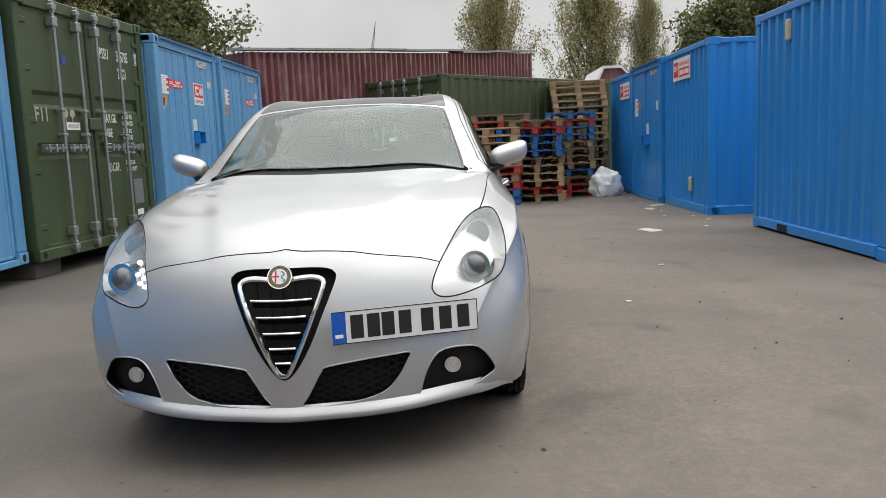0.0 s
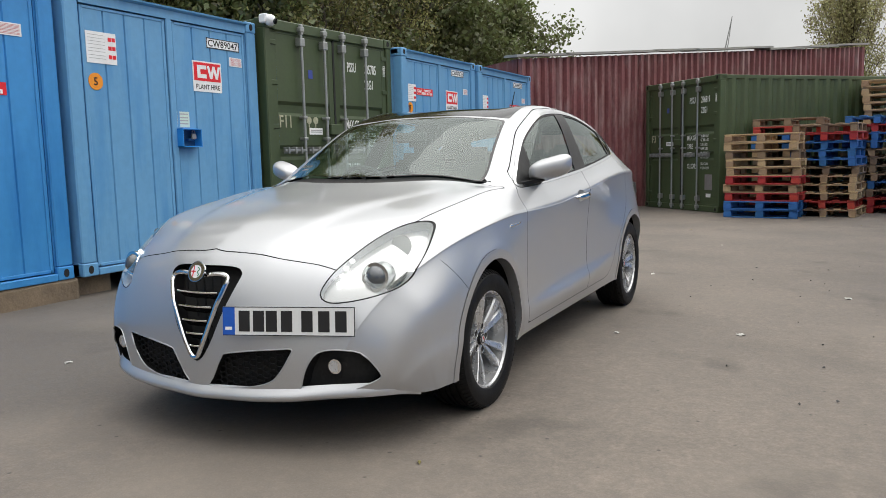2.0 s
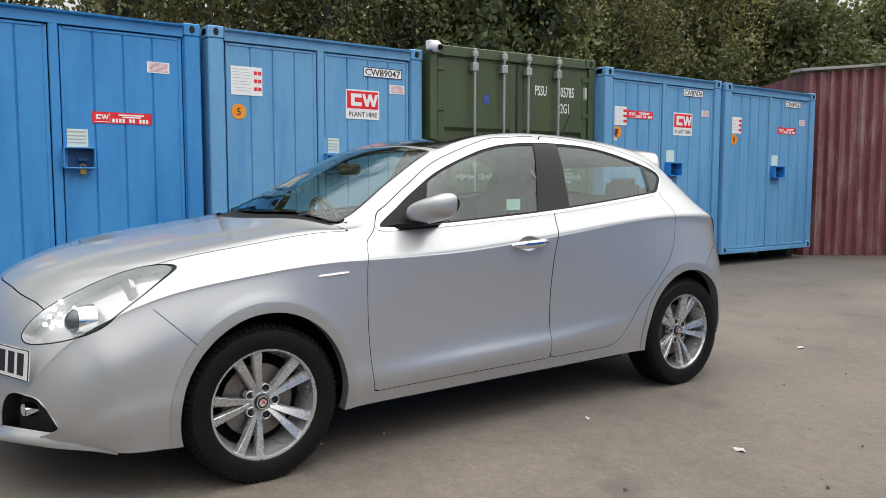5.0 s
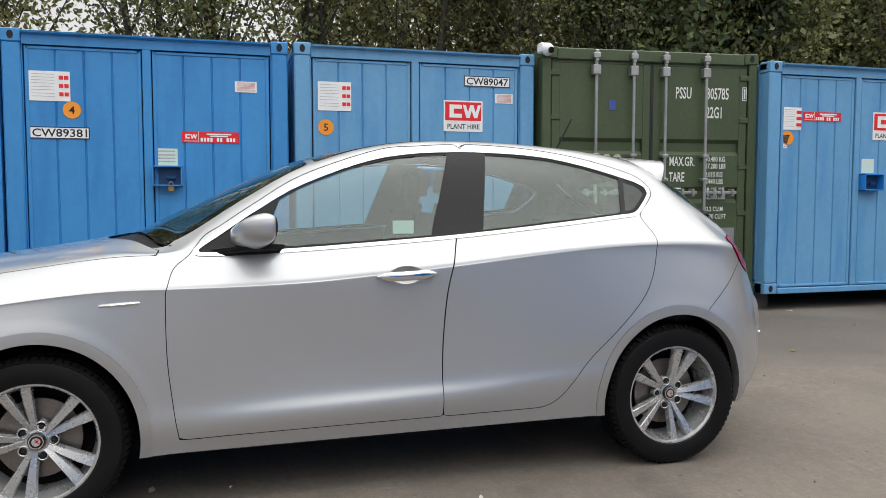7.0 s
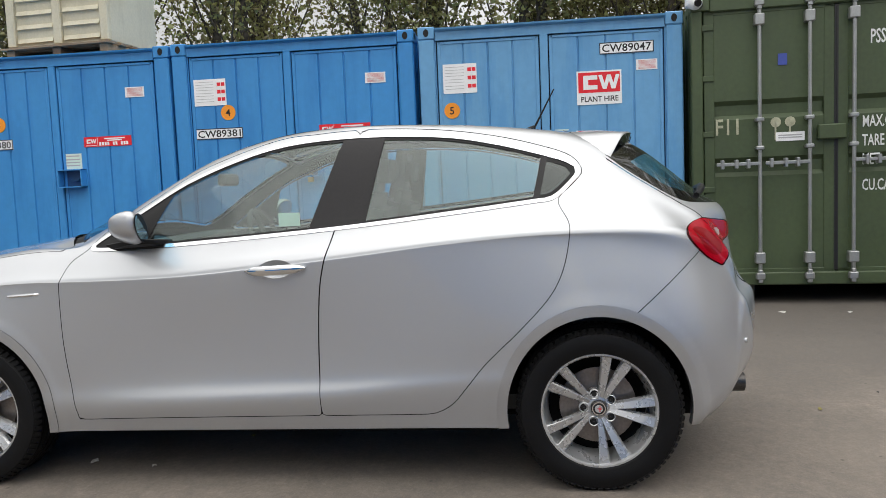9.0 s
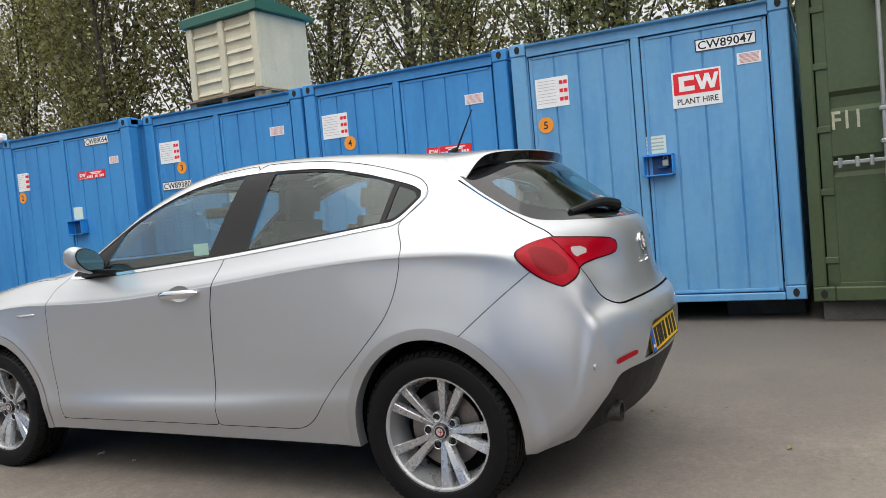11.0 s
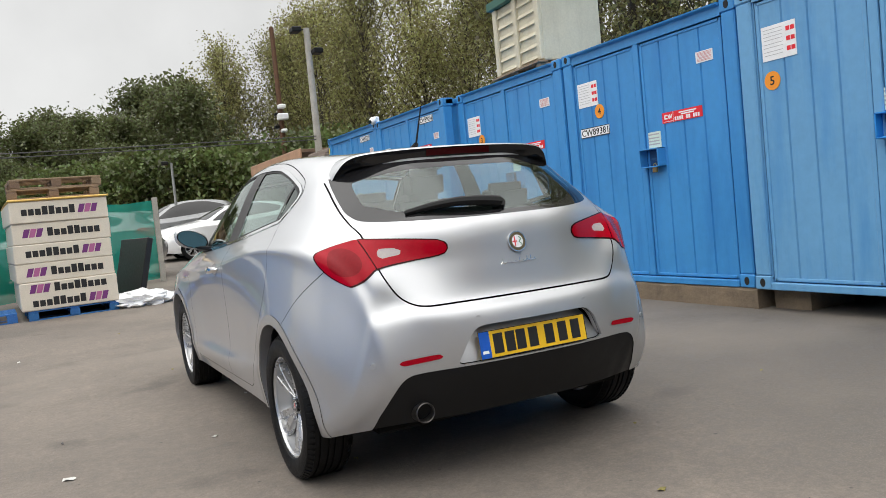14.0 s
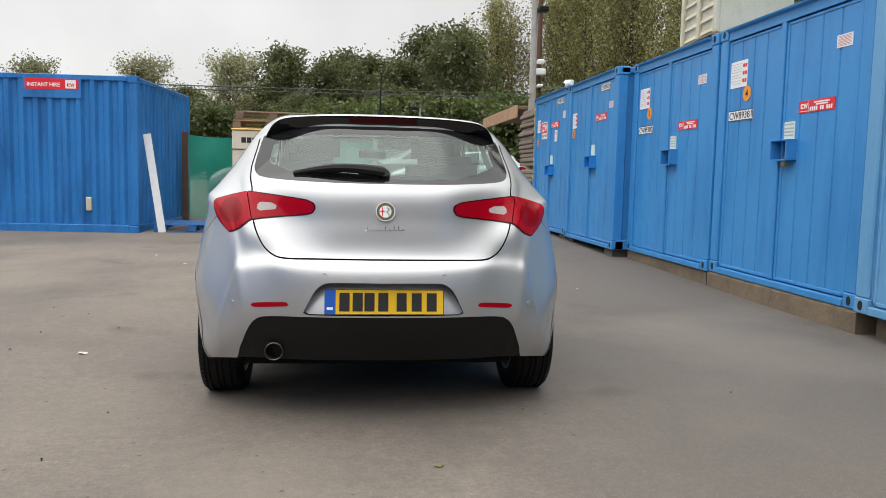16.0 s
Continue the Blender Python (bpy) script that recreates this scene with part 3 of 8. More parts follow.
def green_container(m, left, number, label, old_mark, seal):
    c = thing("shipping_container", m, label, "container", "green containers")
    w, h, depth = 2.438, 2.591, 6.058
    shell(c, w, h, depth, GREEN, 0.278, 0.036)
    for y, sy in ((0, 1), (w, -1)):
        bm = bmesh.new()
        y0, y1 = sorted((y, y + sy * 0.10))
        box(bm, -0.14, -0.01, y0, y1, 0.11, h - 0.11, 0.012)
        part("corner_post", bm, GREEN, c)
        for z in (0.0, h - 0.118):
            bm = bmesh.new()
            casting(bm, 0.0, y, z, -1, sy)
            cb = part("corner_casting", bm, GREEN, c)
            bm = bmesh.new()
            casting_hole_patch(bm, 0.0, y + sy * 0.08, z + 0.058)
            part("slot", bm, DARK, cb)
        for z in (0.3, 0.85, 1.35, 1.85, 2.3):
            bm = bmesh.new()
            y0, y1 = sorted((y + sy * 0.06, y + sy * 0.2))
            box(bm, -0.05, -0.022, y0, y1, z, z + 0.055, 0.006)
            part("hinge", bm, GREEN, c)
    for z0, z1 in ((0.0, 0.115), (h - 0.13, h - 0.01)):
        bm = bmesh.new()
        box(bm, -0.12, -0.008, 0.16, w - 0.16, z0, z1, 0.01)
        part("header" if z0 else "threshold", bm, GREEN, c)
    mid = w / 2
    doors = []
    for y0, y1 in ((0.11, mid - 0.012), (mid + 0.012, w - 0.11)):
        doors.append(part("door", green_door(y0, y1, h), GREEN, c))
        bm = bmesh.new()
        box(bm, -0.07, -0.03, (y1 - 0.004) if y0 < 1 else (y0 - 0.016), (y1 + 0.016) if y0 < 1 else (y0 + 0.004), 0.13, h - 0.14)
        part("gasket", bm, BLACK, doors[-1])
    for k, y in enumerate((0.575, 0.99, mid + 0.13, mid + 0.595)):
        bm = bmesh.new()
        rod(bm, (0.022, y, 0.07), (0.022, y, h - 0.05), 0.017, seg=10)
        bar = part("locking_bar", bm, GALV, c, "galvanised locking bar")
        for z in (0.055, h - 0.115):
            bm = bmesh.new()
            box(bm, -0.015, 0.05, y - 0.038, y + 0.038, z, z + 0.06, 0.008)
            box(bm, 0.0, 0.045, y - 0.02, y + 0.02, z - 0.03, z + 0.09, 0.006)
            part("cam_keeper", bm, GALV, bar)
        for z, up_, deep in ((0.2, 0.10, 0.042), (h - 0.28, 0.10, 0.042), (1.22, 0.035, 0.035), (1.47, 0.035, 0.035)):
            bm = bmesh.new()
            box(bm, -0.038, 0.047, y - deep, y + deep, z, z + up_, 0.008)
            part("bar_guide", bm, GALV, bar)
        s = -1 if k < 2 else 1
        bm = bmesh.new()
        box(bm, 0.03, 0.045, *sorted((y, y + s * 0.37)), 1.085, 1.115, 0.004)
        for dy in (0.1, 0.2, 0.32):
            yy = y + s * dy
            box(bm, -0.03, 0.06, yy - 0.014, yy + 0.014, 1.06, 1.14, 0.005)
        part("handle", bm, GALV, bar, "galvanised door handle")
    x = -0.036
    ymid = mid + 0.21
    words(doors[1], left, ymid + 0.06, 2.1, 0.17, x + 0.001, STENCIL, 0.52)
    words(doors[1], number, ymid + 0.42, 2.1, 0.17, x + 0.001, STENCIL, 0.52)
    words(doors[1], "22G1", ymid + 0.42, 1.90, 0.17, x + 0.001, STENCIL, 0.52)
    bars(doors[1], [(w - 0.165, w - 0.157, 2.09, 2.235), (w - 0.122, w - 0.114, 2.09, 2.235), (w - 0.165, w - 0.114, 2.09, 2.097), (w - 0.165, w - 0.114, 2.228, 2.235), (w - 0.148, w - 0.131, 2.11, 2.215)], x + 0.0, STENCIL)
    for i, t in enumerate(("MAX.GR.", "TARE", "NET")):
        words(doors[1], t, ymid + 0.0, 1.385 - 0.165 * i + 0.0, 0.14, -0.033, STENCIL, 0.54)
    for i, t in enumerate(("30.480 KG", "67.200 LBS", "2.015 KG", "4.440 LBS", "28.465 KG", "62.760 LBS")):
        words(doors[1], t, ymid + 0.42, 1.435 - 0.075 * i - 0.015 * (i // 2), 0.075, -0.033, STENCIL, 0.72)
    words(doors[1], "CU.CAP.", ymid + 0.0, 0.83, 0.14, x + 0.001, STENCIL, 0.54)
    words(doors[1], "33.2 CU.M", ymid + 0.42, 0.9, 0.07, x + 0.001, STENCIL, 0.72)
    words(doors[1], "1.170 CU.FT", ymid + 0.42, 0.82, 0.07, x + 0.001, STENCIL, 0.72)
    words(doors[0], old_mark, 0.2, 1.37, 0.20, x + 0.0015, STENCIL_OLD, 0.8)
    p = plate(doors[0], "plate", 0.72, 0.96, 1.29, 1.37, x, WHITE, "small white maker's plate")
    bars(p, [(0.74, 0.94, z, z + 0.012) for z in (1.315, 1.335)], x + 0.003, GREY_INK)
    plate(doors[0], "sticker", 0.74, 0.815, 1.96, 2.06, x, material("small_blue_label", (0.05, 0.08, 0.35), 0.4), "small blue sticker")
    plate(doors[1], "data_plate", ymid + 0.56, ymid + 0.78, 0.42, 0.72, x, GALV, "bare metal data plate")
    plate(doors[1], "sticker", ymid + 0.6, ymid + 0.74, 0.28, 0.35, x, WHITE)
    bm = bmesh.new()
    box(bm, -0.03, 0.03, mid - 0.16, mid + 0.07, 1.29, 1.42, 0.01)
    part("lock_cover", bm, GREEN, doors[0])
    if seal:
        bm = bmesh.new()
        for dy in (0.0, 0.12):
            prism(bm, [(0.72 + dy + 0.045 * math.cos(a), 1.46 + 0.045 * math.sin(a)) for a in (i * math.pi / 7 for i in range(14))], x, x + 0.002, "x")
            box(bm, x, x + 0.002, 0.71 + dy, 0.725 + dy, 1.3, 1.46)
        part("paint_mark", bm, STENCIL_OLD, doors[0], smooth=0)
    return c


green_container(pose(-3.505, 3.835, 0.17, 0, 0, -4.6), "PSSU", "305785", "dark green shipping container with galvanised locking bars", "F11", True)
green_container(pose(-1.52, 13.93, -0.03, 0, 0, -134.3), "PSSU", "296819", "dark green shipping container standing askew before the red shed", "F3", False)


# ---- far side: blue stores with their backs and doors to the yard ----
def plain_store(m, label, depth, w=2.44, h=2.5, sign=None, vent=None, mat=None, board=False, pocket=False):
    """A blue store seen from its corrugated end."""
    mat = mat or BLUE_DARK
    c = thing("storage_container", m, label, "container", "blue containers across the yard")
    shell(c, w, h, depth, mat, 0.22, 0.03)
    for y, sy in ((0, 1), (w, -1)):
        bm = bmesh.new()
        y0, y1 = sorted((y, y + sy * 0.12))
        box(bm, -0.12, 0.0, y0, y1, 0.115, h - 0.11, 0.012)
        part("corner_post", bm, mat, c)
        for z in (0.0, h - 0.115):
            bm = bmesh.new()
            casting(bm, 0.004, y, z, -1, sy)
            part("corner_casting", bm, mat, c)
    bm = bmesh.new()
    corrugated(bm, (-0.04, 0.1), (-0.04, w - 0.1), 0.12, h - 0.08, 0.22, 0.038)
    part("end_wall", bm, mat, c, smooth=20)
    for z0, z1 in ((0.0 if not pocket else 0.02, 0.13), (h - 0.09, h - 0.01)):
        bm = bmesh.new()
        box(bm, -0.1, 0.012, 0.16, w - 0.16, z0, z1, 0.008)
        part("rail", bm, mat, c)
    if pocket:
        for y in (w / 2 - 0.75,):
            # dark plate on the uncut rail paints the shade of the pocket
            plate(c, "fork_pocket", y, y + 0.26, 0.025, 0.105, 0.0115, DARK, "flat dark plate painting the shade of a fork pocket")
    if vent:
        bm = bmesh.new()
        box(bm, -0.01, 0.035, vent[0], vent[0] + 0.09, vent[1], vent[1] + 0.22, 0.012)
        part("vent", bm, CREAM, c, "cream plastic vent cover")
    if sign:
        y, z = sign
        if board:
            p = plate(c, "sign_board", y - 0.04, y + 0.86, z - 0.3, z + 0.02, 0.01, mat)
            q = plate(c, "hire_sign", y, y + 0.82, z - 0.17, z, 0.014, SIGN_RED, "red sign with white lettering")
            words(q, "INSTANT HIRE", y + 0.03, z - 0.125, 0.085, 0.0175, WHITE, width=0.5)
            bars(q, [(y + 0.62, y + 0.78, z - 0.15, z - 0.02)], 0.0172, WHITE)
            part("emblem", logo_strokes(0.0190, y + 0.645, z - 0.12, 0.36), SIGN_RED, q, smooth=0)
        else:
            p = plate(c, "hire_sign", y, y + 0.95, z - 0.34, z, 0.01, WHITE, "white and red hire sign")
            bars(p, [(y + 0.03, y + 0.3, z - 0.28, z - 0.05), (y + 0.36, y + 0.9, z - 0.29, z - 0.16)], 0.0132, SIGN_RED)
            part("emblem", logo_strokes(0.0150, y + 0.07, z - 0.19, 0.6), WHITE, p, smooth=0)
            words(p, "INSTANT SPACE", y + 0.36, z - 0.12, 0.075, 0.0132, SIGN_RED, width=0.53)
            bars(p, [(y + 0.39 + 0.045 * i, y + 0.425 + 0.045 * i, z - 0.26, z - 0.19) for i in range(11) if i != 5], 0.0150, WHITE)
    return c


def dress_r(c):
    notice(c, 0.3, 1.9, 0.28, 0.34, FACE)
    disc(c, "2", 0.72, 1.75, FACE)
    id_strip(c, "CW89053", 1.6, 2.36, FACE, 0.44)
    plate(c, "notice", 2.0, 2.16, 1.62, 1.78, FACE, WHITE)
    plate(c, "notice", 1.26, 1.43, 1.2, 1.4, FACE, PAPER_GREEN)
    lock_box(c, 1.23, 1.18, FACE, "", BLUE_DARK)


gz = -0.02
plain_store(pose(4.10, 10.14, gz, 0, 0, 180), "deep blue steel store with a white and red sign", 6.0, sign=(0.62, 2.36), vent=(1.55, 0.3))
store(pose(4.04, 12.62, gz, 0, 0, 180), BLUE_DARK, dress_r, "deep blue steel store with its doors to the yard")
plain_store(pose(4.10, 15.08, gz, 0, 0, 180), "deep blue steel store behind the heap of pallets", 6.0, sign=(1.2, 2.3))
plain_store(pose(4.16, 6.12, 0.0, 0, 0, 180.0), "deep blue steel store with rain streaks on its side", 2.44, w=3.05, vent=(0.95, 2.1), pocket=True)

# plain steel wall added out of view so the car doors mirror a dark blue band
bm = bmesh.new()
corrugated(bm, (10.6, 13.0), (10.6, -3.3), 0.0, 2.3, 0.24, 0.03)
for v_, f_ in ((0.0, 0.12), (2.2, 2.32)):
    box(bm, 10.56, 10.72, -3.3, 13.0, v_, f_, 0.01)
solo("wall_east", bm, BLUE_DARK, "unseen blue corrugated wall added for reflections in the car", "wall", kind="structure", smooth=20)

# corner of the yard behind the car's bonnet side
BLUE_STAINED = material("stained_blue_paint", (0.020, 0.180, 0.500), 0.40, spread=0.10, scale=1.3, bump=0.05, bump_scale=4, dirt=0.95, dirt_colour=(0.006, 0.070, 0.240), streak=0.9, dirt_scale=0.7)
plain_store(pose(5.98, -6.40, 0.09, 0, 0, 87), "blue steel store with a red sign and stained paint", 3.2, sign=(0.72, 2.42), vent=(1.62, 0.35), mat=BLUE_STAINED, board=True)
plain_store(pose(8.52, -6.52, 0.09, 0, 0, 87), "blue steel store beside another of its kind", 3.2, mat=BLUE)


# ---- the car: paint, glass and trim ----
def car_paint():
    m = bpy.data.materials.new("silver_metallic_paint")
    m.use_nodes = True
    n, l = m.node_tree.nodes, m.node_tree.links
    b = n["Principled BSDF"]
    tc, flake, ramp = n.new("ShaderNodeTexCoord"), n.new("ShaderNodeTexVoronoi"), n.new("ShaderNodeMapRange")
    flake.inputs["Scale"].default_value = 900
    l.new(tc.outputs["Object"], flake.inputs["Vector"])
    l.new(flake.outputs["Color"], ramp.inputs["Value"])
    ramp.inputs["To Min"].default_value, ramp.inputs["To Max"].default_value = 0.92, 1.06
    dust, dust_fade = n.new("ShaderNodeTexNoise"), n.new("ShaderNodeMapRange")
    dust.inputs["Scale"].default_value, dust.inputs["Detail"].default_value = 3.5, 8
    l.new(tc.outputs["Object"], dust.inputs["Vector"])
    l.new(dust.outputs["Fac"], dust_fade.inputs["Value"])
    dust_fade.inputs["From Min"].default_value, dust_fade.inputs["From Max"].default_value = 0.35, 0.75
    dust_fade.inputs["To Min"].default_value, dust_fade.inputs["To Max"].default_value = 0.40, 0.46
    tint = n.new("ShaderNodeHueSaturation")
    tint.inputs["Color"].default_value = (0.495, 0.505, 0.52, 1)
    l.new(ramp.outputs[0], tint.inputs["Value"])
    l.new(tint.outputs[0], b.inputs["Base Color"])
    l.new(dust_fade.outputs[0], b.inputs["Roughness"])
    b.inputs["Metallic"].default_value = 0.66
    b.inputs["Coat Weight"].default_value = 1.0
    b.inputs["Coat Roughness"].default_value = 0.02
    return m


def pane(name, tint, gloss=0.02, clear=1.0, haze=0.0):
    """Tinted glass; haze is mirror reflection added at every angle, so the panes show more sky."""
    m = bpy.data.materials.new(name)
    m.use_nodes = True
    n, l = m.node_tree.nodes, m.node_tree.links
    n.remove(n["Principled BSDF"])
    t, g, f, mix = n.new("ShaderNodeBsdfTransparent"), n.new("ShaderNodeBsdfGlossy"), n.new("ShaderNodeLayerWeight"), n.new("ShaderNodeMixShader")
    t.inputs["Color"].default_value = (*tint, 1)
    g.inputs["Roughness"].default_value = gloss
    g.inputs["Color"].default_value = (0.92, 1.0, 0.97, 1)
    f.inputs["Blend"].default_value = 0.5
    base = ((1.5 * clear - 1) / (1.5 * clear + 1)) ** 2
    steep, mirror_share = n.new("ShaderNodeMath"), n.new("ShaderNodeMath")
    steep.operation, mirror_share.operation, mirror_share.use_clamp = "POWER", "MULTIPLY_ADD", True
    steep.inputs[1].default_value = 5
    mirror_share.inputs[1].default_value, mirror_share.inputs[2].default_value = 1 - base, base + haze
    l.new(f.outputs["Facing"], steep.inputs[0])
    l.new(steep.outputs[0], mirror_share.inputs[0])
    l.new(mirror_share.outputs[0], mix.inputs[0])
    l.new(t.outputs[0], mix.inputs[1])
    l.new(g.outputs[0], mix.inputs[2])
    l.new(mix.outputs[0], n["Material Output"].inputs["Surface"])
    return m


PAINT = car_paint()
GLASS = pane("tinted_car_glass", (0.66, 0.82, 0.77), 0.01, 1.05, 0.04)
SCREEN_GLASS = pane("windscreen_glass", (0.60, 0.72, 0.68), 0.01, 1.15, 0.045)
GLASS_DARK = pane("dark_roof_glass", (0.03, 0.035, 0.035), 0.015, 1.1)
LENS = pane("clear_lamp_cover", (0.96, 0.96, 0.96), 0.01, 1.0, 0.03)
CHROME = material("chrome", (0.78, 0.79, 0.80), 0.10, 1.0, spread=0.03)
# the blue stores' reflection is put into the mirror's own colour
MIRROR = material("blue_reflection_mirror", (0.22, 0.43, 0.58), 0.05, 1.0, spread=0.02)
SATIN = material("satin_alloy", (0.54, 0.545, 0.55), 0.28, 0.6, spread=0.02, scale=2, coat=0.5)
LAMP_SILVER = material("lamp_reflector", (0.66, 0.665, 0.66), 0.20, 0.6, spread=0.05)
LAMP_GREY = material("lamp_housing", (0.55, 0.56, 0.57), 0.30, 0.4, spread=0.1)
RUBBER = material("tyre_rubber", (0.0055, 0.0055, 0.006), 0.55, spread=0.2, scale=14, bump=0.1, bump_scale=120, dirt=0.2, dirt_colour=(0.010, 0.0095, 0.009), dirt_scale=4)
TRIM = material("black_trim", (0.011, 0.011, 0.0115), 0.48, spread=0.1, scale=20)
GLOSS_BLACK = material("gloss_black", (0.010, 0.010, 0.011), 0.03, spread=0.1)
PILLAR = material("pillar_black", (0.020, 0.019, 0.020), 0.35, spread=0.1)
CABIN = material("grey_cabin_trim", (0.055, 0.055, 0.055), 0.8, spread=0.15, scale=12)
SEAT = material("dark_seat_cloth", (0.045, 0.043, 0.042), 0.9, spread=0.2, scale=20, bump=0.2, bump_scale=200)
UNDER = material("underbody", (0.004, 0.004, 0.004), 0.95)
for m_ in (UNDER, RUBBER, TRIM, PILLAR):
    m_.node_tree.nodes["Principled BSDF"].inputs["Specular IOR Level"].default_value = 0.2
DISC = material("brake_disc", (0.25, 0.22, 0.20), 0.4, 0.8, spread=0.2)
PLATE_WHITE = material("white_reflective_plate", (0.74, 0.75, 0.74), 0.35, spread=0.03)
PLATE_YELLOW = material("yellow_reflective_plate", (0.80, 0.49, 0.015), 0.35, spread=0.05)
PLATE_BLUE = material("blue_plate_band", (0.012, 0.10, 0.50), 0.35)


def lamp_red(name, colour, rough):
    m = material(name, colour, rough, spread=0.1, coat=0.2)
    m.node_tree.nodes["Principled BSDF"].inputs["Specular IOR Level"].default_value = 0.08
    return m


TAIL = lamp_red("red_lamp_lens", (0.33, 0.0006, 0.010), 0.18)
TAIL_DEEP = lamp_red("deep_red_lamp_lens", (0.21, 0.0003, 0.005), 0.2)
TAIL_CLEAR = lamp_red("clear_lamp_lens", (0.42, 0.38, 0.37), 0.12)

BRAKE_DARK = lamp_red("unlit_brake_lamp", (0.035, 0.001, 0.002), 0.15)

# Guide lines of one half of the body, each from the front lip, over nose, side or roof, to the rear lip: (y, x, z) at matching stations.
SILL = ((-.55, .8, .215), (-.54, .808, .214), (-.52, .818, .213), (-.49, .83, .212), (-.45, .842, .212), (-.3, .86, .212), (0, .866, .212), (.27, .852, .228),
        (.48, .847, .236), (.75, .845, .238), (1.02, .845, .24), (1.32, .845, .242), (1.64, .846, .244), (2, .848, .247), (2.35, .858, .25), (2.63, .87, .25),
        (2.87, .852, .25), (2.93, .838, .25), (2.95, .832, .25), (2.96, .828, .25), (2.965, .826, .25), (2.97, .825, .25), (2.975, .822, .25), (2.98, .82, .25))
CREASE = ((-.64, .755, .235), (-.63, .785, .275), (-.6, .813, .31), (-.56, .838, .335), (-.5, .858, .35), (-.33, .885, .36), (0, .892, .36), (.27, .88, .35),
          (.48, .869, .345), (.75, .868, .353), (1.02, .868, .362), (1.32, .868, .37), (1.64, .868, .38), (2, .872, .405), (2.35, .884, .42), (2.63, .893, .42),
          (2.87, .878, .39), (2.97, .85, .36), (3.005, .835, .335), (3.02, .828, .318), (3.028, .822, .305), (3.03, .815, .29), (3.03, .805, .27), (3.02, .795, .25))
FLANK = ((-.74, .68, .245), (-.73, .735, .34), (-.69, .775, .44), (-.62, .815, .52), (-.53, .85, .57), (-.33, .885, .63), (0, .898, .67), (.27, .885, .645),
         (.48, .878, .63), (.75, .874, .622), (1.02, .872, .62), (1.32, .872, .625), (1.64, .872, .635), (2, .876, .65), (2.35, .888, .67), (2.63, .896, .69),
         (2.87, .886, .66), (3, .85, .62), (3.09, .8, .57), (3.14, .765, .52), (3.16, .748, .475), (3.17, .738, .42), (3.15, .722, .34), (3.09, .71, .265))
SHOULDER = ((-.84, .55, .25), (-.835, .6, .38), (-.79, .65, .5), (-.7, .71, .61), (-.59, .768, .69), (-.35, .842, .79), (0, .868, .845), (.27, .874, .87),
            (.48, .875, .873), (.75, .875, .876), (1.02, .875, .886), (1.32, .874, .91), (1.64, .871, .938), (2, .866, .975), (2.35, .859, 1), (2.63, .852, 1.006),
            (2.86, .833, 1), (2.99, .78, .975), (3.09, .712, .9), (3.165, .672, .8), (3.2, .656, .735), (3.238, .648, .665), (3.265, .61, .49), (3.19, .55, .285))
BELT = ((-.89, .42, .24), (-.89, .45, .4), (-.85, .49, .55), (-.755, .555, .69), (-.6, .62, .79), (-.36, .7, .89), (0, .735, .95), (.27, .75, .985),
        (.48, .775, .992), (.75, .797, 1), (1.02, .803, 1.013), (1.32, .804, 1.03), (1.64, .8, 1.055), (2, .79, 1.09), (2.35, .772, 1.125), (2.63, .748, 1.145),
        (2.82, .722, 1.115), (2.975, .672, 1.055), (3.1, .64, .975), (3.185, .6, .875), (3.225, .545, .768), (3.282, .52, .69), (3.306, .45, .5), (3.225, .42, .285))
RAIL = ((-.92, .28, .232), (-.925, .3, .41), (-.895, .33, .58), (-.8, .38, .735), (-.62, .44, .845), (-.36, .52, .92), (0, .585, .974), (.27, .635, 1.004),
        (.48, .695, 1.014), (.75, .667, 1.168), (1.02, .637, 1.308), (1.32, .61, 1.405), (1.64, .598, 1.437), (2, .592, 1.43), (2.35, .588, 1.4), (2.62, .583, 1.345),
        (2.8, .588, 1.232), (2.985, .602, 1.105), (3.1, .555, 1.035), (3.19, .48, .895), (3.268, .44, .765), (3.328, .4, .69), (3.335, .33, .5), (3.245, .28, .285))
QUARTER = ((-.935, .14, .228), (-.945, .15, .41), (-.92, .165, .6), (-.825, .19, .765), (-.62, .22, .87), (-.36, .27, .934), (0, .3, .99), (.27, .33, 1.042),
           (.48, .36, 1.13), (.75, .345, 1.26), (1.02, .33, 1.377), (1.32, .315, 1.438), (1.64, .31, 1.458), (2, .31, 1.456), (2.35, .31, 1.437), (2.63, .31, 1.408),
           (2.845, .31, 1.345), (3.105, .31, 1.137), (3.228, .3, 1.05), (3.262, .26, .9), (3.292, .235, .765), (3.357, .21, .69), (3.356, .18, .5), (3.255, .15, .285))
CENTRE = ((-.945, 0, .225), (-.955, 0, .41), (-.94, 0, .6), (-.84, 0, .772), (-.62, 0, .885), (-.36, 0, .938), (0, 0, .998), (.27, 0, 1.055),
          (.48, 0, 1.152), (.75, 0, 1.282), (1.02, 0, 1.388), (1.32, 0, 1.448), (1.64, 0, 1.465), (2, 0, 1.463), (2.35, 0, 1.445), (2.63, 0, 1.417),
          (2.855, 0, 1.36), (3.13, 0, 1.14), (3.255, 0, 1.055), (3.28, 0, .9), (3.302, 0, .765), (3.368, 0, .69), (3.364, 0, .5), (3.26, 0, .285))
WHEELBASE, HUB_Z, TYRE_R = 2.634, 0.316, 0.316


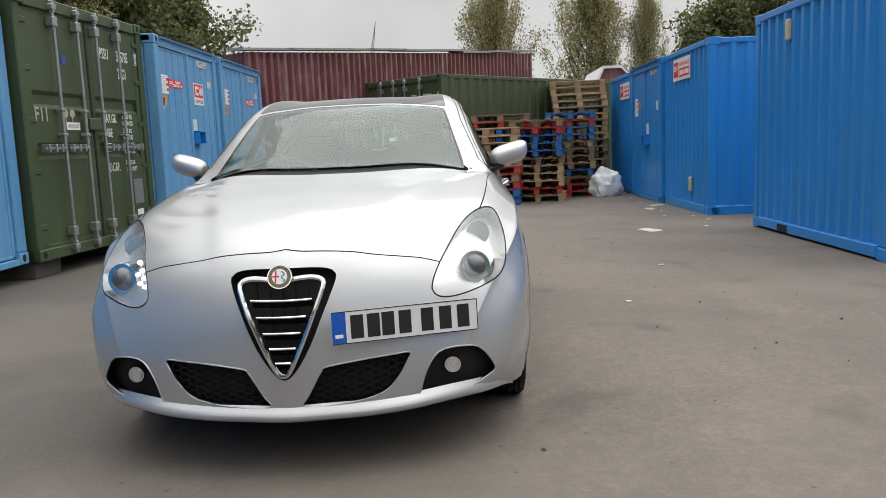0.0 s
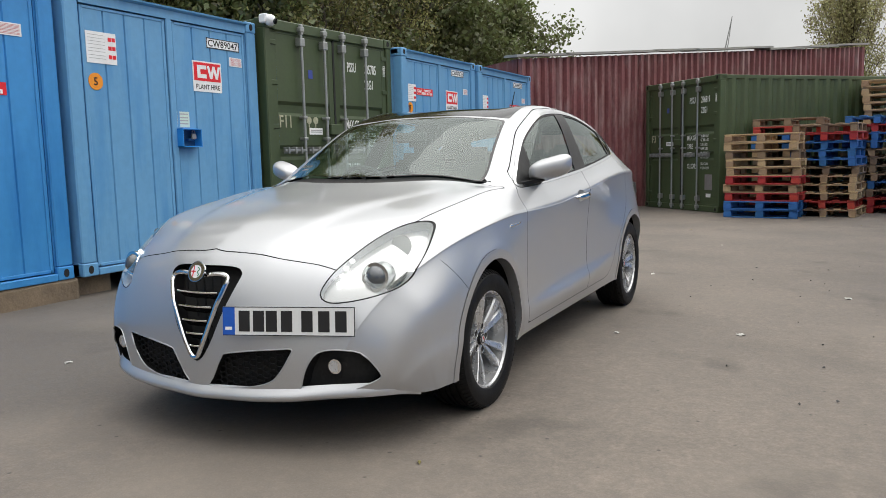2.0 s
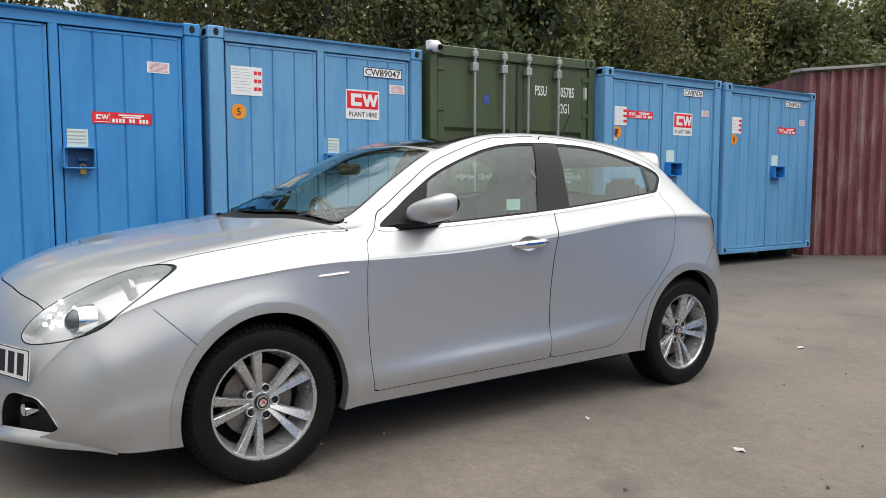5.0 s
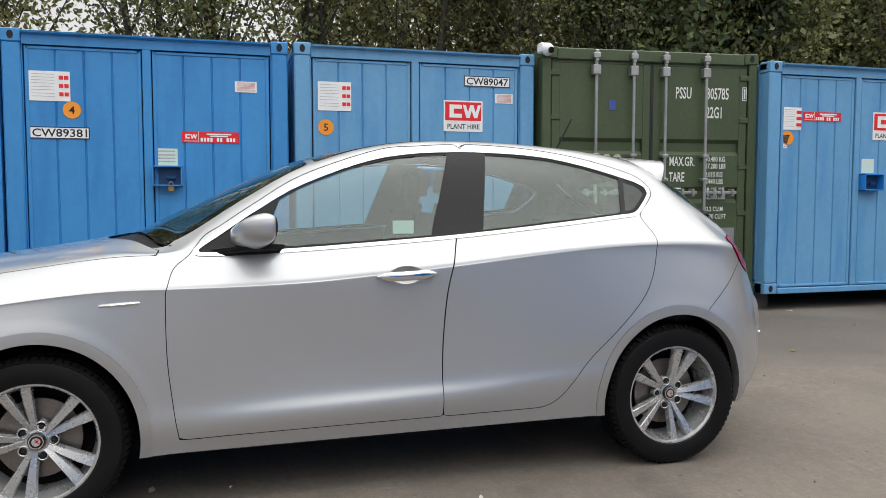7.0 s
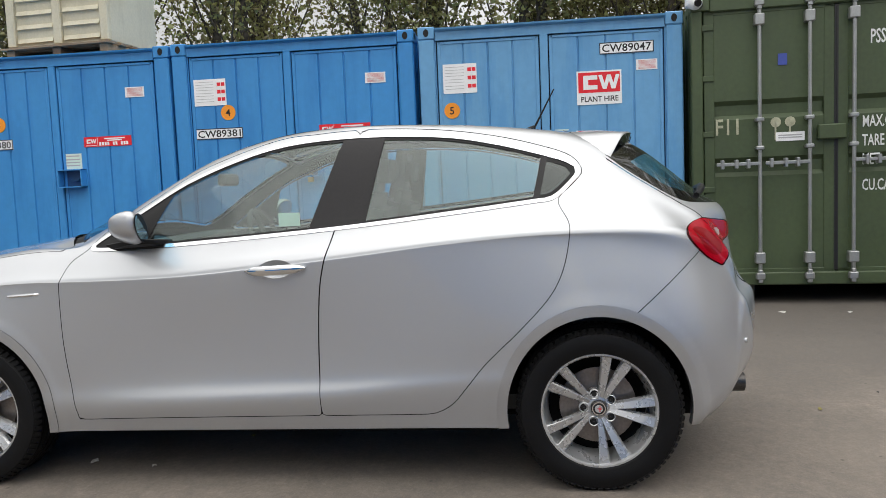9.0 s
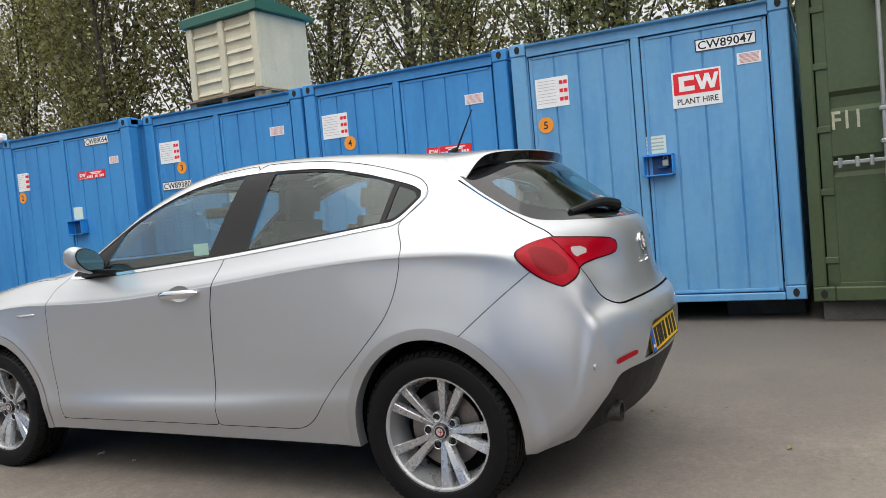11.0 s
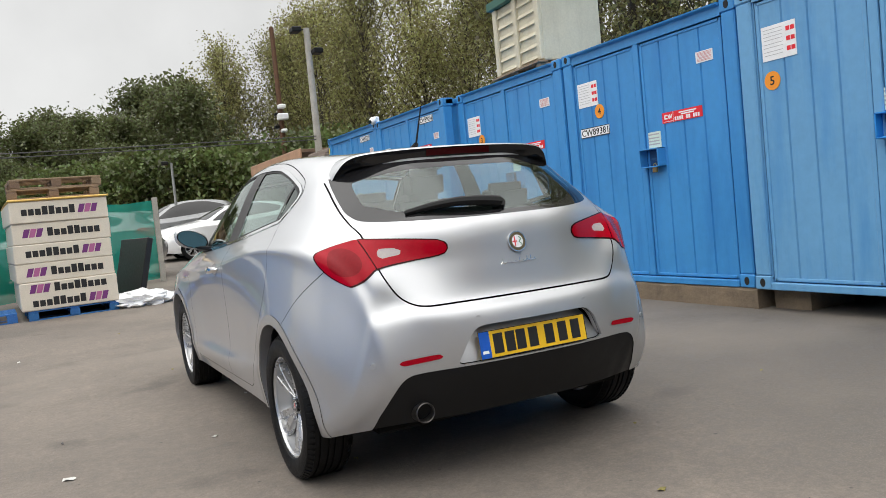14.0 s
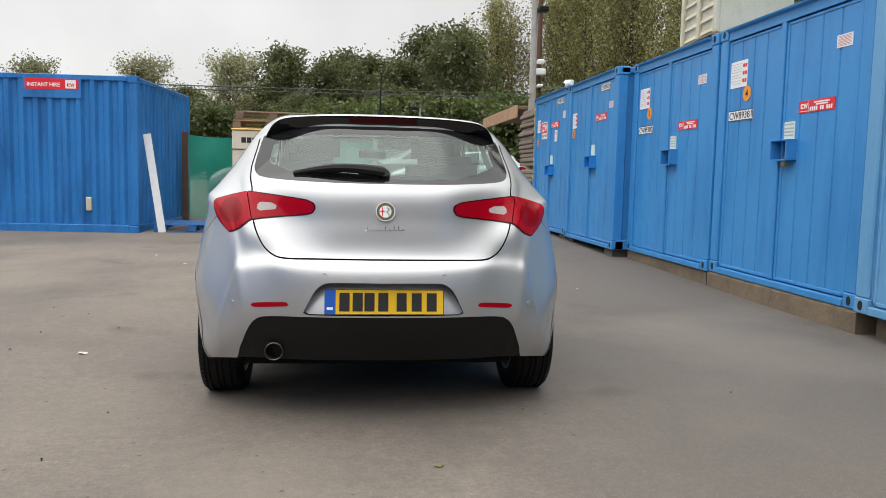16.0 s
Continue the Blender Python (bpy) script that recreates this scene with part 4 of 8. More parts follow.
def catmull(P, per, closed=False):
    """A smooth curve through the rows of P, per steps to a row. P may hold rows of rows."""
    P = np.asarray(P, float)
    if closed:
        P = np.concatenate([P[-1:], P, P[:2]])
    else:
        P = np.concatenate([2 * P[:1] - P[1:2], P, 2 * P[-1:] - P[-2:-1]])
    out = []
    for i in range(1, len(P) - 2):
        for k in range(per):
            t = k / per
            a, b, c, d = P[i - 1], P[i], P[i + 1], P[i + 2]
            out.append(0.5 * (2 * b + (c - a) * t + (2 * a - 5 * b + 4 * c - d) * t * t + (3 * b - a - 3 * c + d) * t ** 3))
    if not closed:
        out.append(P[-2])
    return np.array(out)


def outline(pts, per=6):
    return catmull(pts, per, True)


def inside(poly, a, b):
    """Signed distance to a closed outline, negative inside."""
    poly = np.asarray(poly)
    d = np.full(a.shape, 1e9)
    sign = np.ones(a.shape)
    q = np.roll(poly, 1, axis=0)
    for (ax, ay), (bx, by) in zip(q, poly):
        ex, ey = bx - ax, by - ay
        wx, wy = a - ax, b - ay
        t = np.clip((wx * ex + wy * ey) / (ex * ex + ey * ey + 1e-12), 0, 1)
        d = np.minimum(d, (wx - t * ex) ** 2 + (wy - t * ey) ** 2)
        c1, c2, c3 = b >= ay, b < by, ex * wy > ey * wx
        flip = (c1 & c2 & c3) | (~c1 & ~c2 & ~c3)
        sign = np.where(flip, -sign, sign)
    return sign * np.sqrt(d)


class Skin:
    """Half of the body as polygons that can be cut along any line; every vertex keeps its place, normal and station."""

    def __init__(self, lines, per_u=12, per_v=10):
        sill, crease, flank, shoulder, belt, rail, quarter, centre = (np.array(a, float) for a in lines)
        along = np.clip(np.minimum(np.arange(24) - 4.5, 17.5 - np.arange(24)) / 2, 0, 1)[:, None]
        # the doors are hollow above the lower crease, and a firm edge runs under the shoulder
        flank[8:14, 1] -= np.array((.004, .010, .012, .012, .010, .005))
        crease[8:14, 1] += np.array((.003, .010, .013, .013, .012, .006))
        soft = np.clip((np.arange(24) - 14.5) / 2.5, 0, 1)[:, None]      # the edge dies out before the tail
        under = flank * (0.13 + 0.15 * soft) + shoulder * (0.87 - 0.15 * soft)
        under[:, 1:2] += along * (shoulder[:, 1:2] + 0.0015 - under[:, 1:2])
        hollow = crease * 0.66 + flank * 0.34
        hollow[8:14, 1] += np.array((-.004, -.010, -.013, -.013, -.010, -.004))
        upper = shoulder * (0.76 - 0.16 * soft) + belt * (0.24 + 0.16 * soft)
        upper[:, 1:2] += along * 0.004
        lines = (sill, crease, hollow, flank, under, shoulder, upper, belt, rail, quarter, centre)
        names = catmull(np.array((0, 1, 1.34, 2, 2.87, 3, 3.24, 4, 5, 6, 7.0))[:, None], per_v)[:, 0]
        rows = catmull(np.array(lines), per_v)            # across, from sill to centre
        grid = catmull(rows.transpose(1, 0, 2), per_u)    # along, from front to rear
        for _ in range(4):                                # evens out the curvature
            g = grid.copy()
            g[1:-1, 1:-1] += 0.18 * (grid[2:, 1:-1] + grid[:-2, 1:-1] + grid[1:-1, 2:] + grid[1:-1, :-2] - 4 * grid[1:-1, 1:-1])
            g[1:-1, -1] += 0.18 * (grid[2:, -1] + grid[:-2, -1] + 2 * grid[1:-1, -2] - 4 * grid[1:-1, -1])
            g[..., -1, 1] = 0
            grid = g
        nu, nv = grid.shape[:2]
        xyz = grid[..., [1, 0, 2]]
        # lips that stand out round the wheel openings, and the sharp line above them
        for yc in (0.01, WHEELBASE):
            r = np.hypot((xyz[..., 1] - yc) / 0.365, (xyz[..., 2] - 0.316) / 0.385)
            side = np.clip((xyz[..., 0] - 0.7) / 0.1, 0, 1)
            xyz[..., 0] += side * 0.004 * np.clip(1 - np.abs(r - 1.04) / 0.13, 0, 1) ** 0.5
        # the raised middle of the bonnet, bounded by a crease that spreads from grille to pillar
        edge = 0.27 + 0.30 * np.clip((xyz[..., 1] + 0.80) / 1.05, 0, 1)
        fade = np.clip((xyz[..., 1] + 0.88) / 0.15, 0, 1) * np.clip((0.26 - xyz[..., 1]) / 0.55, 0, 1) ** 0.7 * np.clip((xyz[..., 2] - 0.70) / 0.06, 0, 1)
        xyz[..., 2] += fade * 0.011 / (1 + np.exp((xyz[..., 0] - edge) / 0.016))
        full = np.concatenate([xyz, xyz[:, -2:-1] * (-1, 1, 1)], axis=1)
        du, dv = np.gradient(full, axis=0), np.gradient(full, axis=1)
        nrm = np.cross(dv, du)[:, :-1]
        nrm /= np.linalg.norm(nrm, axis=2, keepdims=True) + 1e-12
        if nrm[nu // 2, nv // 2, 0] < 0:
            nrm = -nrm
        uv = np.stack(np.meshgrid(np.arange(nu) / per_u, names, indexing="ij"), axis=2)
        self.data = list(np.concatenate([xyz, nrm, uv], axis=2).reshape(-1, 8))
        self.seams = {}
        idx = np.arange(nu * nv).reshape(nu, nv)
        self.faces = [(int(idx[i, j]), int(idx[i + 1, j]), int(idx[i + 1, j + 1]), int(idx[i, j + 1])) for i in range(nu - 1) for j in range(nv - 1)]

    def cut(self, faces, rule):
        """Splits faces where rule(x, y, z, u, v, n) changes sign: (negative side, positive side)."""
        D = np.array(self.data)
        f = rule(D[:, 0], D[:, 1], D[:, 2], D[:, 6], D[:, 7], D[:, 3:6])
        f = np.where(np.abs(f) < 1e-7, 1e-7, f)
        neg, pos, made = [], [], {}
        s = f > 0
        for face in faces:
            up = [bool(s[i]) for i in face]
            if all(up):
                pos.append(face)
                continue
            if not any(up):
                neg.append(face)
                continue
            a, b = [], []
            for i, j in zip(face, face[1:] + face[:1]):
                (b if s[i] else a).append(i)
                if s[i] != s[j]:
                    key = (i, j) if i < j else (j, i)
                    if key not in made:
                        t = f[key[0]] / (f[key[0]] - f[key[1]])
                        made[key] = len(self.data)
                        self.data.append(D[key[0]] * (1 - t) + D[key[1]] * t)
                    a.append(made[key])
                    b.append(made[key])
            if len(a) > 2:
                neg.append(tuple(a))
            if len(b) > 2:
                pos.append(tuple(b))
        return neg, pos

    def take(self, faces, rule, gap=0.002):
        """Cuts a piece out with a narrow joint round it: (piece, rest); the joint's strip is left out."""
        piece, rest = self.cut(faces, lambda *a: rule(*a) + gap)
        if gap:
            _, rest = self.cut(rest, lambda *a: rule(*a) - gap)
        return piece, rest

    def mesh(self, name, faces, mat, sides=(1,), lift=0.0, shift=(0, 0, 0), flip=False, tilt=None, bowl=None):
        D = np.array(self.data)
        used = sorted({i for f in faces for i in f})
        at = {k: i for i, k in enumerate(used)}
        base = D[used]
        if tilt:                                          # leans back towards the top
            base[:, 1] -= (base[:, 2] - tilt[0]) * tilt[1]
            base[:, 5] += tilt[1]
        if bowl:                                          # hollowed about a height
            base[:, 5] -= (base[:, 2] - bowl[0]) * bowl[1]
        base[:, 3:6] /= np.linalg.norm(base[:, 3:6], axis=1, keepdims=True) + 1e-12
        co, nr, fs = [], [], []
        for s in sides:
            o = sum(len(c) for c in co)
            m = np.array((s, 1, 1))
            co.append((base[:, :3] + base[:, 3:6] * lift + np.array(shift)) * m)
            nr.append(base[:, 3:6] * m * (-1 if flip else 1))
            for f in faces:
                g = [at[i] + o for i in f]
                fs.append(g if (s > 0) != flip else g[::-1])
        me = bpy.data.meshes.new(name)
        me.from_pydata(np.concatenate(co).tolist(), [], fs)
        me.materials.append(mat)
        me.polygons.foreach_set("use_smooth", [True] * len(fs))
        me.update()
        me.normals_split_custom_set_from_vertices(np.concatenate(nr).tolist())
        return me

    def rim(self, faces):
        """The boundary edges of a piece."""
        seen = {}
        for f in faces:
            for i, j in zip(f, f[1:] + f[:1]):
                if (j, i) in seen:
                    del seen[(j, i)]
                else:
                    seen[(i, j)] = 1
        return list(seen)

    def wall(self, name, faces, mat, sides, shift=None, lift=0.0):
        """A flange along the boundary of a piece, going inwards."""
        D = np.array(self.data)
        bm = bmesh.new()
        for s in sides:
            cache = {}
            def vert(i, deep):
                if (i, deep) not in cache:
                    p = D[i, :3] + (D[i, 3:6] * lift + (np.array(shift) if shift is not None else 0) if deep else 0)
                    cache[(i, deep)] = bm.verts.new((p[0] * s, p[1], p[2]))
                return cache[(i, deep)]
            for i, j in self.rim(faces):
                border = (D[i, 7] < 1e-6 and D[j, 7] < 1e-6) or (min(D[i, 6], D[j, 6]) > 22.999) or (max(D[i, 6], D[j, 6]) < 1e-3)
                if not border and np.linalg.norm(D[i, :3] - D[j, :3]) > 1e-6 and not (abs(D[i, 0]) < 1e-5 and abs(D[j, 0]) < 1e-5):
                    bm.faces.new((vert(i, 0), vert(j, 0), vert(j, 1), vert(i, 1)))
        bmesh.ops.recalc_face_normals(bm, faces=bm.faces[:])
        return mesh_of(name, bm, mat)


def child(name, me, parent, label=""):
    ob = new(name, me)
    ob.parent = parent
    return tagged(ob, label)


car = thing("hatchback_car", pose(0, 0, 0), "silver five-door hatchback car parked on the asphalt", "car")
skin = Skin((SILL, CREASE, FLANK, SHOULDER, BELT, RAIL, QUARTER, CENTRE))

# outlines: side ones as (y, z), front and rear ones as (x, z)
WINDOWS = outline([(.60, .998), (.80, 1.003), (1.10, 1.019), (1.61, 1.054), (2.05, 1.096), (2.40, 1.133), (2.475, 1.143), (2.53, 1.185), (2.578, 1.238), (2.56, 1.262), (2.49, 1.293), (2.25, 1.360), (2.01, 1.400), (1.64, 1.410), (1.32, 1.377), (1.0, 1.268), (.80, 1.155), (.68, 1.075), (.585, 1.012)])
FRONT_DOOR = outline([(.462, .83), (.47, .88), (.492, .945), (.545, .99), (.60, 1.06), (.66, 1.098), (.80, 1.19), (1.0, 1.308), (1.32, 1.418), (1.50, 1.438), (1.66, 1.447), (1.692, 1.43), (1.66, 1.25), (1.62, 1.064), (1.575, .90), (1.556, .80), (1.543, .65), (1.538, .50), (1.54, .32), (1.525, .305), (1.30, .302), (1.0, .299), (.70, .295), (.515, .292), (.498, .31), (.478, .45), (.463, .62)], 5)
REAR_DOOR = outline([(1.542, .32), (1.540, .50), (1.545, .65), (1.558, .80), (1.577, .90), (1.622, 1.064), (1.662, 1.25), (1.694, 1.43), (1.75, 1.449), (2.01, 1.435), (2.25, 1.398), (2.45, 1.345), (2.56, 1.30), (2.60, 1.24), (2.56, 1.19), (2.50, 1.13), (2.535, 1.05), (2.538, 1.0), (2.52, .90), (2.49, .82), (2.44, .745), (2.33, .63), (2.21, .515), (2.13, .42), (2.07, .35), (2.00, .312), (1.90, .306), (1.70, .305), (1.56, .305)], 5)
HEADLAMP = outline([(.514, .640), (.53, .70), (.565, .76), (.61, .825), (.66, .868), (.712, .884), (.752, .872), (.776, .825), (.788, .76), (.782, .695), (.757, .657), (.70, .632), (.62, .614), (.55, .612)])
SHIELD = outline([(.0, .742), (.10, .742), (.160, .735), (.184, .715), (.176, .68), (.14, .59), (.09, .475), (.04, .395), (.0, .366), (-.04, .395), (-.09, .475), (-.14, .59), (-.176, .68), (-.184, .715), (-.16, .735), (-.10, .742)])
INTAKE = outline([(.055, .272), (.075, .305), (.10, .350), (.125, .392), (.145, .408), (.26, .425), (.36, .434), (.428, .437), (.418, .405), (.388, .355), (.345, .310), (.28, .285), (.20, .273), (.12, .266)], 8)
FOG = outline([(.455, .262), (.462, .30), (.483, .365), (.525, .424), (.60, .436), (.668, .420), (.708, .372), (.728, .325), (.70, .30), (.63, .272), (.55, .260)])
TAILLAMP = outline([(.845, .930), (.84, 1.0), (.78, 1.037), (.69, 1.042), (.60, 1.032), (.45, 1.017), (.34, 1.003), (.312, .990), (.305, .966), (.316, .946), (.35, .935), (.45, .924), (.58, .907), (.615, .888), (.65, .862), (.70, .846), (.77, .852)])
TAIL_TIP = catmull(((.83, 3.17), (.855, 3.115), (.89, 3.06), (.93, 3.018), (.965, 2.990), (.985, 2.982), (1.003, 2.990), (1.018, 3.015), (1.032, 3.06), (1.05, 3.13)), 6)
HALF_GLASS = [(0, 1.078), (.25, 1.080), (.42, 1.086), (.53, 1.094), (.582, 1.106), (.606, 1.138), (.606, 1.18), (.600, 1.23), (.590, 1.285), (.560, 1.33), (.40, 1.345), (.2, 1.35)]
REAR_GLASS = outline(HALF_GLASS + [(0, 1.352)] + [(-x_, z_) for x_, z_ in HALF_GLASS[:0:-1]], 4)
HATCH = outline([(0, .748), (.30, .748), (.44, .749), (.495, .765), (.535, .80), (.567, .86), (.585, .92), (.596, 1.0), (.602, 1.05), (.616, 1.09), (.622, 1.14), (.618, 1.19), (.611, 1.24), (.600, 1.32), (.55, 1.41), (.3, 1.46), (0, 1.47), (-.3, 1.46), (-.55, 1.41), (-.6, 1.32), (-.611, 1.24), (-.618, 1.19), (-.622, 1.14), (-.616, 1.09), (-.602, 1.05), (-.596, 1.0), (-.585, .92), (-.567, .86), (-.535, .80), (-.495, .765), (-.44, .749), (-.3, .748)], 4)
DIFFUSER = outline([(0, .500), (.35, .498), (.50, .495), (.555, .482), (.59, .445), (.625, .37), (.65, .30), (.64, .22), (.3, .2), (0, .2), (-.3, .2), (-.64, .22), (-.65, .30), (-.625, .37), (-.59, .445), (-.555, .482), (-.5, .495), (-.35, .498)], 4)
PLATE_BAY = outline([(0, .652), (.20, .652), (.262, .646), (.30, .615), (.33, .56), (.352, .514), (.34, .506), (.2, .506), (0, .506), (-.2, .506), (-.34, .506), (-.352, .514), (-.33, .56), (-.3, .615), (-.262, .646), (-.2, .652)], 4)


def far(cond, d):
    return np.where(cond, d, 1.0)


def arch(yc):
    def rule(x, y, z, u, v, n):
        d = (np.hypot((y - yc) / 0.353, (z - 0.312) / 0.378) - 1) * 0.36
        return far((x > 0.6) & (z < 0.8), d)
    return rule


def side(poly):
    return lambda x, y, z, u, v, n: far((x > 0.45) & (n[:, 0] > 0.15), inside(poly, y, z))


def front(poly, limit=-0.2):
    return lambda x, y, z, u, v, n: far(y < limit, inside(poly, x, z))


def rear(poly, limit=2.78):
    return lambda x, y, z, u, v, n: far(y > limit, inside(poly, x, z))


def windscreen(x, y, z, u, v, n):
    edge = 5.20 + 0.16 * np.clip((u - 7.8) / 2.2, 0, 1)
    low, high = 7.05 + 0.235 * (7 - v) ** 2, 10.05 - 0.02 * (7 - v)
    return np.maximum(np.maximum((edge - v) * 0.3, (low - u) * 0.24), (u - high) * 0.27)


def bonnet_back(v):
    return np.minimum(6.58 + 0.30 * np.abs(7 - v) ** 2, 7.76)


def bonnet(x, y, z, u, v, n):
    nose = 3.13 + 0.10 * np.clip((6.2 - v) / 1.6, 0, 1) ** 2 + 0.05 * np.clip((v - 6.6) / 0.4, 0, 1) ** 2
    back = bonnet_back(v)
    return np.maximum(np.maximum((4.0 - v) * 0.2, (nose - u) * 0.24), (u - back) * 0.24)


def sunroof(x, y, z, u, v, n):
    return np.maximum(np.maximum((5.32 - v) * 0.3, (10.16 - 0.02 * (7 - v) - u) * 0.3), (u - 12.6) * 0.33)


BOTH = (1, -1)
rest = skin.faces
for yc in (0.01, WHEELBASE):
    hole, rest = skin.take(rest, arch(yc), 0)
    band, rest = skin.cut(rest, lambda *a: arch(yc)(*a) - 0.040)
    for s in BOTH:
        lip_ = child("arch_lip", skin.mesh("arch_lip", band, PAINT, (s,), lift=0.0025, bowl=(-0.4, 0.13)), car)
        child("arch_return", skin.wall("arch_return", hole, PAINT, (s,), shift=(-0.05, 0, 0)), lip_)
screen, rest = skin.take(rest, windscreen, 0)
screen_edge, screen = skin.cut(screen, lambda *a: -(windscreen(*a) + 0.014))
roof_glass, rest = skin.take(rest, sunroof, 0)
panes, rest = skin.take(rest, side(WINDOWS), 0)
strip, rest = skin.cut(rest, lambda *a: side(WINDOWS)(*a) - 0.014)
lamp, rest = skin.take(rest, front(HEADLAMP), 0)
lamp_edge, rest = skin.cut(rest, lambda *a: front(HEADLAMP)(*a) - 0.005)


def tail_rule(x, y, z, u, v, n):
    """The lens as seen from behind, ending in a point on the car's side."""
    tip = np.interp(z, TAIL_TIP[:, 0], TAIL_TIP[:, 1])
    return np.maximum(rear(TAILLAMP)(x, y, z, u, v, n), np.where(x > 0.6, tip - y, -1.0))


tail, rest = skin.take(rest, tail_rule, 0)
back_glass, rest = skin.take(rest, rear(REAR_GLASS, 2.69), 0)
back_edge, back_glass = skin.cut(back_glass, lambda *a: -(rear(REAR_GLASS, 2.69)(*a) + 0.020 + 0.075 * np.clip((np.abs(a[0]) - 0.30) / 0.3, 0, 1) ** 1.5 + 0.03 * np.clip((a[2] - 1.27) / 0.05, 0, 1)))
shield, rest = skin.take(rest, front(SHIELD), 0)
intake, rest = skin.take(rest, front(INTAKE), 0)
fog, rest = skin.take(rest, front(FOG), 0)
diffuser, rest = skin.take(rest, rear(DIFFUSER, 3.0), 0)
plate_bay, rest = skin.take(rest, rear(PLATE_BAY, 3.0), 0)
underlay = list(rest)
bonnet_skin, rest = skin.take(rest, bonnet, 0.0030)
cowl, rest = skin.cut(rest, lambda x, y, z, u, v, n: np.maximum(np.maximum(bonnet_back(v) - u, u - 8.0), 5.12 - v))
front_door, rest = skin.take(rest, side(FRONT_DOOR), 0.0016)
rear_door, rest = skin.take(rest, side(REAR_DOOR), 0.0016)
hatch, rest = skin.take(rest, rear(HATCH, 2.69), 0.0034)
# bumpers part from wings along a slanting joint on each side
nose, rest = skin.cut(rest, lambda x, y, z, u, v, n: np.where(y < 0.3, np.where(z > 0.74, np.where(y < -0.70, -1.0, 1.0), (y + 0.34) + (z - 0.66) * 1.0), 1.0))
tail_end, rest = skin.cut(rest, lambda x, y, z, u, v, n: np.where(y > 2.5, np.maximum(2.77 + (z - 0.693) * 1.17 - y, z - 0.93), 1.0))
gap_front, nose = skin.cut(nose, lambda x, y, z, u, v, n: np.where((z < 0.74) & (z > 0.5), -((y + 0.34) + (z - 0.66)) - 0.004, 1.0))
gap_rear, tail_end = skin.cut(tail_end, lambda x, y, z, u, v, n: np.where((x > 0.55), -np.maximum(2.77 + (z - 0.693) * 1.17 - y, z - 0.93) - 0.005, 1.0))

child("body_shell", skin.mesh("body_shell", rest, PAINT, BOTH), car)
child("inner_shell", skin.mesh("inner_shell", underlay, UNDER, BOTH, lift=-0.016), car)
child("cowl_panel", skin.mesh("cowl_panel", cowl, TRIM, BOTH, lift=-0.012), car, "black plastic panel below the windscreen")
child("bonnet", skin.mesh("bonnet", bonnet_skin, PAINT, BOTH), car)
child("front_bumper", skin.mesh("front_bumper", nose, PAINT, BOTH), car)
child("rear_bumper", skin.mesh("rear_bumper", tail_end, PAINT, BOTH), car)
tailgate = child("tailgate", skin.mesh("tailgate", hatch, PAINT, BOTH), car)
for s in BOTH:
    child("front_door", skin.mesh("front_door", front_door, PAINT, (s,)), car)
    child("rear_door", skin.mesh("rear_door", rear_door, PAINT, (s,)), car)
child("windscreen", skin.mesh("windscreen", screen, SCREEN_GLASS, BOTH), car, "sloping tinted windscreen")
child("windscreen_border", skin.mesh("windscreen_border", screen_edge, GLOSS_BLACK, BOTH), car)
child("roof_panel", skin.mesh("roof_panel", roof_glass, GLOSS_BLACK, BOTH, lift=0.001), car, "black glass roof panel")
for o_ in [o_ for o_ in car.children if o_.name.startswith("windscreen")]:
    o_.visible_shadow = False
rear_glass = child("rear_window", skin.mesh("rear_window", back_glass, GLASS, BOTH), tailgate, "tinted rear window")
rear_glass.visible_shadow = False
child("window_border", skin.mesh("window_border", back_edge, GLOSS_BLACK, BOTH), tailgate)
for s in BOTH:
    child("window_trim", skin.mesh("window_trim", strip, CHROME, (s,), lift=0.003), car, "chrome strip round the side windows")
child("lower_trim", skin.mesh("lower_trim", diffuser, TRIM, BOTH, lift=-0.004), car, "black plastic lower rear bumper")
child("plate_bay", skin.mesh("plate_bay", plate_bay, PAINT, BOTH, shift=(0, -0.024, 0), tilt=(0.506, 0.45)), car)
child("plate_bay_edge", skin.wall("plate_bay_edge", plate_bay, PAINT, BOTH, shift=(0, -0.045, 0)), car)

# the lip under the nose, a blade that stands a little forward
lip = np.array([a[0] for a in (SILL, CREASE, FLANK, SHOULDER, BELT, RAIL, QUARTER, CENTRE)])[:, [1, 0, 2]]
lip = catmull(np.concatenate([lip, lip[-2::-1] * (-1, 1, 1)]), 6)
bm = bmesh.new()
prev = None
for k, p in enumerate(lip):
    t = lip[min(k + 1, len(lip) - 1)] - lip[max(k - 1, 0)]
    out = Vector((t[1], -t[0], 0)).normalized()
    out = out if out.y < 0.3 else -out
    e = min(1, 3.6 * min(k, len(lip) - 1 - k) / len(lip)) ** 1.3
    q = Vector(p)
    ring = [bm.verts.new(q + out * a * e + Vector((0, 0, b))) for a, b in ((-0.004, 0.048), (0.014, 0.030), (0.026, 0.018), (0.027, 0.006), (0.016, -0.006), (-0.03, -0.008))]
    if prev:
        for j in range(5):
            bm.faces.new((prev[j], prev[j + 1], ring[j + 1], ring[j]))
    prev = ring
bmesh.ops.recalc_face_normals(bm, faces=bm.faces[:])
part("bumper_lip", bm, PAINT, car, smooth=60)

# side glass: front pane, door pillar, rear pane, quarter pane, with black frames
def lean(y0, z0, y1, z1):
    return lambda x, y, z, u, v, n: y - (y0 + (z - z0) * (y1 - y0) / (z1 - z0))


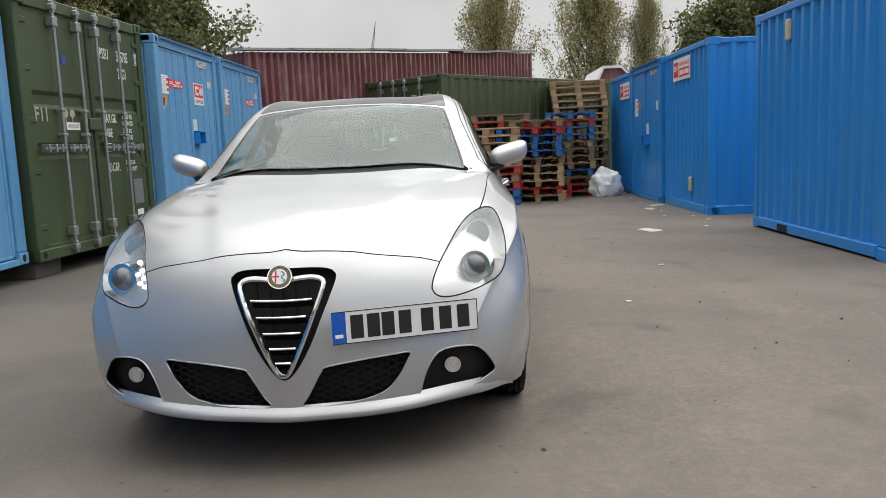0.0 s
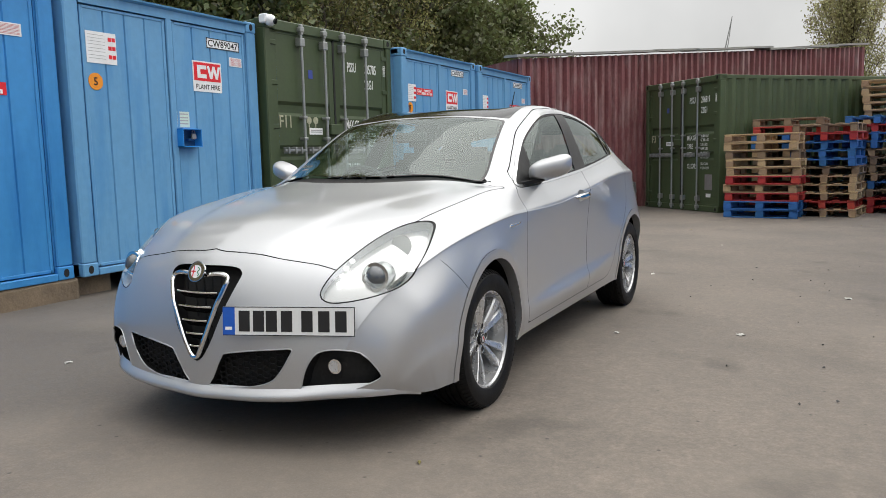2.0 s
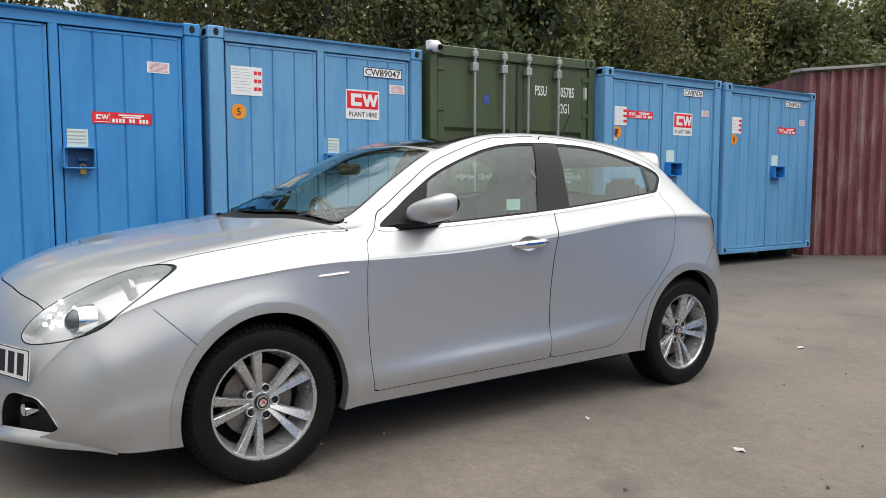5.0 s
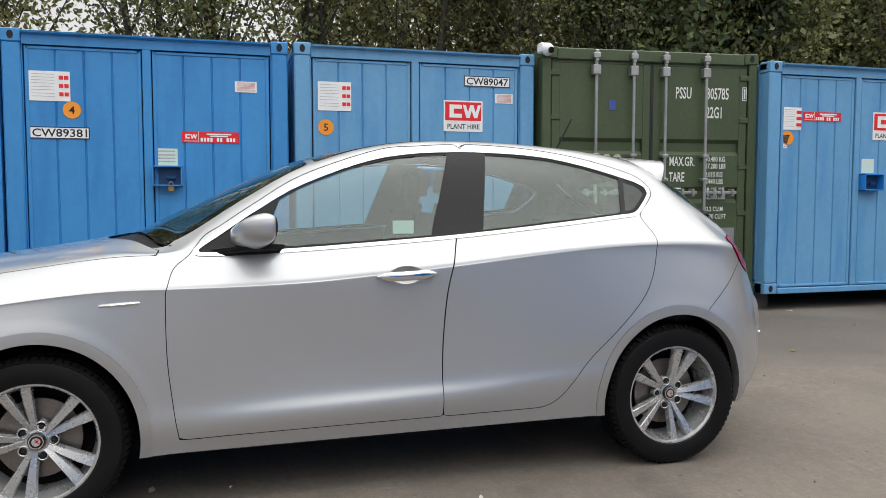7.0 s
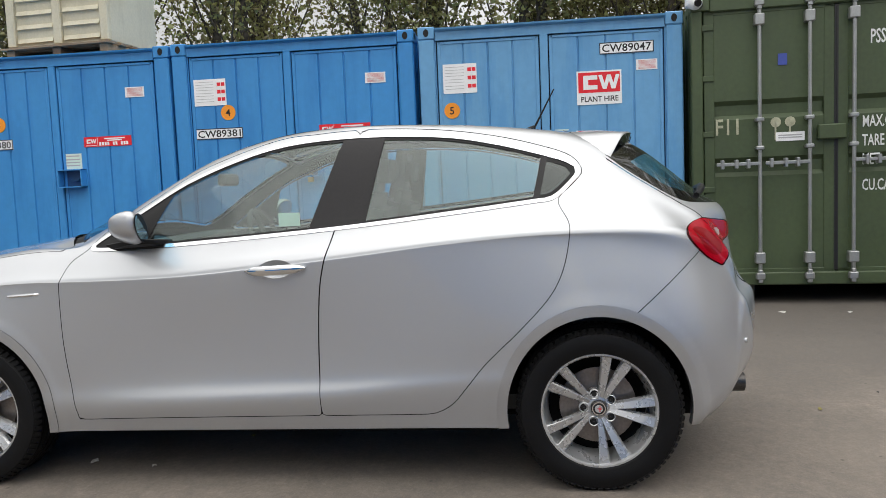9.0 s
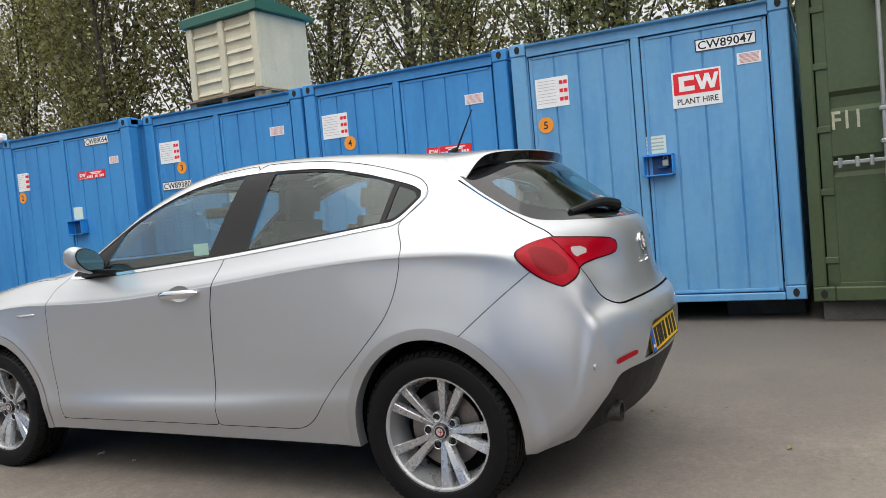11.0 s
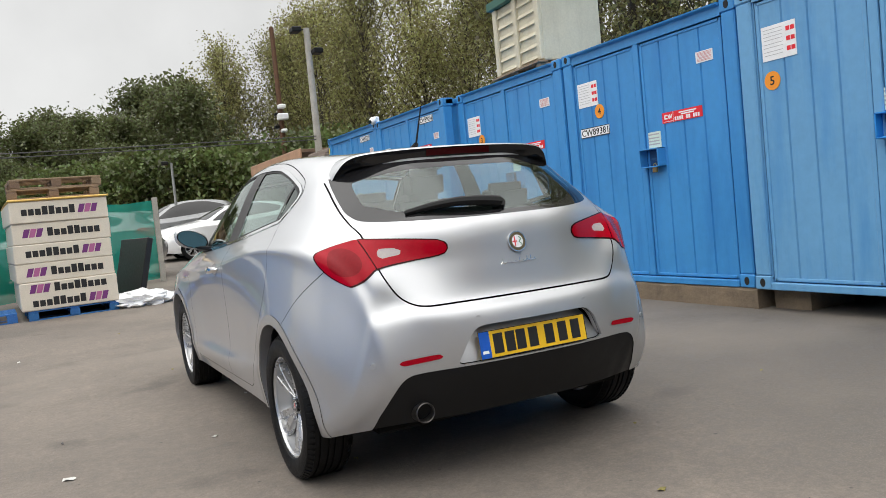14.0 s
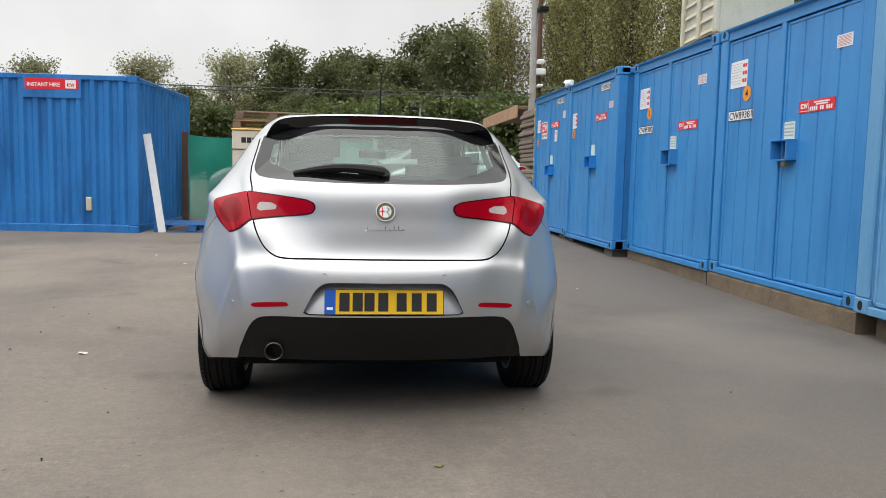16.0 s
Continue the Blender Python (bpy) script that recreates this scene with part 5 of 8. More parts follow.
sail, panes = skin.cut(panes, lean(.80, 1.0, .90, 1.21))
glass_f, panes = skin.cut(panes, lean(1.505, 1.045, 1.625, 1.40))
post_f, panes = skin.cut(panes, lean(1.617, 1.051, 1.694, 1.42))
post_r, panes = skin.cut(panes, lean(1.735, 1.055, 1.80, 1.40))
glass_r, panes = skin.cut(panes, lean(2.40, 1.12, 2.44, 1.30))
bar_r, glass_q = skin.cut(panes, lean(2.425, 1.12, 2.465, 1.30))
black_f, glass_f = skin.cut(glass_f, lambda *a: -(side(WINDOWS)(*a) + 0.010))
black_r, glass_r = skin.cut(glass_r, lambda *a: -(side(WINDOWS)(*a) + 0.010))
black_q, glass_q = skin.cut(glass_q, lambda *a: -(side(WINDOWS)(*a) + 0.016))
for s in BOTH:
    for piece in (glass_f, glass_r):
        child("side_window", skin.mesh("side_window", piece, GLASS, (s,), lift=-0.004), car).visible_shadow = False
    child("quarter_window", skin.mesh("quarter_window", glass_q, GLASS_DARK, (s,), lift=-0.003), car)
    child("window_frame", skin.mesh("window_frame", black_f + black_r + black_q + sail, TRIM, (s,), lift=-0.001), car)
    child("door_pillar", skin.mesh("door_pillar", post_f, PILLAR, (s,)), car, "black door pillar trim")
    child("door_pillar", skin.mesh("door_pillar", post_r, PILLAR, (s,)), car)
    child("window_bar", skin.mesh("window_bar", bar_r, PILLAR, (s,)), car)

DAYLIGHT = bpy.data.materials.new("lit_daylight_lamp")
DAYLIGHT.use_nodes = True
DAYLIGHT.node_tree.nodes["Principled BSDF"].inputs["Emission Color"].default_value = (1, 1, 1, 1)
DAYLIGHT.node_tree.nodes["Principled BSDF"].inputs["Emission Strength"].default_value = 2.5
# headlamps: clear cover, silver bowl, projector, small daylight lights
for s in BOTH:
    cover = child("headlamp", skin.mesh("headlamp", lamp, LENS, (s,)), car, "clear almond-shaped headlamp")
    cover.visible_shadow = False
    child("lamp_bowl", skin.mesh("lamp_bowl", lamp, LAMP_SILVER, (s,), lift=-0.045), cover)
    child("lamp_wall", skin.wall("lamp_wall", lamp, LAMP_GREY, (s,), lift=-0.048), cover)
    child("lamp_seal", skin.mesh("lamp_seal", lamp_edge, TRIM, (s,), lift=-0.002), cover)
    bm = bmesh.new()
    c, way = Vector((s * 0.662, -0.62, 0.690)), Vector((s * 0.12, -1, 0.06)).normalized()
    rod(bm, c + way * -0.03, c + way * 0.035, 0.062, 0.058, 24)
    ring = part("projector_ring", bm, CHROME, cover)
    bm = bmesh.new()
    bmesh.ops.create_uvsphere(bm, u_segments=20, v_segments=10, radius=0.047)
    bmesh.ops.transform(bm, matrix=Matrix.Translation(c + way * 0.022), verts=bm.verts)
    part("projector_lens", bm, material("projector_glass", (0.09, 0.10, 0.11), 0.08, 0.2, coat=1.0) if s > 0 else bpy.data.materials["projector_glass"], cover)
    bm = bmesh.new()
    for k, (x, y, z) in enumerate(((.548, -.715, .665), (.555, -.70, .695), (.565, -.685, .722), (.58, -.665, .750), (.575, -.69, .675), (.59, -.67, .705))):
        p = Vector((s * x, y - 0.012, z + 0.006))
        rod(bm, p, p + way * 0.012, 0.0085, 0.007, 10)
    part("daylight_lights", bm, DAYLIGHT, cover, "lit white daylight lights", smooth=60)
    bm = bmesh.new()
    c2 = Vector((s * 0.682, -0.455, 0.795))
    rod(bm, c2, c2 + way * 0.02, 0.040, 0.046, 20)
    part("indicator_bowl", bm, LAMP_SILVER, cover)


def on_skin(x, z, limit):
    """The y of the car's nose (or tail) at x, z, from the nearest place of the skin."""
    best = min((abs(d[0] - x) + abs(d[2] - z), d[1]) for d in SAMPLE if (d[1] < 0) == (limit < 0))
    return best[1]


SAMPLE = [d for d in skin.data if d[1] < -0.6 or d[1] > 3.0]


def honeycomb(polys, depth, cell, mirror):
    """A net of six-sided cells that follows the nose, within an outline."""
    bm = bmesh.new()
    a = np.array(polys)
    x0, x1, z0, z1 = a[:, 0].min(), a[:, 0].max(), a[:, 1].min(), a[:, 1].max()
    w, h = cell * 1.5, cell * math.sqrt(3) * 0.72
    done = set()
    for i in range(int((x1 - x0) / w) + 2):
        for j in range(int((z1 - z0) / h) + 3):
            cx, cz = x0 + i * w, z0 + j * h + (i % 2) * h / 2
            pts = [(cx + cell * math.cos(k * math.pi / 3), cz + cell * 0.72 * math.sin(k * math.pi / 3)) for k in range(6)]
            for k in range(6):
                p, q = pts[k], pts[(k + 1) % 6]
                key = tuple(sorted(((round(p[0], 3), round(p[1], 3)), (round(q[0], 3), round(q[1], 3)))))
                m_ = np.array([(p[0] + q[0]) / 2]), np.array([(p[1] + q[1]) / 2])
                if key in done or inside(a, *m_)[0] > -0.002:
                    continue
                done.add(key)
                y = on_skin(abs(m_[0][0]), m_[1][0], -1) + depth
                rod(bm, (mirror * p[0], y, p[1]), (mirror * q[0], y, q[1]), 0.0035, seg=4, caps=False)
    return bm


GRILLE_BLACK = material("grille_black", (0.009, 0.009, 0.010), 0.6)
GRILLE_BLACK.node_tree.nodes["Principled BSDF"].inputs["Specular IOR Level"].default_value = 0.25
for name, piece, poly in (("lower_grille", intake, INTAKE), ("fog_lamp_bay", fog, FOG)):
    for s in BOTH:
        bay = child(name, skin.mesh(name, piece, DARK, (s,), shift=(0, 0.06, 0)), car, "black honeycomb grille" if name == "lower_grille" else "black recess round a fog lamp")
        child("bay_wall", skin.wall("bay_wall", piece, GRILLE_BLACK, (s,), shift=(0, 0.06, 0)), bay)
        if name == "lower_grille":
            part("honeycomb", honeycomb(poly, 0.022, 0.019, s), GRILLE_BLACK, bay, smooth=0)
for s in BOTH:
    for poly in (INTAKE, FOG):
        bm = bmesh.new()
        tube(bm, [(s * x_, on_skin(x_, z_, -1) + 0.001, z_) for x_, z_ in poly[::2]], 0.0032, 6, True)
        part("opening_rim", bm, PAINT, car, smooth=60)
for s in BOTH:
    bm = bmesh.new()
    c = Vector((s * 0.570, -0.806, 0.366))
    rod(bm, c + Vector((0, 0.05, 0)), c + Vector((s * 0.004, -0.012, 0)), 0.029, seg=22)
    f = part("fog_lamp", bm, CHROME, car, "round fog lamp with a chrome ring")
    bm = bmesh.new()
    rod(bm, c, c + Vector((s * 0.004, -0.0145, 0)), 0.022, seg=20)
    part("fog_lens", bm, LAMP_GREY, f)

# the shield-shaped grille: dark box, chrome frame, bars
hood = child("grille", skin.mesh("grille", shield, DARK, BOTH, shift=(0, 0.07, 0)), car, "shield-shaped grille with chrome bars")
child("grille_wall", skin.wall("grille_wall", shield, TRIM, BOTH, shift=(0, 0.07, 0)), hood)


def nose_y(z):
    return float(np.interp(z, (0.225, 0.35, 0.45, 0.60, 0.68, 0.74, 0.78), (-0.945, -0.954, -0.955, -0.942, -0.915, -0.875, -0.83)))


bm = bmesh.new()
frame_pts = catmull([(-.02, .705), (-.07, .712), (-.115, .712), (-.143, .698), (-.136, .66), (-.105, .58), (-.06, .475), (-.022, .40), (0, .385), (.022, .40), (.06, .475), (.105, .58), (.136, .66), (.143, .698), (.115, .712), (.07, .712), (.02, .705)], 5)
tube(bm, [(x, nose_y(z) - 0.008 + 0.35 * x * x, z) for x, z in frame_pts], 0.0095, 8)
part("grille_frame", bm, CHROME, hood, "chrome V frame")
for z in (.640, .585, .530, .478, .428):
    w = float(np.interp(z, (.39, .70), (.012, .128)))
    bm = bmesh.new()
    for a, b in zip(range(8), range(1, 9)):
        x0, x1 = -w + 2 * w * a / 8, -w + 2 * w * b / 8
        y0, y1 = nose_y(z) + 0.4 * x0 * x0, nose_y(z) + 0.4 * x1 * x1
        sag0, sag1 = 0.25 * x0 * x0, 0.25 * x1 * x1
        vs = [bm.verts.new(p) for p in ((x0, y0 - .002, z + sag0), (x1, y1 - .002, z + sag1), (x1, y1 + .03, z - .03 + sag1), (x0, y0 + .03, z - .03 + sag0))]
        bm.faces.new(vs)
    bar = part("grille_bar", bm, GLOSS_BLACK, hood, smooth=60)
    bm = bmesh.new()
    tube(bm, [(-w + 2 * w * k / 10, nose_y(z) - 0.003 + 0.4 * (-w + 2 * w * k / 10) ** 2, z + 0.25 * (-w + 2 * w * k / 10) ** 2) for k in range(11)], 0.0042, 6)
    part("chrome_edge", bm, CHROME, bar)
bm = bmesh.new()
for k in range(-2, 3):
    rod(bm, (k * 0.045, -0.885, 0.42 + 0.11 * abs(k)), (k * 0.045, -0.885, 0.70), 0.004, seg=5)
part("grille_mesh", bm, GRILLE_BLACK, hood)


def badge(parent, m, r):
    """A round enamel badge: gold rim, cream and green fields, a red cross, all as plain shapes."""
    def disc_(a, b, radius, seg=28):
        bm_ = bmesh.new()
        rod(bm_, (0, 0, a), (0, 0, b), radius, seg=seg)
        return bm_
    me = mesh_of("badge", disc_(-0.004, 0.004, r), CHROME)
    ob = part_at("badge", me, parent, m, "round enamel badge with a metal rim")
    inner = part("ring", disc_(0.003, 0.0048, r * 0.9), material("badge_gold", (0.16, 0.13, 0.075), 0.3, 0.6) if "badge_gold" not in bpy.data.materials else bpy.data.materials["badge_gold"], ob)
    part("field", disc_(0.003, 0.0052, r * 0.62), WHITE, ob)
    bm_ = bmesh.new()
    box(bm_, -r * 0.36, -r * 0.24, -r * 0.5, r * 0.5, 0.003, 0.0056)
    box(bm_, -r * 0.58, -r * 0.04, -r * 0.06, r * 0.06, 0.003, 0.0056)
    part("cross", bm_, SIGN_RED, ob, smooth=0)
    bm_ = bmesh.new()
    tube(bm_, [(r * (0.28 + 0.14 * math.sin(k * 1.5)), r * (-0.42 + 0.12 * k), 0.0055) for k in range(8)], r * 0.05, 5)
    part("ribbon", bm_, PAPER_GREEN_DARK, ob)
    return ob


PAPER_GREEN_DARK = material("badge_green", (0.05, 0.22, 0.12), 0.4)
badge(car, Matrix.Translation((0, -0.922, 0.722)) @ Euler((radians(68), 0, 0)).to_matrix().to_4x4(), 0.043)
badge(tailgate, Matrix.Translation((0, 3.279, 0.958)) @ Euler((radians(-80), 0, radians(0))).to_matrix().to_4x4() @ Matrix.Rotation(math.pi, 4, "Z"), 0.043)


def registration(m, mat, label):
    """A registration plate with a blue band; its characters are plain bars."""
    bm = bmesh.new()
    box(bm, -0.26, 0.26, -0.0555, 0.0555, -0.003, 0.003, 0.001)
    ob = part_at("registration_plate", mesh_of("registration_plate", bm, mat, 0), car, m, label)
    bm = bmesh.new()
    box(bm, -0.26, -0.212, -0.0555, 0.0555, 0.0, 0.0036)
    part("blue_band", bm, PLATE_BLUE, ob, smooth=0)
    bm = bmesh.new()
    box(bm, -0.25, -0.223, -0.034, -0.022, 0.0, 0.0042)
    part("print", bm, WHITE, ob, smooth=0)
    for x in (-.196, -.139, -.088, -.028, .052, .118, .184):
        bm = bmesh.new()
        box(bm, x, x + 0.044, -0.040, 0.040, 0.0, 0.0042, 0.0)
        part("print", bm, INK, ob, smooth=0)
    bm = bmesh.new()
    for a in ((-.26, .26, .0525, .0555), (-.26, .26, -.0555, -.0525), (.257, .26, -.0555, .0555)):
        box(bm, a[0], a[1], a[2], a[3], 0.0, 0.0039)
    part("plate_border", bm, INK, ob, smooth=0)
    return ob


a, b = Vector((0.172, -0.962, 0.602)), Vector((0.661, -0.79, 0.600))
ex = (b - a).normalized()
ez = Vector((0, 0.09, 1)).normalized()
ez = (ez - ex * ez.dot(ex)).normalized()
mid = (a + b) / 2 - ez * 0.0555 + ex.cross(ez) * 0.014
registration(Matrix.Translation(mid) @ Matrix((ex, ez, ex.cross(ez))).transposed().to_4x4(), PLATE_WHITE, "white front registration plate")
registration(Matrix.Translation((0, 3.343, 0.566)) @ Matrix(((-1, 0, 0), (0, -0.14, 0.99), (0, 0.99, 0.14))).to_4x4(), PLATE_YELLOW, "yellow rear registration plate")

# tail lamps: outer lens on the body, inner lens on the tailgate
outer, inner = skin.cut(tail, lambda x, y, z, u, v, n: 0.598 + (z - 0.95) * 0.25 - x)
gap, outer = skin.cut(outer, lambda x, y, z, u, v, n: -(0.598 + (z - 0.95) * 0.25 - x) - 0.004)
rim_o, outer = skin.cut(outer, lambda *a: -(tail_rule(*a) + 0.006))
rim_i, inner = skin.cut(inner, lambda *a: -(tail_rule(*a) + 0.005))
lamp_round, outer = skin.cut(outer, lambda x, y, z, u, v, n: np.hypot(x - 0.690, z - 0.945) - 0.056)
white, inner = skin.cut(inner, lambda x, y, z, u, v, n: inside(outline([(.478, .958), (.52, .951), (.566, .948), (.562, .982), (.52, .984), (.485, .980)]), x, z))
for s in BOTH:
    o = child("tail_lamp", skin.mesh("tail_lamp", outer, TAIL, (s,), lift=0.004), car, "red wraparound tail lamp")
    child("lamp_ring", skin.mesh("lamp_ring", lamp_round, TAIL_DEEP, (s,), lift=0.0045), o)
    i_ = child("tail_lamp", skin.mesh("tail_lamp", inner, TAIL, (s,), lift=0.004), tailgate)
    child("reversing_lens", skin.mesh("reversing_lens", white, TAIL_CLEAR, (s,), lift=0.004), i_)
    child("lamp_border", skin.mesh("lamp_border", rim_o, BRAKE_DARK, (s,), lift=0.003), o)
    child("lamp_border", skin.mesh("lamp_border", rim_i, BRAKE_DARK, (s,), lift=0.003), i_)
    child("lamp_edge", skin.wall("lamp_edge", outer, TAIL_DEEP, (s,), lift=-0.01), o)
    child("reflector", skin.mesh("reflector", skin.cut(tail_end, lambda x, y, z, u, v, n: far(y > 3.0, inside(outline([(.415, .556), (.43, .562), (.57, .552), (.575, .538), (.55, .533), (.43, .542)]), x, z)))[0], TAIL, (s,), lift=0.003), car, "red reflector strip")
bm = bmesh.new()
for x, y, z in ((.259, 3.350, .683), (-.259, 3.350, .683), (.671, 3.228, .544), (-.671, 3.228, .544)):
    d = Vector((x * 0.6, 1, 0)).normalized()
    rod(bm, Vector((x, y, z)) - d * 0.02, Vector((x, y, z)) + d * 0.002, 0.011, seg=14)
    part("parking_sensor", bm, PAINT, car)
    bm = bmesh.new()
bm.free()

# script across the tailgate, as a plain flowing line
bm = bmesh.new()
pts = []
for k in range(121):
    t = k / 120
    tall = 0.020 if t < 0.14 or 0.42 < t < 0.50 or 0.68 < t < 0.84 else 0.007
    x = 0.088 - 0.176 * t - 0.005 * math.sin(2 * math.pi * 9 * t)
    pts.append((x, 3.287 - 0.09 * abs(x), 0.872 + tall * 0.5 * (1 - math.cos(2 * math.pi * 9 * t)) + 0.004 * t))
tube(bm, pts, 0.0016, 5)
part("script_trim", bm, CHROME, tailgate, "chrome script ornament")

# roof spoiler with the high brake lamp
ROOF = np.array([d[:3] for d in skin.data if 2.3 < d[1] < 3.15 and d[2] > 1.1])


def roof_z(x, y):
    d = (ROOF[:, 0] - abs(x)) ** 2 + (ROOF[:, 1] - y) ** 2
    near = np.argsort(d)[:6]
    w = 1 / (d[near] + 1e-6)
    return float((ROOF[near, 2] * w).sum() / w.sum())


EDGE = ((0, 2.862, 1.408), (.15, 2.858, 1.407), (.30, 2.838, 1.404), (.42, 2.808, 1.398), (.49, 2.784, 1.388), (.532, 2.764, 1.366), (.560, 2.742, 1.330), (.582, 2.716, 1.288))
SEAM = ((0, 2.54), (.15, 2.541), (.30, 2.548), (.42, 2.566), (.49, 2.592), (.535, 2.630), (.566, 2.668), (.586, 2.702))
half_e, half_s = catmull(EDGE, 5), catmull(SEAM, 5)
edge_ = np.concatenate([half_e[:0:-1] * (-1, 1, 1), half_e])
seam_ = np.concatenate([half_s[:0:-1] * (-1, 1), half_s])
bm = bmesh.new()
rows_ = []
for (ex_, ey_, ez_), (sx_, sy_) in zip(edge_, seam_):
    sz_ = roof_z(sx_, sy_) + 0.0015
    k = abs(ex_) / 0.588
    fall = 0.050 * (1 - k ** 5)
    lift_ = 0.004 * (1 - k ** 4)
    prof = [(sx_, sy_, sz_), ((sx_ + ex_) / 2, (sy_ + ey_) / 2, (sz_ + ez_) / 2 + lift_), (ex_ * 0.998, ey_ - 0.010, ez_ + 0.001), (ex_, ey_ - 0.002, ez_ - 0.002), (ex_, ey_, ez_ - 0.006),
            (ex_ * 0.997, ey_ - 0.004, ez_ - 0.013), (ex_ * 0.985, ey_ - 0.010, ez_ - 0.014 - fall * 0.5), (ex_ * 0.97, ey_ - 0.018, ez_ - 0.016 - fall), (ex_ * 0.93, ey_ - 0.06, ez_ - 0.03 - fall)]
    rows_.append([bm.verts.new(p) for p in prof])
for ra, rb in zip(rows_, rows_[1:]):
    for j in range(len(ra) - 1):
        f = bm.faces.new((ra[j], ra[j + 1], rb[j + 1], rb[j]))
        f.material_index = 1 if j >= 4 else 0
bmesh.ops.recalc_face_normals(bm, faces=bm.faces[:])
spoiler = part("roof_spoiler", bm, [PAINT, GLOSS_BLACK], tailgate, "silver roof spoiler with black underside", smooth=45)
bm = bmesh.new()
prev = None
for i in range(13):
    x = -0.165 + 0.33 * i / 12
    y_, z_ = np.interp(abs(x), [e[0] for e in EDGE], [e[1] for e in EDGE]), np.interp(abs(x), [e[0] for e in EDGE], [e[2] for e in EDGE])
    pair = bm.verts.new((x, y_ + 0.001, z_ - 0.012)), bm.verts.new((x, y_ - 0.006, z_ - 0.040))
    if prev:
        bm.faces.new((prev[0], prev[1], pair[1], pair[0]))
    prev = pair
bmesh.ops.recalc_face_normals(bm, faces=bm.faces[:])
part("brake_lamp", bm, BRAKE_DARK, spoiler, "dark red high brake lamp")


# ---- wheels ----
def lathe(profile, seg=56, closed=False):
    """Turned about the x axis: profile of (x, r)."""
    bm_ = bmesh.new()
    rings = [[bm_.verts.new((x, r * math.cos(2 * math.pi * k / seg), r * math.sin(2 * math.pi * k / seg))) for k in range(seg)] for x, r in profile]
    for A_, B_ in zip(rings, rings[1:] + (rings[:1] if closed else [])):
        for k in range(seg):
            l = (k + 1) % seg
            bm_.faces.new((A_[k], A_[l], B_[l], B_[k]))
    bmesh.ops.recalc_face_normals(bm_, faces=bm_.faces[:])
    return bm_


def cap_badge(wheel_):
    # enamel cap: metal rim, pale field and a red bar, as plain shapes
    for name_, a_, b_, r_, mat_ in (("cap_ring", .054, .0565, .0265, CHROME), ("cap_field", .055, .0572, .0225, PILLAR), ("cap_shield", .056, .0578, .0155, LAMP_GREY)):
        bm_ = bmesh.new()
        rod(bm_, (a_, 0, 0), (b_, 0, 0), r_, seg=22)
        part(name_, bm_, mat_, wheel_)
    bm_ = bmesh.new()
    box(bm_, .057, .0584, .002, .0055, -.012, .012)
    box(bm_, .057, .0584, -.004, .012, -.002, .002)
    part("cap_cross", bm_, SIGN_RED, wheel_, smooth=0)


def spoke(angle0, angle1):
    """One arm of a V pair, from the hub to the rim, dished outwards."""
    bm_ = bmesh.new()
    secs = []
    for k in range(6):
        t = k / 5
        r = 0.042 + (0.216 - 0.042) * t
        ang = radians(angle0 + (angle1 - angle0) * t ** 0.8)
        half = 0.0110 + 0.0105 * t
        xf = 0.060 - 0.016 * (1 - t) ** 2 + 0.018 * t
        c = Vector((0, math.cos(ang), math.sin(ang)))
        n_ = Vector((0, -math.sin(ang), math.cos(ang)))
        base = c * r
        secs.append([bm_.verts.new(base + n_ * (half * a) + Vector((x, 0, 0))) for a, x in ((-1, xf - 0.034), (-1, xf - 0.003), (-0.86, xf), (0.70, xf - 0.007), (1, xf - 0.016), (1, xf - 0.034))])
    for A_, B_ in zip(secs, secs[1:]):
        for k in range(5):
            bm_.faces.new((A_[k], A_[k + 1], B_[k + 1], B_[k]))
    bm_.faces.new(secs[0])
    bm_.faces.new(secs[-1][::-1])
    bmesh.ops.recalc_face_normals(bm_, faces=bm_.faces[:])
    return mesh_of("spoke", bm_, SATIN, 25)


bm = lathe([(-.085, .222), (-.096, .228), (-.103, .250), (-.1045, .275), (-.099, .298), (-.088, .309), (-.072, .3145), (-.055, .316), (-.054, .308), (-.046, .308), (-.045, .316), (-.018, .3165), (-.017, .308), (-.009, .308), (-.008, .3165),
            (.008, .3165), (.009, .308), (.017, .308), (.018, .3165), (.045, .316), (.046, .308), (.054, .308), (.055, .316), (.072, .3145), (.088, .309), (.099, .298), (.1045, .275), (.103, .25), (.096, .228), (.085, .222)], 72)
TYRE_ME = mesh_of("tyre", bm, RUBBER, 28)
bm = bmesh.new()
for k in range(72):
    for sgn in (1, -1):
        m_ = Matrix.Rotation(2 * math.pi * (k + 0.25 * sgn) / 72, 4, "X") @ Matrix.Translation((sgn * 0.084, 0, 0.3105)) @ Matrix.Rotation(sgn * 0.62, 4, "Y")
        box(bm, -0.014, 0.014, -0.0085, 0.0085, -0.004, 0.0035, 0, m_)
TREAD_ME = mesh_of("tread_block", bm, RUBBER, 0)
bm = lathe([(.074, .2265), (.082, .2300), (.088, .2280), (.088, .217), (.078, .2115), (.062, .212), (.03, .200), (-.02, .192), (-.09, .198), (-.092, .222)], 64)
RIM_ME = mesh_of("rim", bm, SATIN, 30)
bm = lathe([(.018, .070), (.030, .066), (.038, .05), (.042, .034), (.040, .030), (.040, .001)], 40)
HUB_ME = mesh_of("hub", bm, SATIN, 30)
bm = lathe([(.03, .031), (.052, .030), (.055, .026), (.055, .001)], 30)
CAP_ME = mesh_of("centre_cap", bm, GLOSS_BLACK, 30)
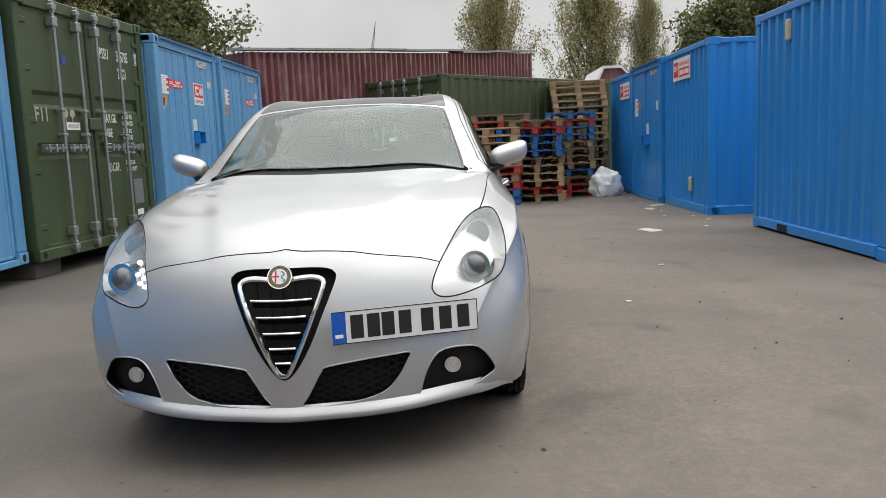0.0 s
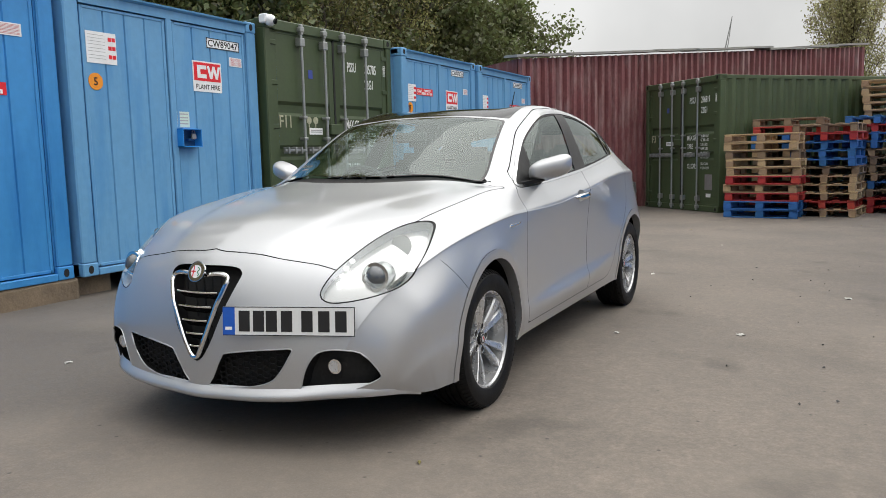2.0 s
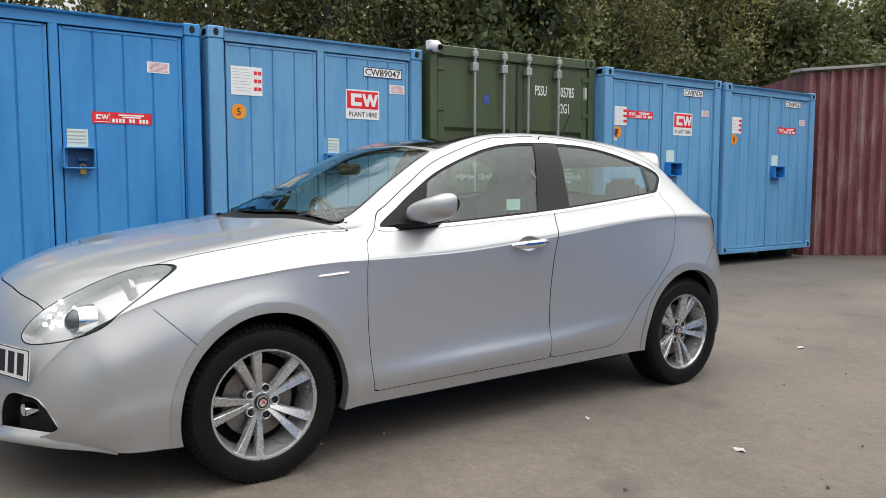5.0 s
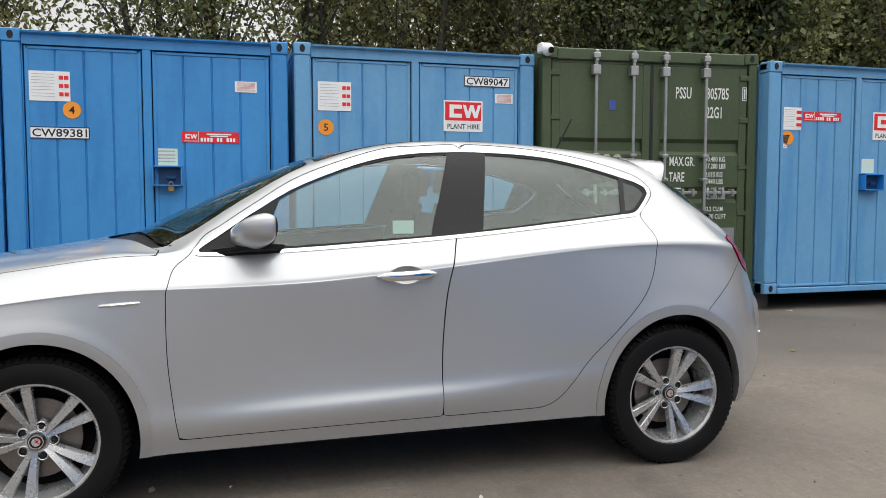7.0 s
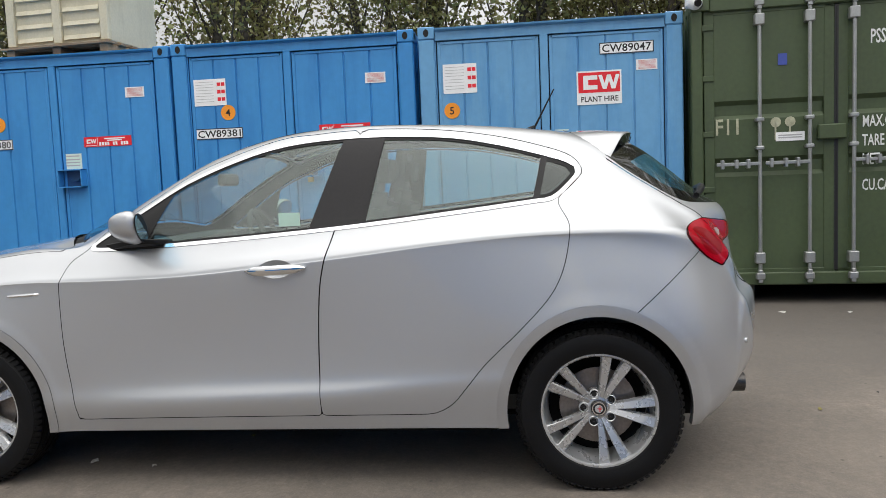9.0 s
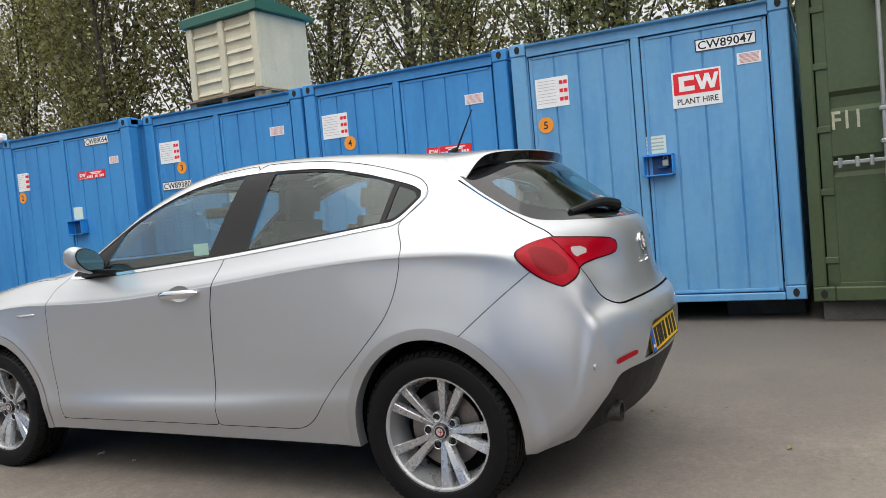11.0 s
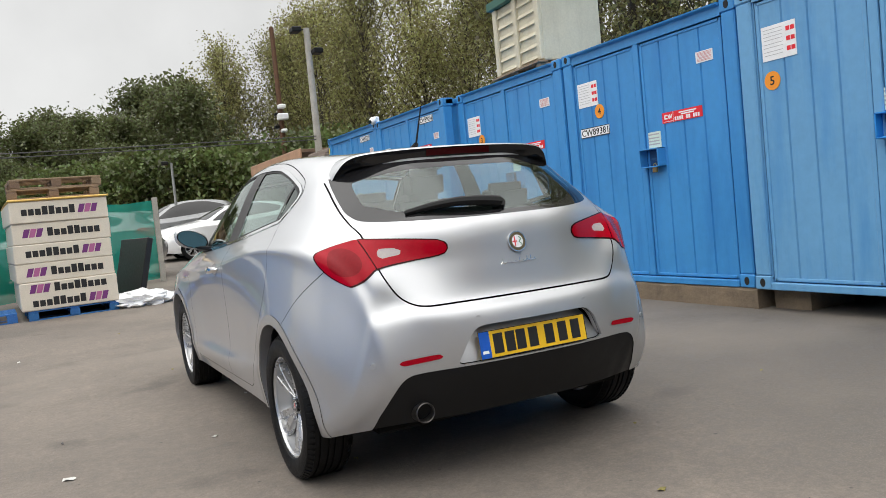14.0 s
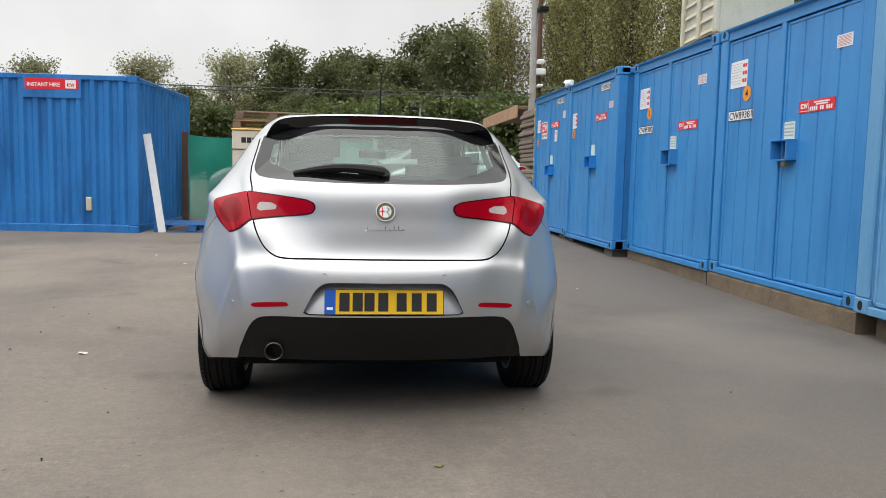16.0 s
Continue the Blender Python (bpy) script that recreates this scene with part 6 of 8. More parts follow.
bm = lathe([(-.01, .150), (-.002, .150), (-.002, .06), (.012, .058), (.012, .001)], 40)
DISC_ME = mesh_of("brake_disc", bm, DISC, 30)
bm = lathe([(.010, .0215), (.0440, .0205), (.0455, .0180), (.0440, .0158)], 18)
COLLAR_ME = mesh_of("bolt_collar", bm, SATIN, 30)
bm = lathe([(.0440, .0158), (.034, .0150), (.034, .010), (.042, .0095), (.042, .001)], 14)
BOLT_ME = mesh_of("wheel_bolt", bm, DARK, 30)
bm = lathe([(-.05, .205), (-.045, .001)], 30)
BACK_ME = mesh_of("wheel_back", bm, UNDER, 30)
SPOKES = [spoke(-9, -11.6), spoke(9, 11.6)]
for y in (0.0, WHEELBASE):
    for s in BOTH:
        turn = Matrix.Translation((s * 0.772, y, HUB_Z)) @ Matrix.Rotation(0 if s > 0 else math.pi, 4, "Z") @ Matrix.Rotation(radians(-2 if y else 37), 4, "X")
        wheel = part_at("wheel", RIM_ME, car, turn, "five double-spoke alloy wheel")
        part_at("tyre", TYRE_ME, wheel, Matrix(), "black worn tyre")
        tagged(part_at("tread_block", TREAD_ME, wheel, Matrix()), kind="stuff")
        part_at("hub", HUB_ME, wheel, Matrix())
        part_at("centre_cap", CAP_ME, wheel, Matrix())
        part_at("brake_disc", DISC_ME, wheel, Matrix())
        part_at("wheel_back", BACK_ME, wheel, Matrix())
        for k in range(5):
            r = Matrix.Rotation(2 * math.pi * k / 5, 4, "X")
            for me in SPOKES:
                part_at("spoke", me, wheel, r)
            seat_ = r @ Matrix.Rotation(radians(36), 4, "X") @ Matrix.Translation((0, 0.056, 0))
            part_at("bolt_collar", COLLAR_ME, wheel, seat_)
            part_at("wheel_bolt", BOLT_ME, wheel, seat_)
        cap_badge(wheel)
for y in (0.01, WHEELBASE):
    for s in BOTH:
        bm = bmesh.new()
        prev = None
        for k in range(25):
            t = -0.02 + (math.pi + 0.04) * k / 24
            p = (y + 0.372 * math.cos(t), 0.312 + 0.392 * math.sin(t))
            pair = bm.verts.new((s * 0.50, *p)), bm.verts.new((s * 0.832, *p))
            if prev:
                bm.faces.new((prev[0], prev[1], pair[1], pair[0]))
            prev = pair
        part("wheel_liner", bm, UNDER, car)
for name_, *size_ in (("nose_tray", -0.50, 0.50, -0.82, -0.40, 0.235, 0.27), ("sill_tray", -0.74, 0.74, 0.40, 2.24, 0.20, 0.26), ("floor_pan", -0.62, 0.62, -0.42, 3.08, 0.23, 0.32),
                      ("engine_bay", -0.50, 0.50, -0.45, 0.45, 0.26, 0.78), ("boot_well", -0.50, 0.50, 2.20, 3.0, 0.26, 0.75)):
    bm = bmesh.new()
    box(bm, *size_, 0.01)
    part(name_, bm, UNDER, car, smooth=0)

# ---- mirrors, handles, small trim ----
for s in BOTH:
    bm = bmesh.new()
    bmesh.ops.create_uvsphere(bm, u_segments=24, v_segments=14, radius=1.0)
    for v_ in bm.verts:
        p = v_.co.copy()
        q = Vector((math.copysign(abs(p.x) ** 0.6, p.x), math.copysign(abs(p.y) ** 0.85, p.y), math.copysign(abs(p.z) ** 0.62, p.z)))
        q = Vector((q.x * 0.106, q.y * (0.088 if q.y < 0 else 0.054), q.z * (0.060 - 0.016 * max(0.0, -q.y))))
        q.z += q.x * 0.10 + 0.018 * (q.x / 0.112)
        q.y += 0.035 * (q.x / 0.112)
        q.y = min(q.y, 0.044 + 0.25 * q.x)
        v_.co = Vector((s * (0.885 + q.x), 0.80 + q.y, 1.080 + q.z))
    if s < 0:
        bmesh.ops.reverse_faces(bm, faces=bm.faces[:])
    mirror = part("door_mirror", bm, PAINT, car, "silver door mirror")
    bm = bmesh.new()
    pts = [(0.100 * math.cos(t), 0.056 * math.sin(t)) for t in (2 * math.pi * k / 28 for k in range(28))]
    for grow, out, mat_, name_ in ((1.0, 0.0010, TRIM, "mirror_rim"), (0.93, 0.0024, MIRROR, "mirror_glass")):
        bm = bmesh.new()
        bm.faces.new([bm.verts.new((s * (0.885 + a * grow), 0.844 + 0.25 * a * grow + out, 1.080 + b * grow + 0.026 * a / 0.1)) for a, b in (pts if s < 0 else pts[::-1])])
        part(name_, bm, mat_, mirror)
    bm = bmesh.new()
    A = [(0.775, .62, .985), (0.775, .92, .998), (0.775, .92, 1.025), (0.775, .62, 1.012)]
    B = [(0.86, .76, 1.012), (0.86, .86, 1.015), (0.86, .86, 1.035), (0.86, .76, 1.032)]
    va, vb = [bm.verts.new((s * x, y, z)) for x, y, z in A], [bm.verts.new((s * x, y, z)) for x, y, z in B]
    for k in range(4):
        bm.faces.new((va[k], va[(k + 1) % 4], vb[(k + 1) % 4], vb[k]))
    bm.faces.new(vb)
    bmesh.ops.recalc_face_normals(bm, faces=bm.faces[:])
    bmesh.ops.bevel(bm, geom=bm.edges[:], offset=0.004, segments=1, affect="EDGES")
    part("mirror_foot", bm, TRIM, mirror, "black mirror foot")
    # door handle over a scooped grip
    bm = bmesh.new()
    prev = None
    for k in range(13):
        t = k / 12
        y, w = 1.262 + 0.248 * t, 0.0155 * (1 - abs(2 * t - 1) ** 5) + 0.004
        lift = 0.030 * (1 - abs(2 * t - 1) ** 3) + 0.004
        c = Vector((0.875 + lift, y, 0.894 + 0.009 * t))
        ring = [bm.verts.new((s * (c.x + 0.010 * math.cos(a)), c.y, c.z + w * math.sin(a))) for a in (2 * math.pi * i / 10 for i in range(10))]
        if prev:
            for i in range(10):
                bm.faces.new((prev[i], prev[(i + 1) % 10], ring[(i + 1) % 10], ring[i]))
        else:
            bm.faces.new(ring)
        prev = ring
    bm.faces.new(prev[::-1])
    bmesh.ops.recalc_face_normals(bm, faces=bm.faces[:])
    part("door_handle", bm, CHROME, car, "chrome door handle")
    grip = outline([(1.31, .900), (1.335, .925), (1.385, .936), (1.435, .927), (1.46, .902), (1.435, .874), (1.385, .862), (1.335, .873)])
    scoop, _ = skin.cut(front_door, side(grip))
    child("handle_scoop", skin.mesh("handle_scoop", scoop, PAINT, (s,), lift=0.0008, bowl=(0.896, 26)), car)
    bm = bmesh.new()
    tube(bm, [(s * (0.876 - 0.02 * abs(2 * k / 8 - 1) ** 6), 0.212 + 0.178 * k / 8, 0.814 + 0.010 * k / 8) for k in range(9)], 0.007, 8)
    part("wing_strip", bm, CHROME, car, "chrome strip on the front wing")

# wipers, aerial, exhaust, cowl
for a_, b_ in (((0.676, 0.473, 1.018), (0.12, 0.285, 1.036)), ((0.05, 0.275, 1.042), (-0.55, 0.37, 1.005))):
    bm = bmesh.new()
    tube(bm, [Vector(a_).lerp(Vector(b_), k / 10) for k in range(11)], 0.0055, 6)
    part("wiper", bm, TRIM, car, "black windscreen wiper")
bm = bmesh.new()
rod(bm, (0.0, 3.15, 1.105), (0.0, 3.188, 1.13), 0.026, 0.020, 12)
tube(bm, [(0.41 * t, 3.175 - 0.070 * t * t - 0.012 * t, 1.130 - 0.012 * t + 0.022 * math.sin(math.pi * t)) for t in (k / 10 for k in range(11))], lambda i: 0.026 - 0.0014 * i, 8)
part("rear_wiper", bm, TRIM, tailgate, "black rear wiper")
bm = bmesh.new()
rod(bm, (0, 2.38, 1.440), (0, 2.42, 1.462), 0.020, 0.012, 10)
rod(bm, (0, 2.415, 1.455), (0, 2.515, 1.640), 0.0055, 0.003, 8)
part("aerial", bm, TRIM, car, "short black roof aerial")
bm = lathe([(.0, .041), (.11, .041), (.112, .038), (.11, .0355), (.0, .0355)], 28)
bmesh.ops.transform(bm, matrix=Matrix.Translation((0.483, 3.150, 0.330)) @ Matrix.Rotation(math.pi / 2, 4, "Z"), verts=bm.verts)
pipe = part("exhaust_tip", bm, material("sooty_steel", (0.10, 0.095, 0.09), 0.35, 0.8, spread=0.3, scale=12), car, "dark steel exhaust tip")
bm = bmesh.new()
rod(bm, (0.483, 2.9, 0.330), (0.483, 3.165, 0.330), 0.034, seg=14)
part("exhaust_pipe", bm, UNDER, pipe)

# ---- cabin ----
def cushion(parent, name, m, sx, sy, sz, mat=SEAT):
    bm_ = bmesh.new()
    bmesh.ops.create_cube(bm_, size=1.0)
    bmesh.ops.transform(bm_, matrix=Matrix.Diagonal((sx, sy, sz, 1)), verts=bm_.verts)
    bmesh.ops.bevel(bm_, geom=bm_.edges[:], offset=min(sx, sy, sz) * 0.38, segments=4, affect="EDGES")
    me = mesh_of(name, bm_, mat, 60)
    return part_at(name, me, parent, m)


for x in (0.36, -0.36):
    seat = cushion(car, "front_seat", pose(x, 1.35, 0.55), 0.50, 0.52, 0.20)
    cushion(seat, "backrest", pose(0, 0.28, 0.33, -14), 0.46, 0.16, 0.62)
    cushion(seat, "headrest", pose(0, 0.37, 0.73, -8), 0.27, 0.11, 0.19)
bench = cushion(car, "rear_bench", pose(0, 2.25, 0.55), 1.20, 0.50, 0.18)
cushion(bench, "backrest", pose(0, 0.27, 0.30, -18), 1.20, 0.16, 0.56)
for x in (0.38, -0.38):
    cushion(bench, "headrest", pose(x, 0.36, 0.60, -10), 0.26, 0.10, 0.15)
cushion(car, "dashboard", pose(0, 0.62, 0.86), 1.36, 0.42, 0.26, CABIN)
bm = bmesh.new()
tube(bm, [(0.185 * math.cos(t), 0, 0.185 * math.sin(t)) for t in (2 * math.pi * k / 28 for k in range(28))], 0.015, 8, True)
for t in (0, 2.6, -2.6):
    rod(bm, (0, 0, 0), (0.18 * math.sin(t), 0, 0.18 * math.cos(t)), 0.016, seg=6)
wheel_ob = part_at("steering_wheel", mesh_of("steering_wheel", bm, CABIN), car, pose(-0.36, 0.92, 0.93, 22))
bm = bmesh.new()
box(bm, -0.70, 0.70, 0.45, 2.75, 0.28, 0.34)
box(bm, -0.66, 0.66, 2.55, 3.15, 0.62, 0.70)
part("cabin_floor", bm, CABIN, car, smooth=0)
bm = bmesh.new()
box(bm, -0.10, 0.10, -0.02, 0.02, -0.03, 0.03, 0.012)
part_at("inner_mirror", mesh_of("inner_mirror", bm, CABIN), car, pose(0, 0.86, 1.27))
bm = bmesh.new()
box(bm, 0.725, 0.728, 1.36, 1.45, 1.06, 1.115)
part("tax_disc", bm, PAPER_GREEN, car, "small pale label inside the window", smooth=0)


# ---- supports under the row ----
def rough_beam(name, x0, x1, y0, y1, z0, z1, mat, label, category="beam", seed=1):
    bm_ = bmesh.new()
    n = max(2, int((y1 - y0) / 0.12))
    rnd = random.Random(seed)
    prev = None
    for i in range(n + 1):
        y = y0 + (y1 - y0) * i / n
        j = [rnd.uniform(-0.008, 0.008) for _ in range(6)]
        ring = [bm_.verts.new(p) for p in ((x0, y, z0), (x1 + j[0], y, z0), (x1 + j[1] + 0.004, y, z1 - 0.02 + j[2]), (x1 - 0.02 + j[3], y, z1 + j[4] * 0.5), (x0, y, z1 + j[5] * 0.4))]
        if prev:
            for k in range(5):
                bm_.faces.new((prev[k], prev[(k + 1) % 5], ring[(k + 1) % 5], ring[k]))
        else:
            bm_.faces.new(ring)
        prev = ring
    bm_.faces.new(prev[::-1])
    bmesh.ops.recalc_face_normals(bm_, faces=bm_.faces[:])
    return solo(name, bm_, mat, label, category, "timber sleepers under the containers", smooth=25)


rough_beam("timber_sleeper", -3.95, -3.66, -3.62, -1.22, 0.02, 0.168, SLEEPER, "rough brown timber sleeper under a blue store", seed=2)
rough_beam("timber_sleeper", -3.95, -3.64, -1.16, 1.32, 0.0, 0.178, SLEEPER, "rough brown timber sleeper under a blue store", seed=3)
rough_beam("timber_sleeper", -4.3, -3.75, 1.40, 1.75, 0.0, 0.178, SLEEPER, "short timber block under a faded blue store", seed=4)
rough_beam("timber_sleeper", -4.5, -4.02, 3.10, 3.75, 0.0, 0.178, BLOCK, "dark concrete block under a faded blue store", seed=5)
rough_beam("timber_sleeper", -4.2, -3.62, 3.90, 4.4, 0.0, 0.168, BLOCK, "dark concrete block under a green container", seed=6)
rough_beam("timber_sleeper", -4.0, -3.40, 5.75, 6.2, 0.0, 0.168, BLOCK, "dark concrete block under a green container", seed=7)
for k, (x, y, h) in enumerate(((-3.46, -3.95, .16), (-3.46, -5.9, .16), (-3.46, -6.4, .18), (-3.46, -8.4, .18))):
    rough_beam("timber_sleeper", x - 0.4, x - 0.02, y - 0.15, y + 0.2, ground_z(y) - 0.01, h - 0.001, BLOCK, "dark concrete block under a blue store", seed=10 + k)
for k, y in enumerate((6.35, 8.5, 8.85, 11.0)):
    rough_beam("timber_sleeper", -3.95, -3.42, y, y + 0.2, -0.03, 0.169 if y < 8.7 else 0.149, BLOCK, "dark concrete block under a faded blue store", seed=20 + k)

# ---- cream cabinet on a store's roof ----
cream = thing("roof_cabinet", pose(-4.10, -3.16, 2.672, 0, 0, -5), "cream steel cabinet with a green lid, on a store's roof", "cabinet")
bm = bmesh.new()
box(bm, -0.86, 0, 0, 1.22, 0.15, 1.07, 0.015)
part("body", bm, CREAM, cream)
for k in range(3):
    bm = bmesh.new()
    y = 0.0 + k * 0.56
    box(bm, -0.01, 0.045, y, y + 0.10, 0.16, 1.06, 0.012)
    part("batten", bm, CREAM, cream)
for k in range(2):
    for j in range(6):
        bm = bmesh.new()
        y, z = 0.115 + k * 0.56, 0.20 + j * 0.145
        prism(bm, [(-0.005, z), (0.030, z), (0.012, z + 0.045), (-0.005, z + 0.05)], y, y + 0.43, "y")
        part("louvre", bm, CREAM, cream)
bm = bmesh.new()
prism(bm, [(0.09, 1.07), (0.09, 1.17), (-0.05, 1.24), (-0.93, 1.11), (-0.93, 1.07)], -0.05, 1.29, "y")
part("lid", bm, ROOF_GREEN, cream, "green sloping lid")
for y in (0.0, 0.56, 1.12):
    bm = bmesh.new()
    box(bm, -0.86, 0.07, y, y + 0.10, 0.02, 0.125, 0.006)
    part("bearer", bm, WOOD_DARK, cream, "timber bearer")
for k in range(5):
    for z in (0.0, 0.125):
        bm = bmesh.new()
        box(bm, -0.86 + 0.21 * k, -0.73 + 0.21 * k, -0.04, 1.26, z, z + 0.02)
        part("deck_board", bm, WOOD_DARK, cream)


def camera_box(m, label):
    c = thing("security_camera", m, label, "camera")
    bm_ = bmesh.new()
    box(bm_, -0.05, 0.05, -0.05, 0.05, 0.0, 0.10, 0.012)
    part("bracket", bm_, WHITE, c)
    bm_ = bmesh.new()
    bmesh.ops.create_uvsphere(bm_, u_segments=16, v_segments=10, radius=0.065)
    bmesh.ops.transform(bm_, matrix=Matrix.Translation((0.06, 0.02, 0.03)), verts=bm_.verts)
    part("housing", bm_, WHITE, c)
    bm_ = bmesh.new()
    rod(bm_, (0.10, 0.03, 0.02), (0.128, 0.035, 0.012), 0.032, seg=14)
    part("lens", bm_, GLOSS_BLACK, c)


camera_box(pose(-3.50, 3.84, 2.68, 0, 0, 0), "white dome security camera on the green container's corner")
camera_box(pose(-3.44, -6.10, 2.66, 0, 0, 0), "white security camera between two blue stores")


# ---- the red shed at the end of the yard ----
shed = thing("red_shed", pose(-3.50, 11.50, -0.06, 0, 0, math.degrees(math.atan2(.813, .582)) - 90), "long corrugated shed with weathered red paint", "shed")
bm = bmesh.new()
prev = None
L = 10.7
for s, o in wave(L, 0.18, 0.075):
    zt = 3.10 + 0.063 * s
    pair = bm.verts.new((o, s, 0.0)), bm.verts.new((o, s, zt))
    if prev:
        bm.faces.new((prev[0], pair[0], pair[1], prev[1]))
    prev = pair
part("corrugated_wall", bm, RED_WALL, shed, smooth=20)
bm = bmesh.new()
vs = [bm.verts.new(p) for p in ((-0.02, 0, 0), (-0.02, L, 0), (-0.02, L, 3.1 + 0.063 * L), (-0.02, 0, 3.1), (-5, 0, 0), (-5, L, 0), (-5, L, 3.1 + 0.063 * L), (-5, 0, 3.1))]
for f in ((3, 2, 6, 7), (1, 5, 6, 2), (0, 3, 7, 4), (4, 7, 6, 5)):
    bm.faces.new([vs[i] for i in f])
part("roof", bm, RED_WALL, shed, smooth=0)
rnd = random.Random(5)
for k in range(9):
    bm = bmesh.new()
    y0, y1 = L * k / 9 - 0.1, L * (k + 1) / 9
    dz = rnd.uniform(-0.02, 0.03)
    for f, (x0, x1, h0, h1) in enumerate(((-0.35, 0.13, 0.0, 0.045),)):
        a = [bm.verts.new((x, y, 3.10 + 0.063 * y + h + dz + (0.02 if x > 0 else 0.05))) for x in (x0, x1) for y in (y0, y1) for h in (h0, h1)]
        for q in ((0, 1, 3, 2), (4, 6, 7, 5), (0, 4, 5, 1), (2, 3, 7, 6), (0, 2, 6, 4), (1, 5, 7, 3)):
            bm.faces.new([a[i] for i in q])
    part("roof_edge", bm, CONCRETE, shed, "grey roof edge sheet", smooth=0)


# ---- pallets ----
def pallet(mat, name, label):
    """A four-way pallet: deck boards, cross boards, nine blocks, three runners."""
    p = thing("pallet", pose(0, 0, 0), label, "pallet", "stacked pallets")
    def piece(nm, sx, sy, sz):
        bm_ = bmesh.new()
        box(bm_, -sx / 2, sx / 2, -sy / 2, sy / 2, -sz / 2, sz / 2, 0.003)
        return mesh_of(nm, bm_, mat, 0)
    deck, cross, block, runner = piece("deck_board", 1.2, 0.12, 0.02), piece("cross_board", 0.12, 1.0, 0.02), piece("block", 0.13, 0.11, 0.08), piece("runner", 1.2, 0.10, 0.02)
    for y in (-.44, -.22, 0, .22, .44):
        part_at("deck_board", deck, p, pose(0, y, 0.134))
    for x in (-.535, 0, .535):
        part_at("cross_board", cross, p, pose(x, 0, 0.113))
        for y in (-.445, 0, .445):
            part_at("block", block, p, pose(x, y, 0.062))
    for y in (-.445, 0, .445):
        part_at("runner", runner, p, pose(0, y, 0.011))
    return p


STOCK = {"w": pallet(WOOD, "w", "bare pine pallet in a stack"), "d": pallet(WOOD_DARK, "d", "grey weathered pallet in a stack"),
         "r": pallet(WOOD_RED, "r", "red painted pallet in a stack"), "b": pallet(WOOD_BLUE, "b", "blue painted pallet in a stack")}
USED = set()


def put_pallet(kind, m):
    ob = STOCK[kind]
    if kind in USED:
        copy_thing(ob, m)
    else:
        USED.add(kind)
        ob.matrix_world = m


def pallet_stack(x, y, turn, layers, seed, base=None):
    rnd_ = random.Random(seed)
    z = ground_z(y) if base is None else base
    for kind in layers:
        put_pallet(kind, pose(x + rnd_.uniform(-.03, .03), y + rnd_.uniform(-.03, .03), z, 0, 0, turn + rnd_.uniform(-2, 2)))
        z += 0.1445


pallet_stack(1.13, 11.62, -8, "bbrwrwwdww", 1)
pallet_stack(2.10, 12.15, 82, "wrwwwdbbbrd", 2)
pallet_stack(1.42, 12.95, -6, "wrwdwwdwbbrd", 6)
pallet_stack(2.86, 13.15, 82, "rrdbwddwbbrb", 3)
pallet_stack(3.24, 14.45, -4, "bdwddwdwwwdwdwwww", 4)


def crumpled(name, m, sx, sy, sz, seed, mat, label, category, sub=4, power=0.22):
    bm_ = bmesh.new()
    bmesh.ops.create_icosphere(bm_, subdivisions=sub, radius=1.0)
    for v in bm_.verts:
        p = v.co * 2.2 + Vector((seed, seed * 2, 0))
        k = 1 + power * noise.noise(p) + power * 0.6 * noise.noise(p * 2.7) + power * 0.35 * abs(noise.noise(p * 6.1))
        q = v.co * k
        v.co = Vector((q.x * sx, q.y * sy, max(q.z, -0.55) * sz + 0.55 * sz))
    return solo(name, bm_, mat, label, category, m=m, smooth=50)


FILM = material("clear_plastic_film", (0.86, 0.87, 0.88), 0.35, spread=0.15, scale=5, bump=0.6, bump_scale=14, coat=0.4)
FILM_GREY = material("grey_plastic_film", (0.13, 0.135, 0.14), 0.3, spread=0.2, scale=5, bump=0.6, bump_scale=14, coat=0.3)
crumpled("plastic_film", pose(3.50, 12.55, -0.04), 0.33, 0.27, 0.36, 3, FILM, "heap of crumpled clear plastic wrap on the ground", "plastic wrap", power=0.24)
crumpled("plastic_sheet", pose(-1.78, 13.60, -0.05, 0, 0, 30), 0.13, 0.17, 0.42, 8, FILM_GREY, "grey plastic sheet bunched beside the green container", "plastic sheet", power=0.35)


# ---- the far corner: insulation boards, net fence, plank ----
BOARD = material("white_board_wrap", (0.67, 0.61, 0.51), 0.5, spread=0.08, scale=4, dirt=0.2, dirt_colour=(0.45, 0.42, 0.36), bump=0.1, bump_scale=8)
PURPLE = material("purple_print", (0.16, 0.03, 0.17), 0.5)
PINK = material("pink_print", (0.42, 0.12, 0.28), 0.5)
YELLOW_SHEET = material("yellow_sheet", (0.70, 0.46, 0.12), 0.6)
gz = ground_z(-6.4)
put_pallet("b", pose(1.45, -6.95, gz, 0, 0, 4))
put_pallet("d", pose(1.45, -7.95, gz, 0, 0, 4))
z = gz + 0.145
rnd = random.Random(9)
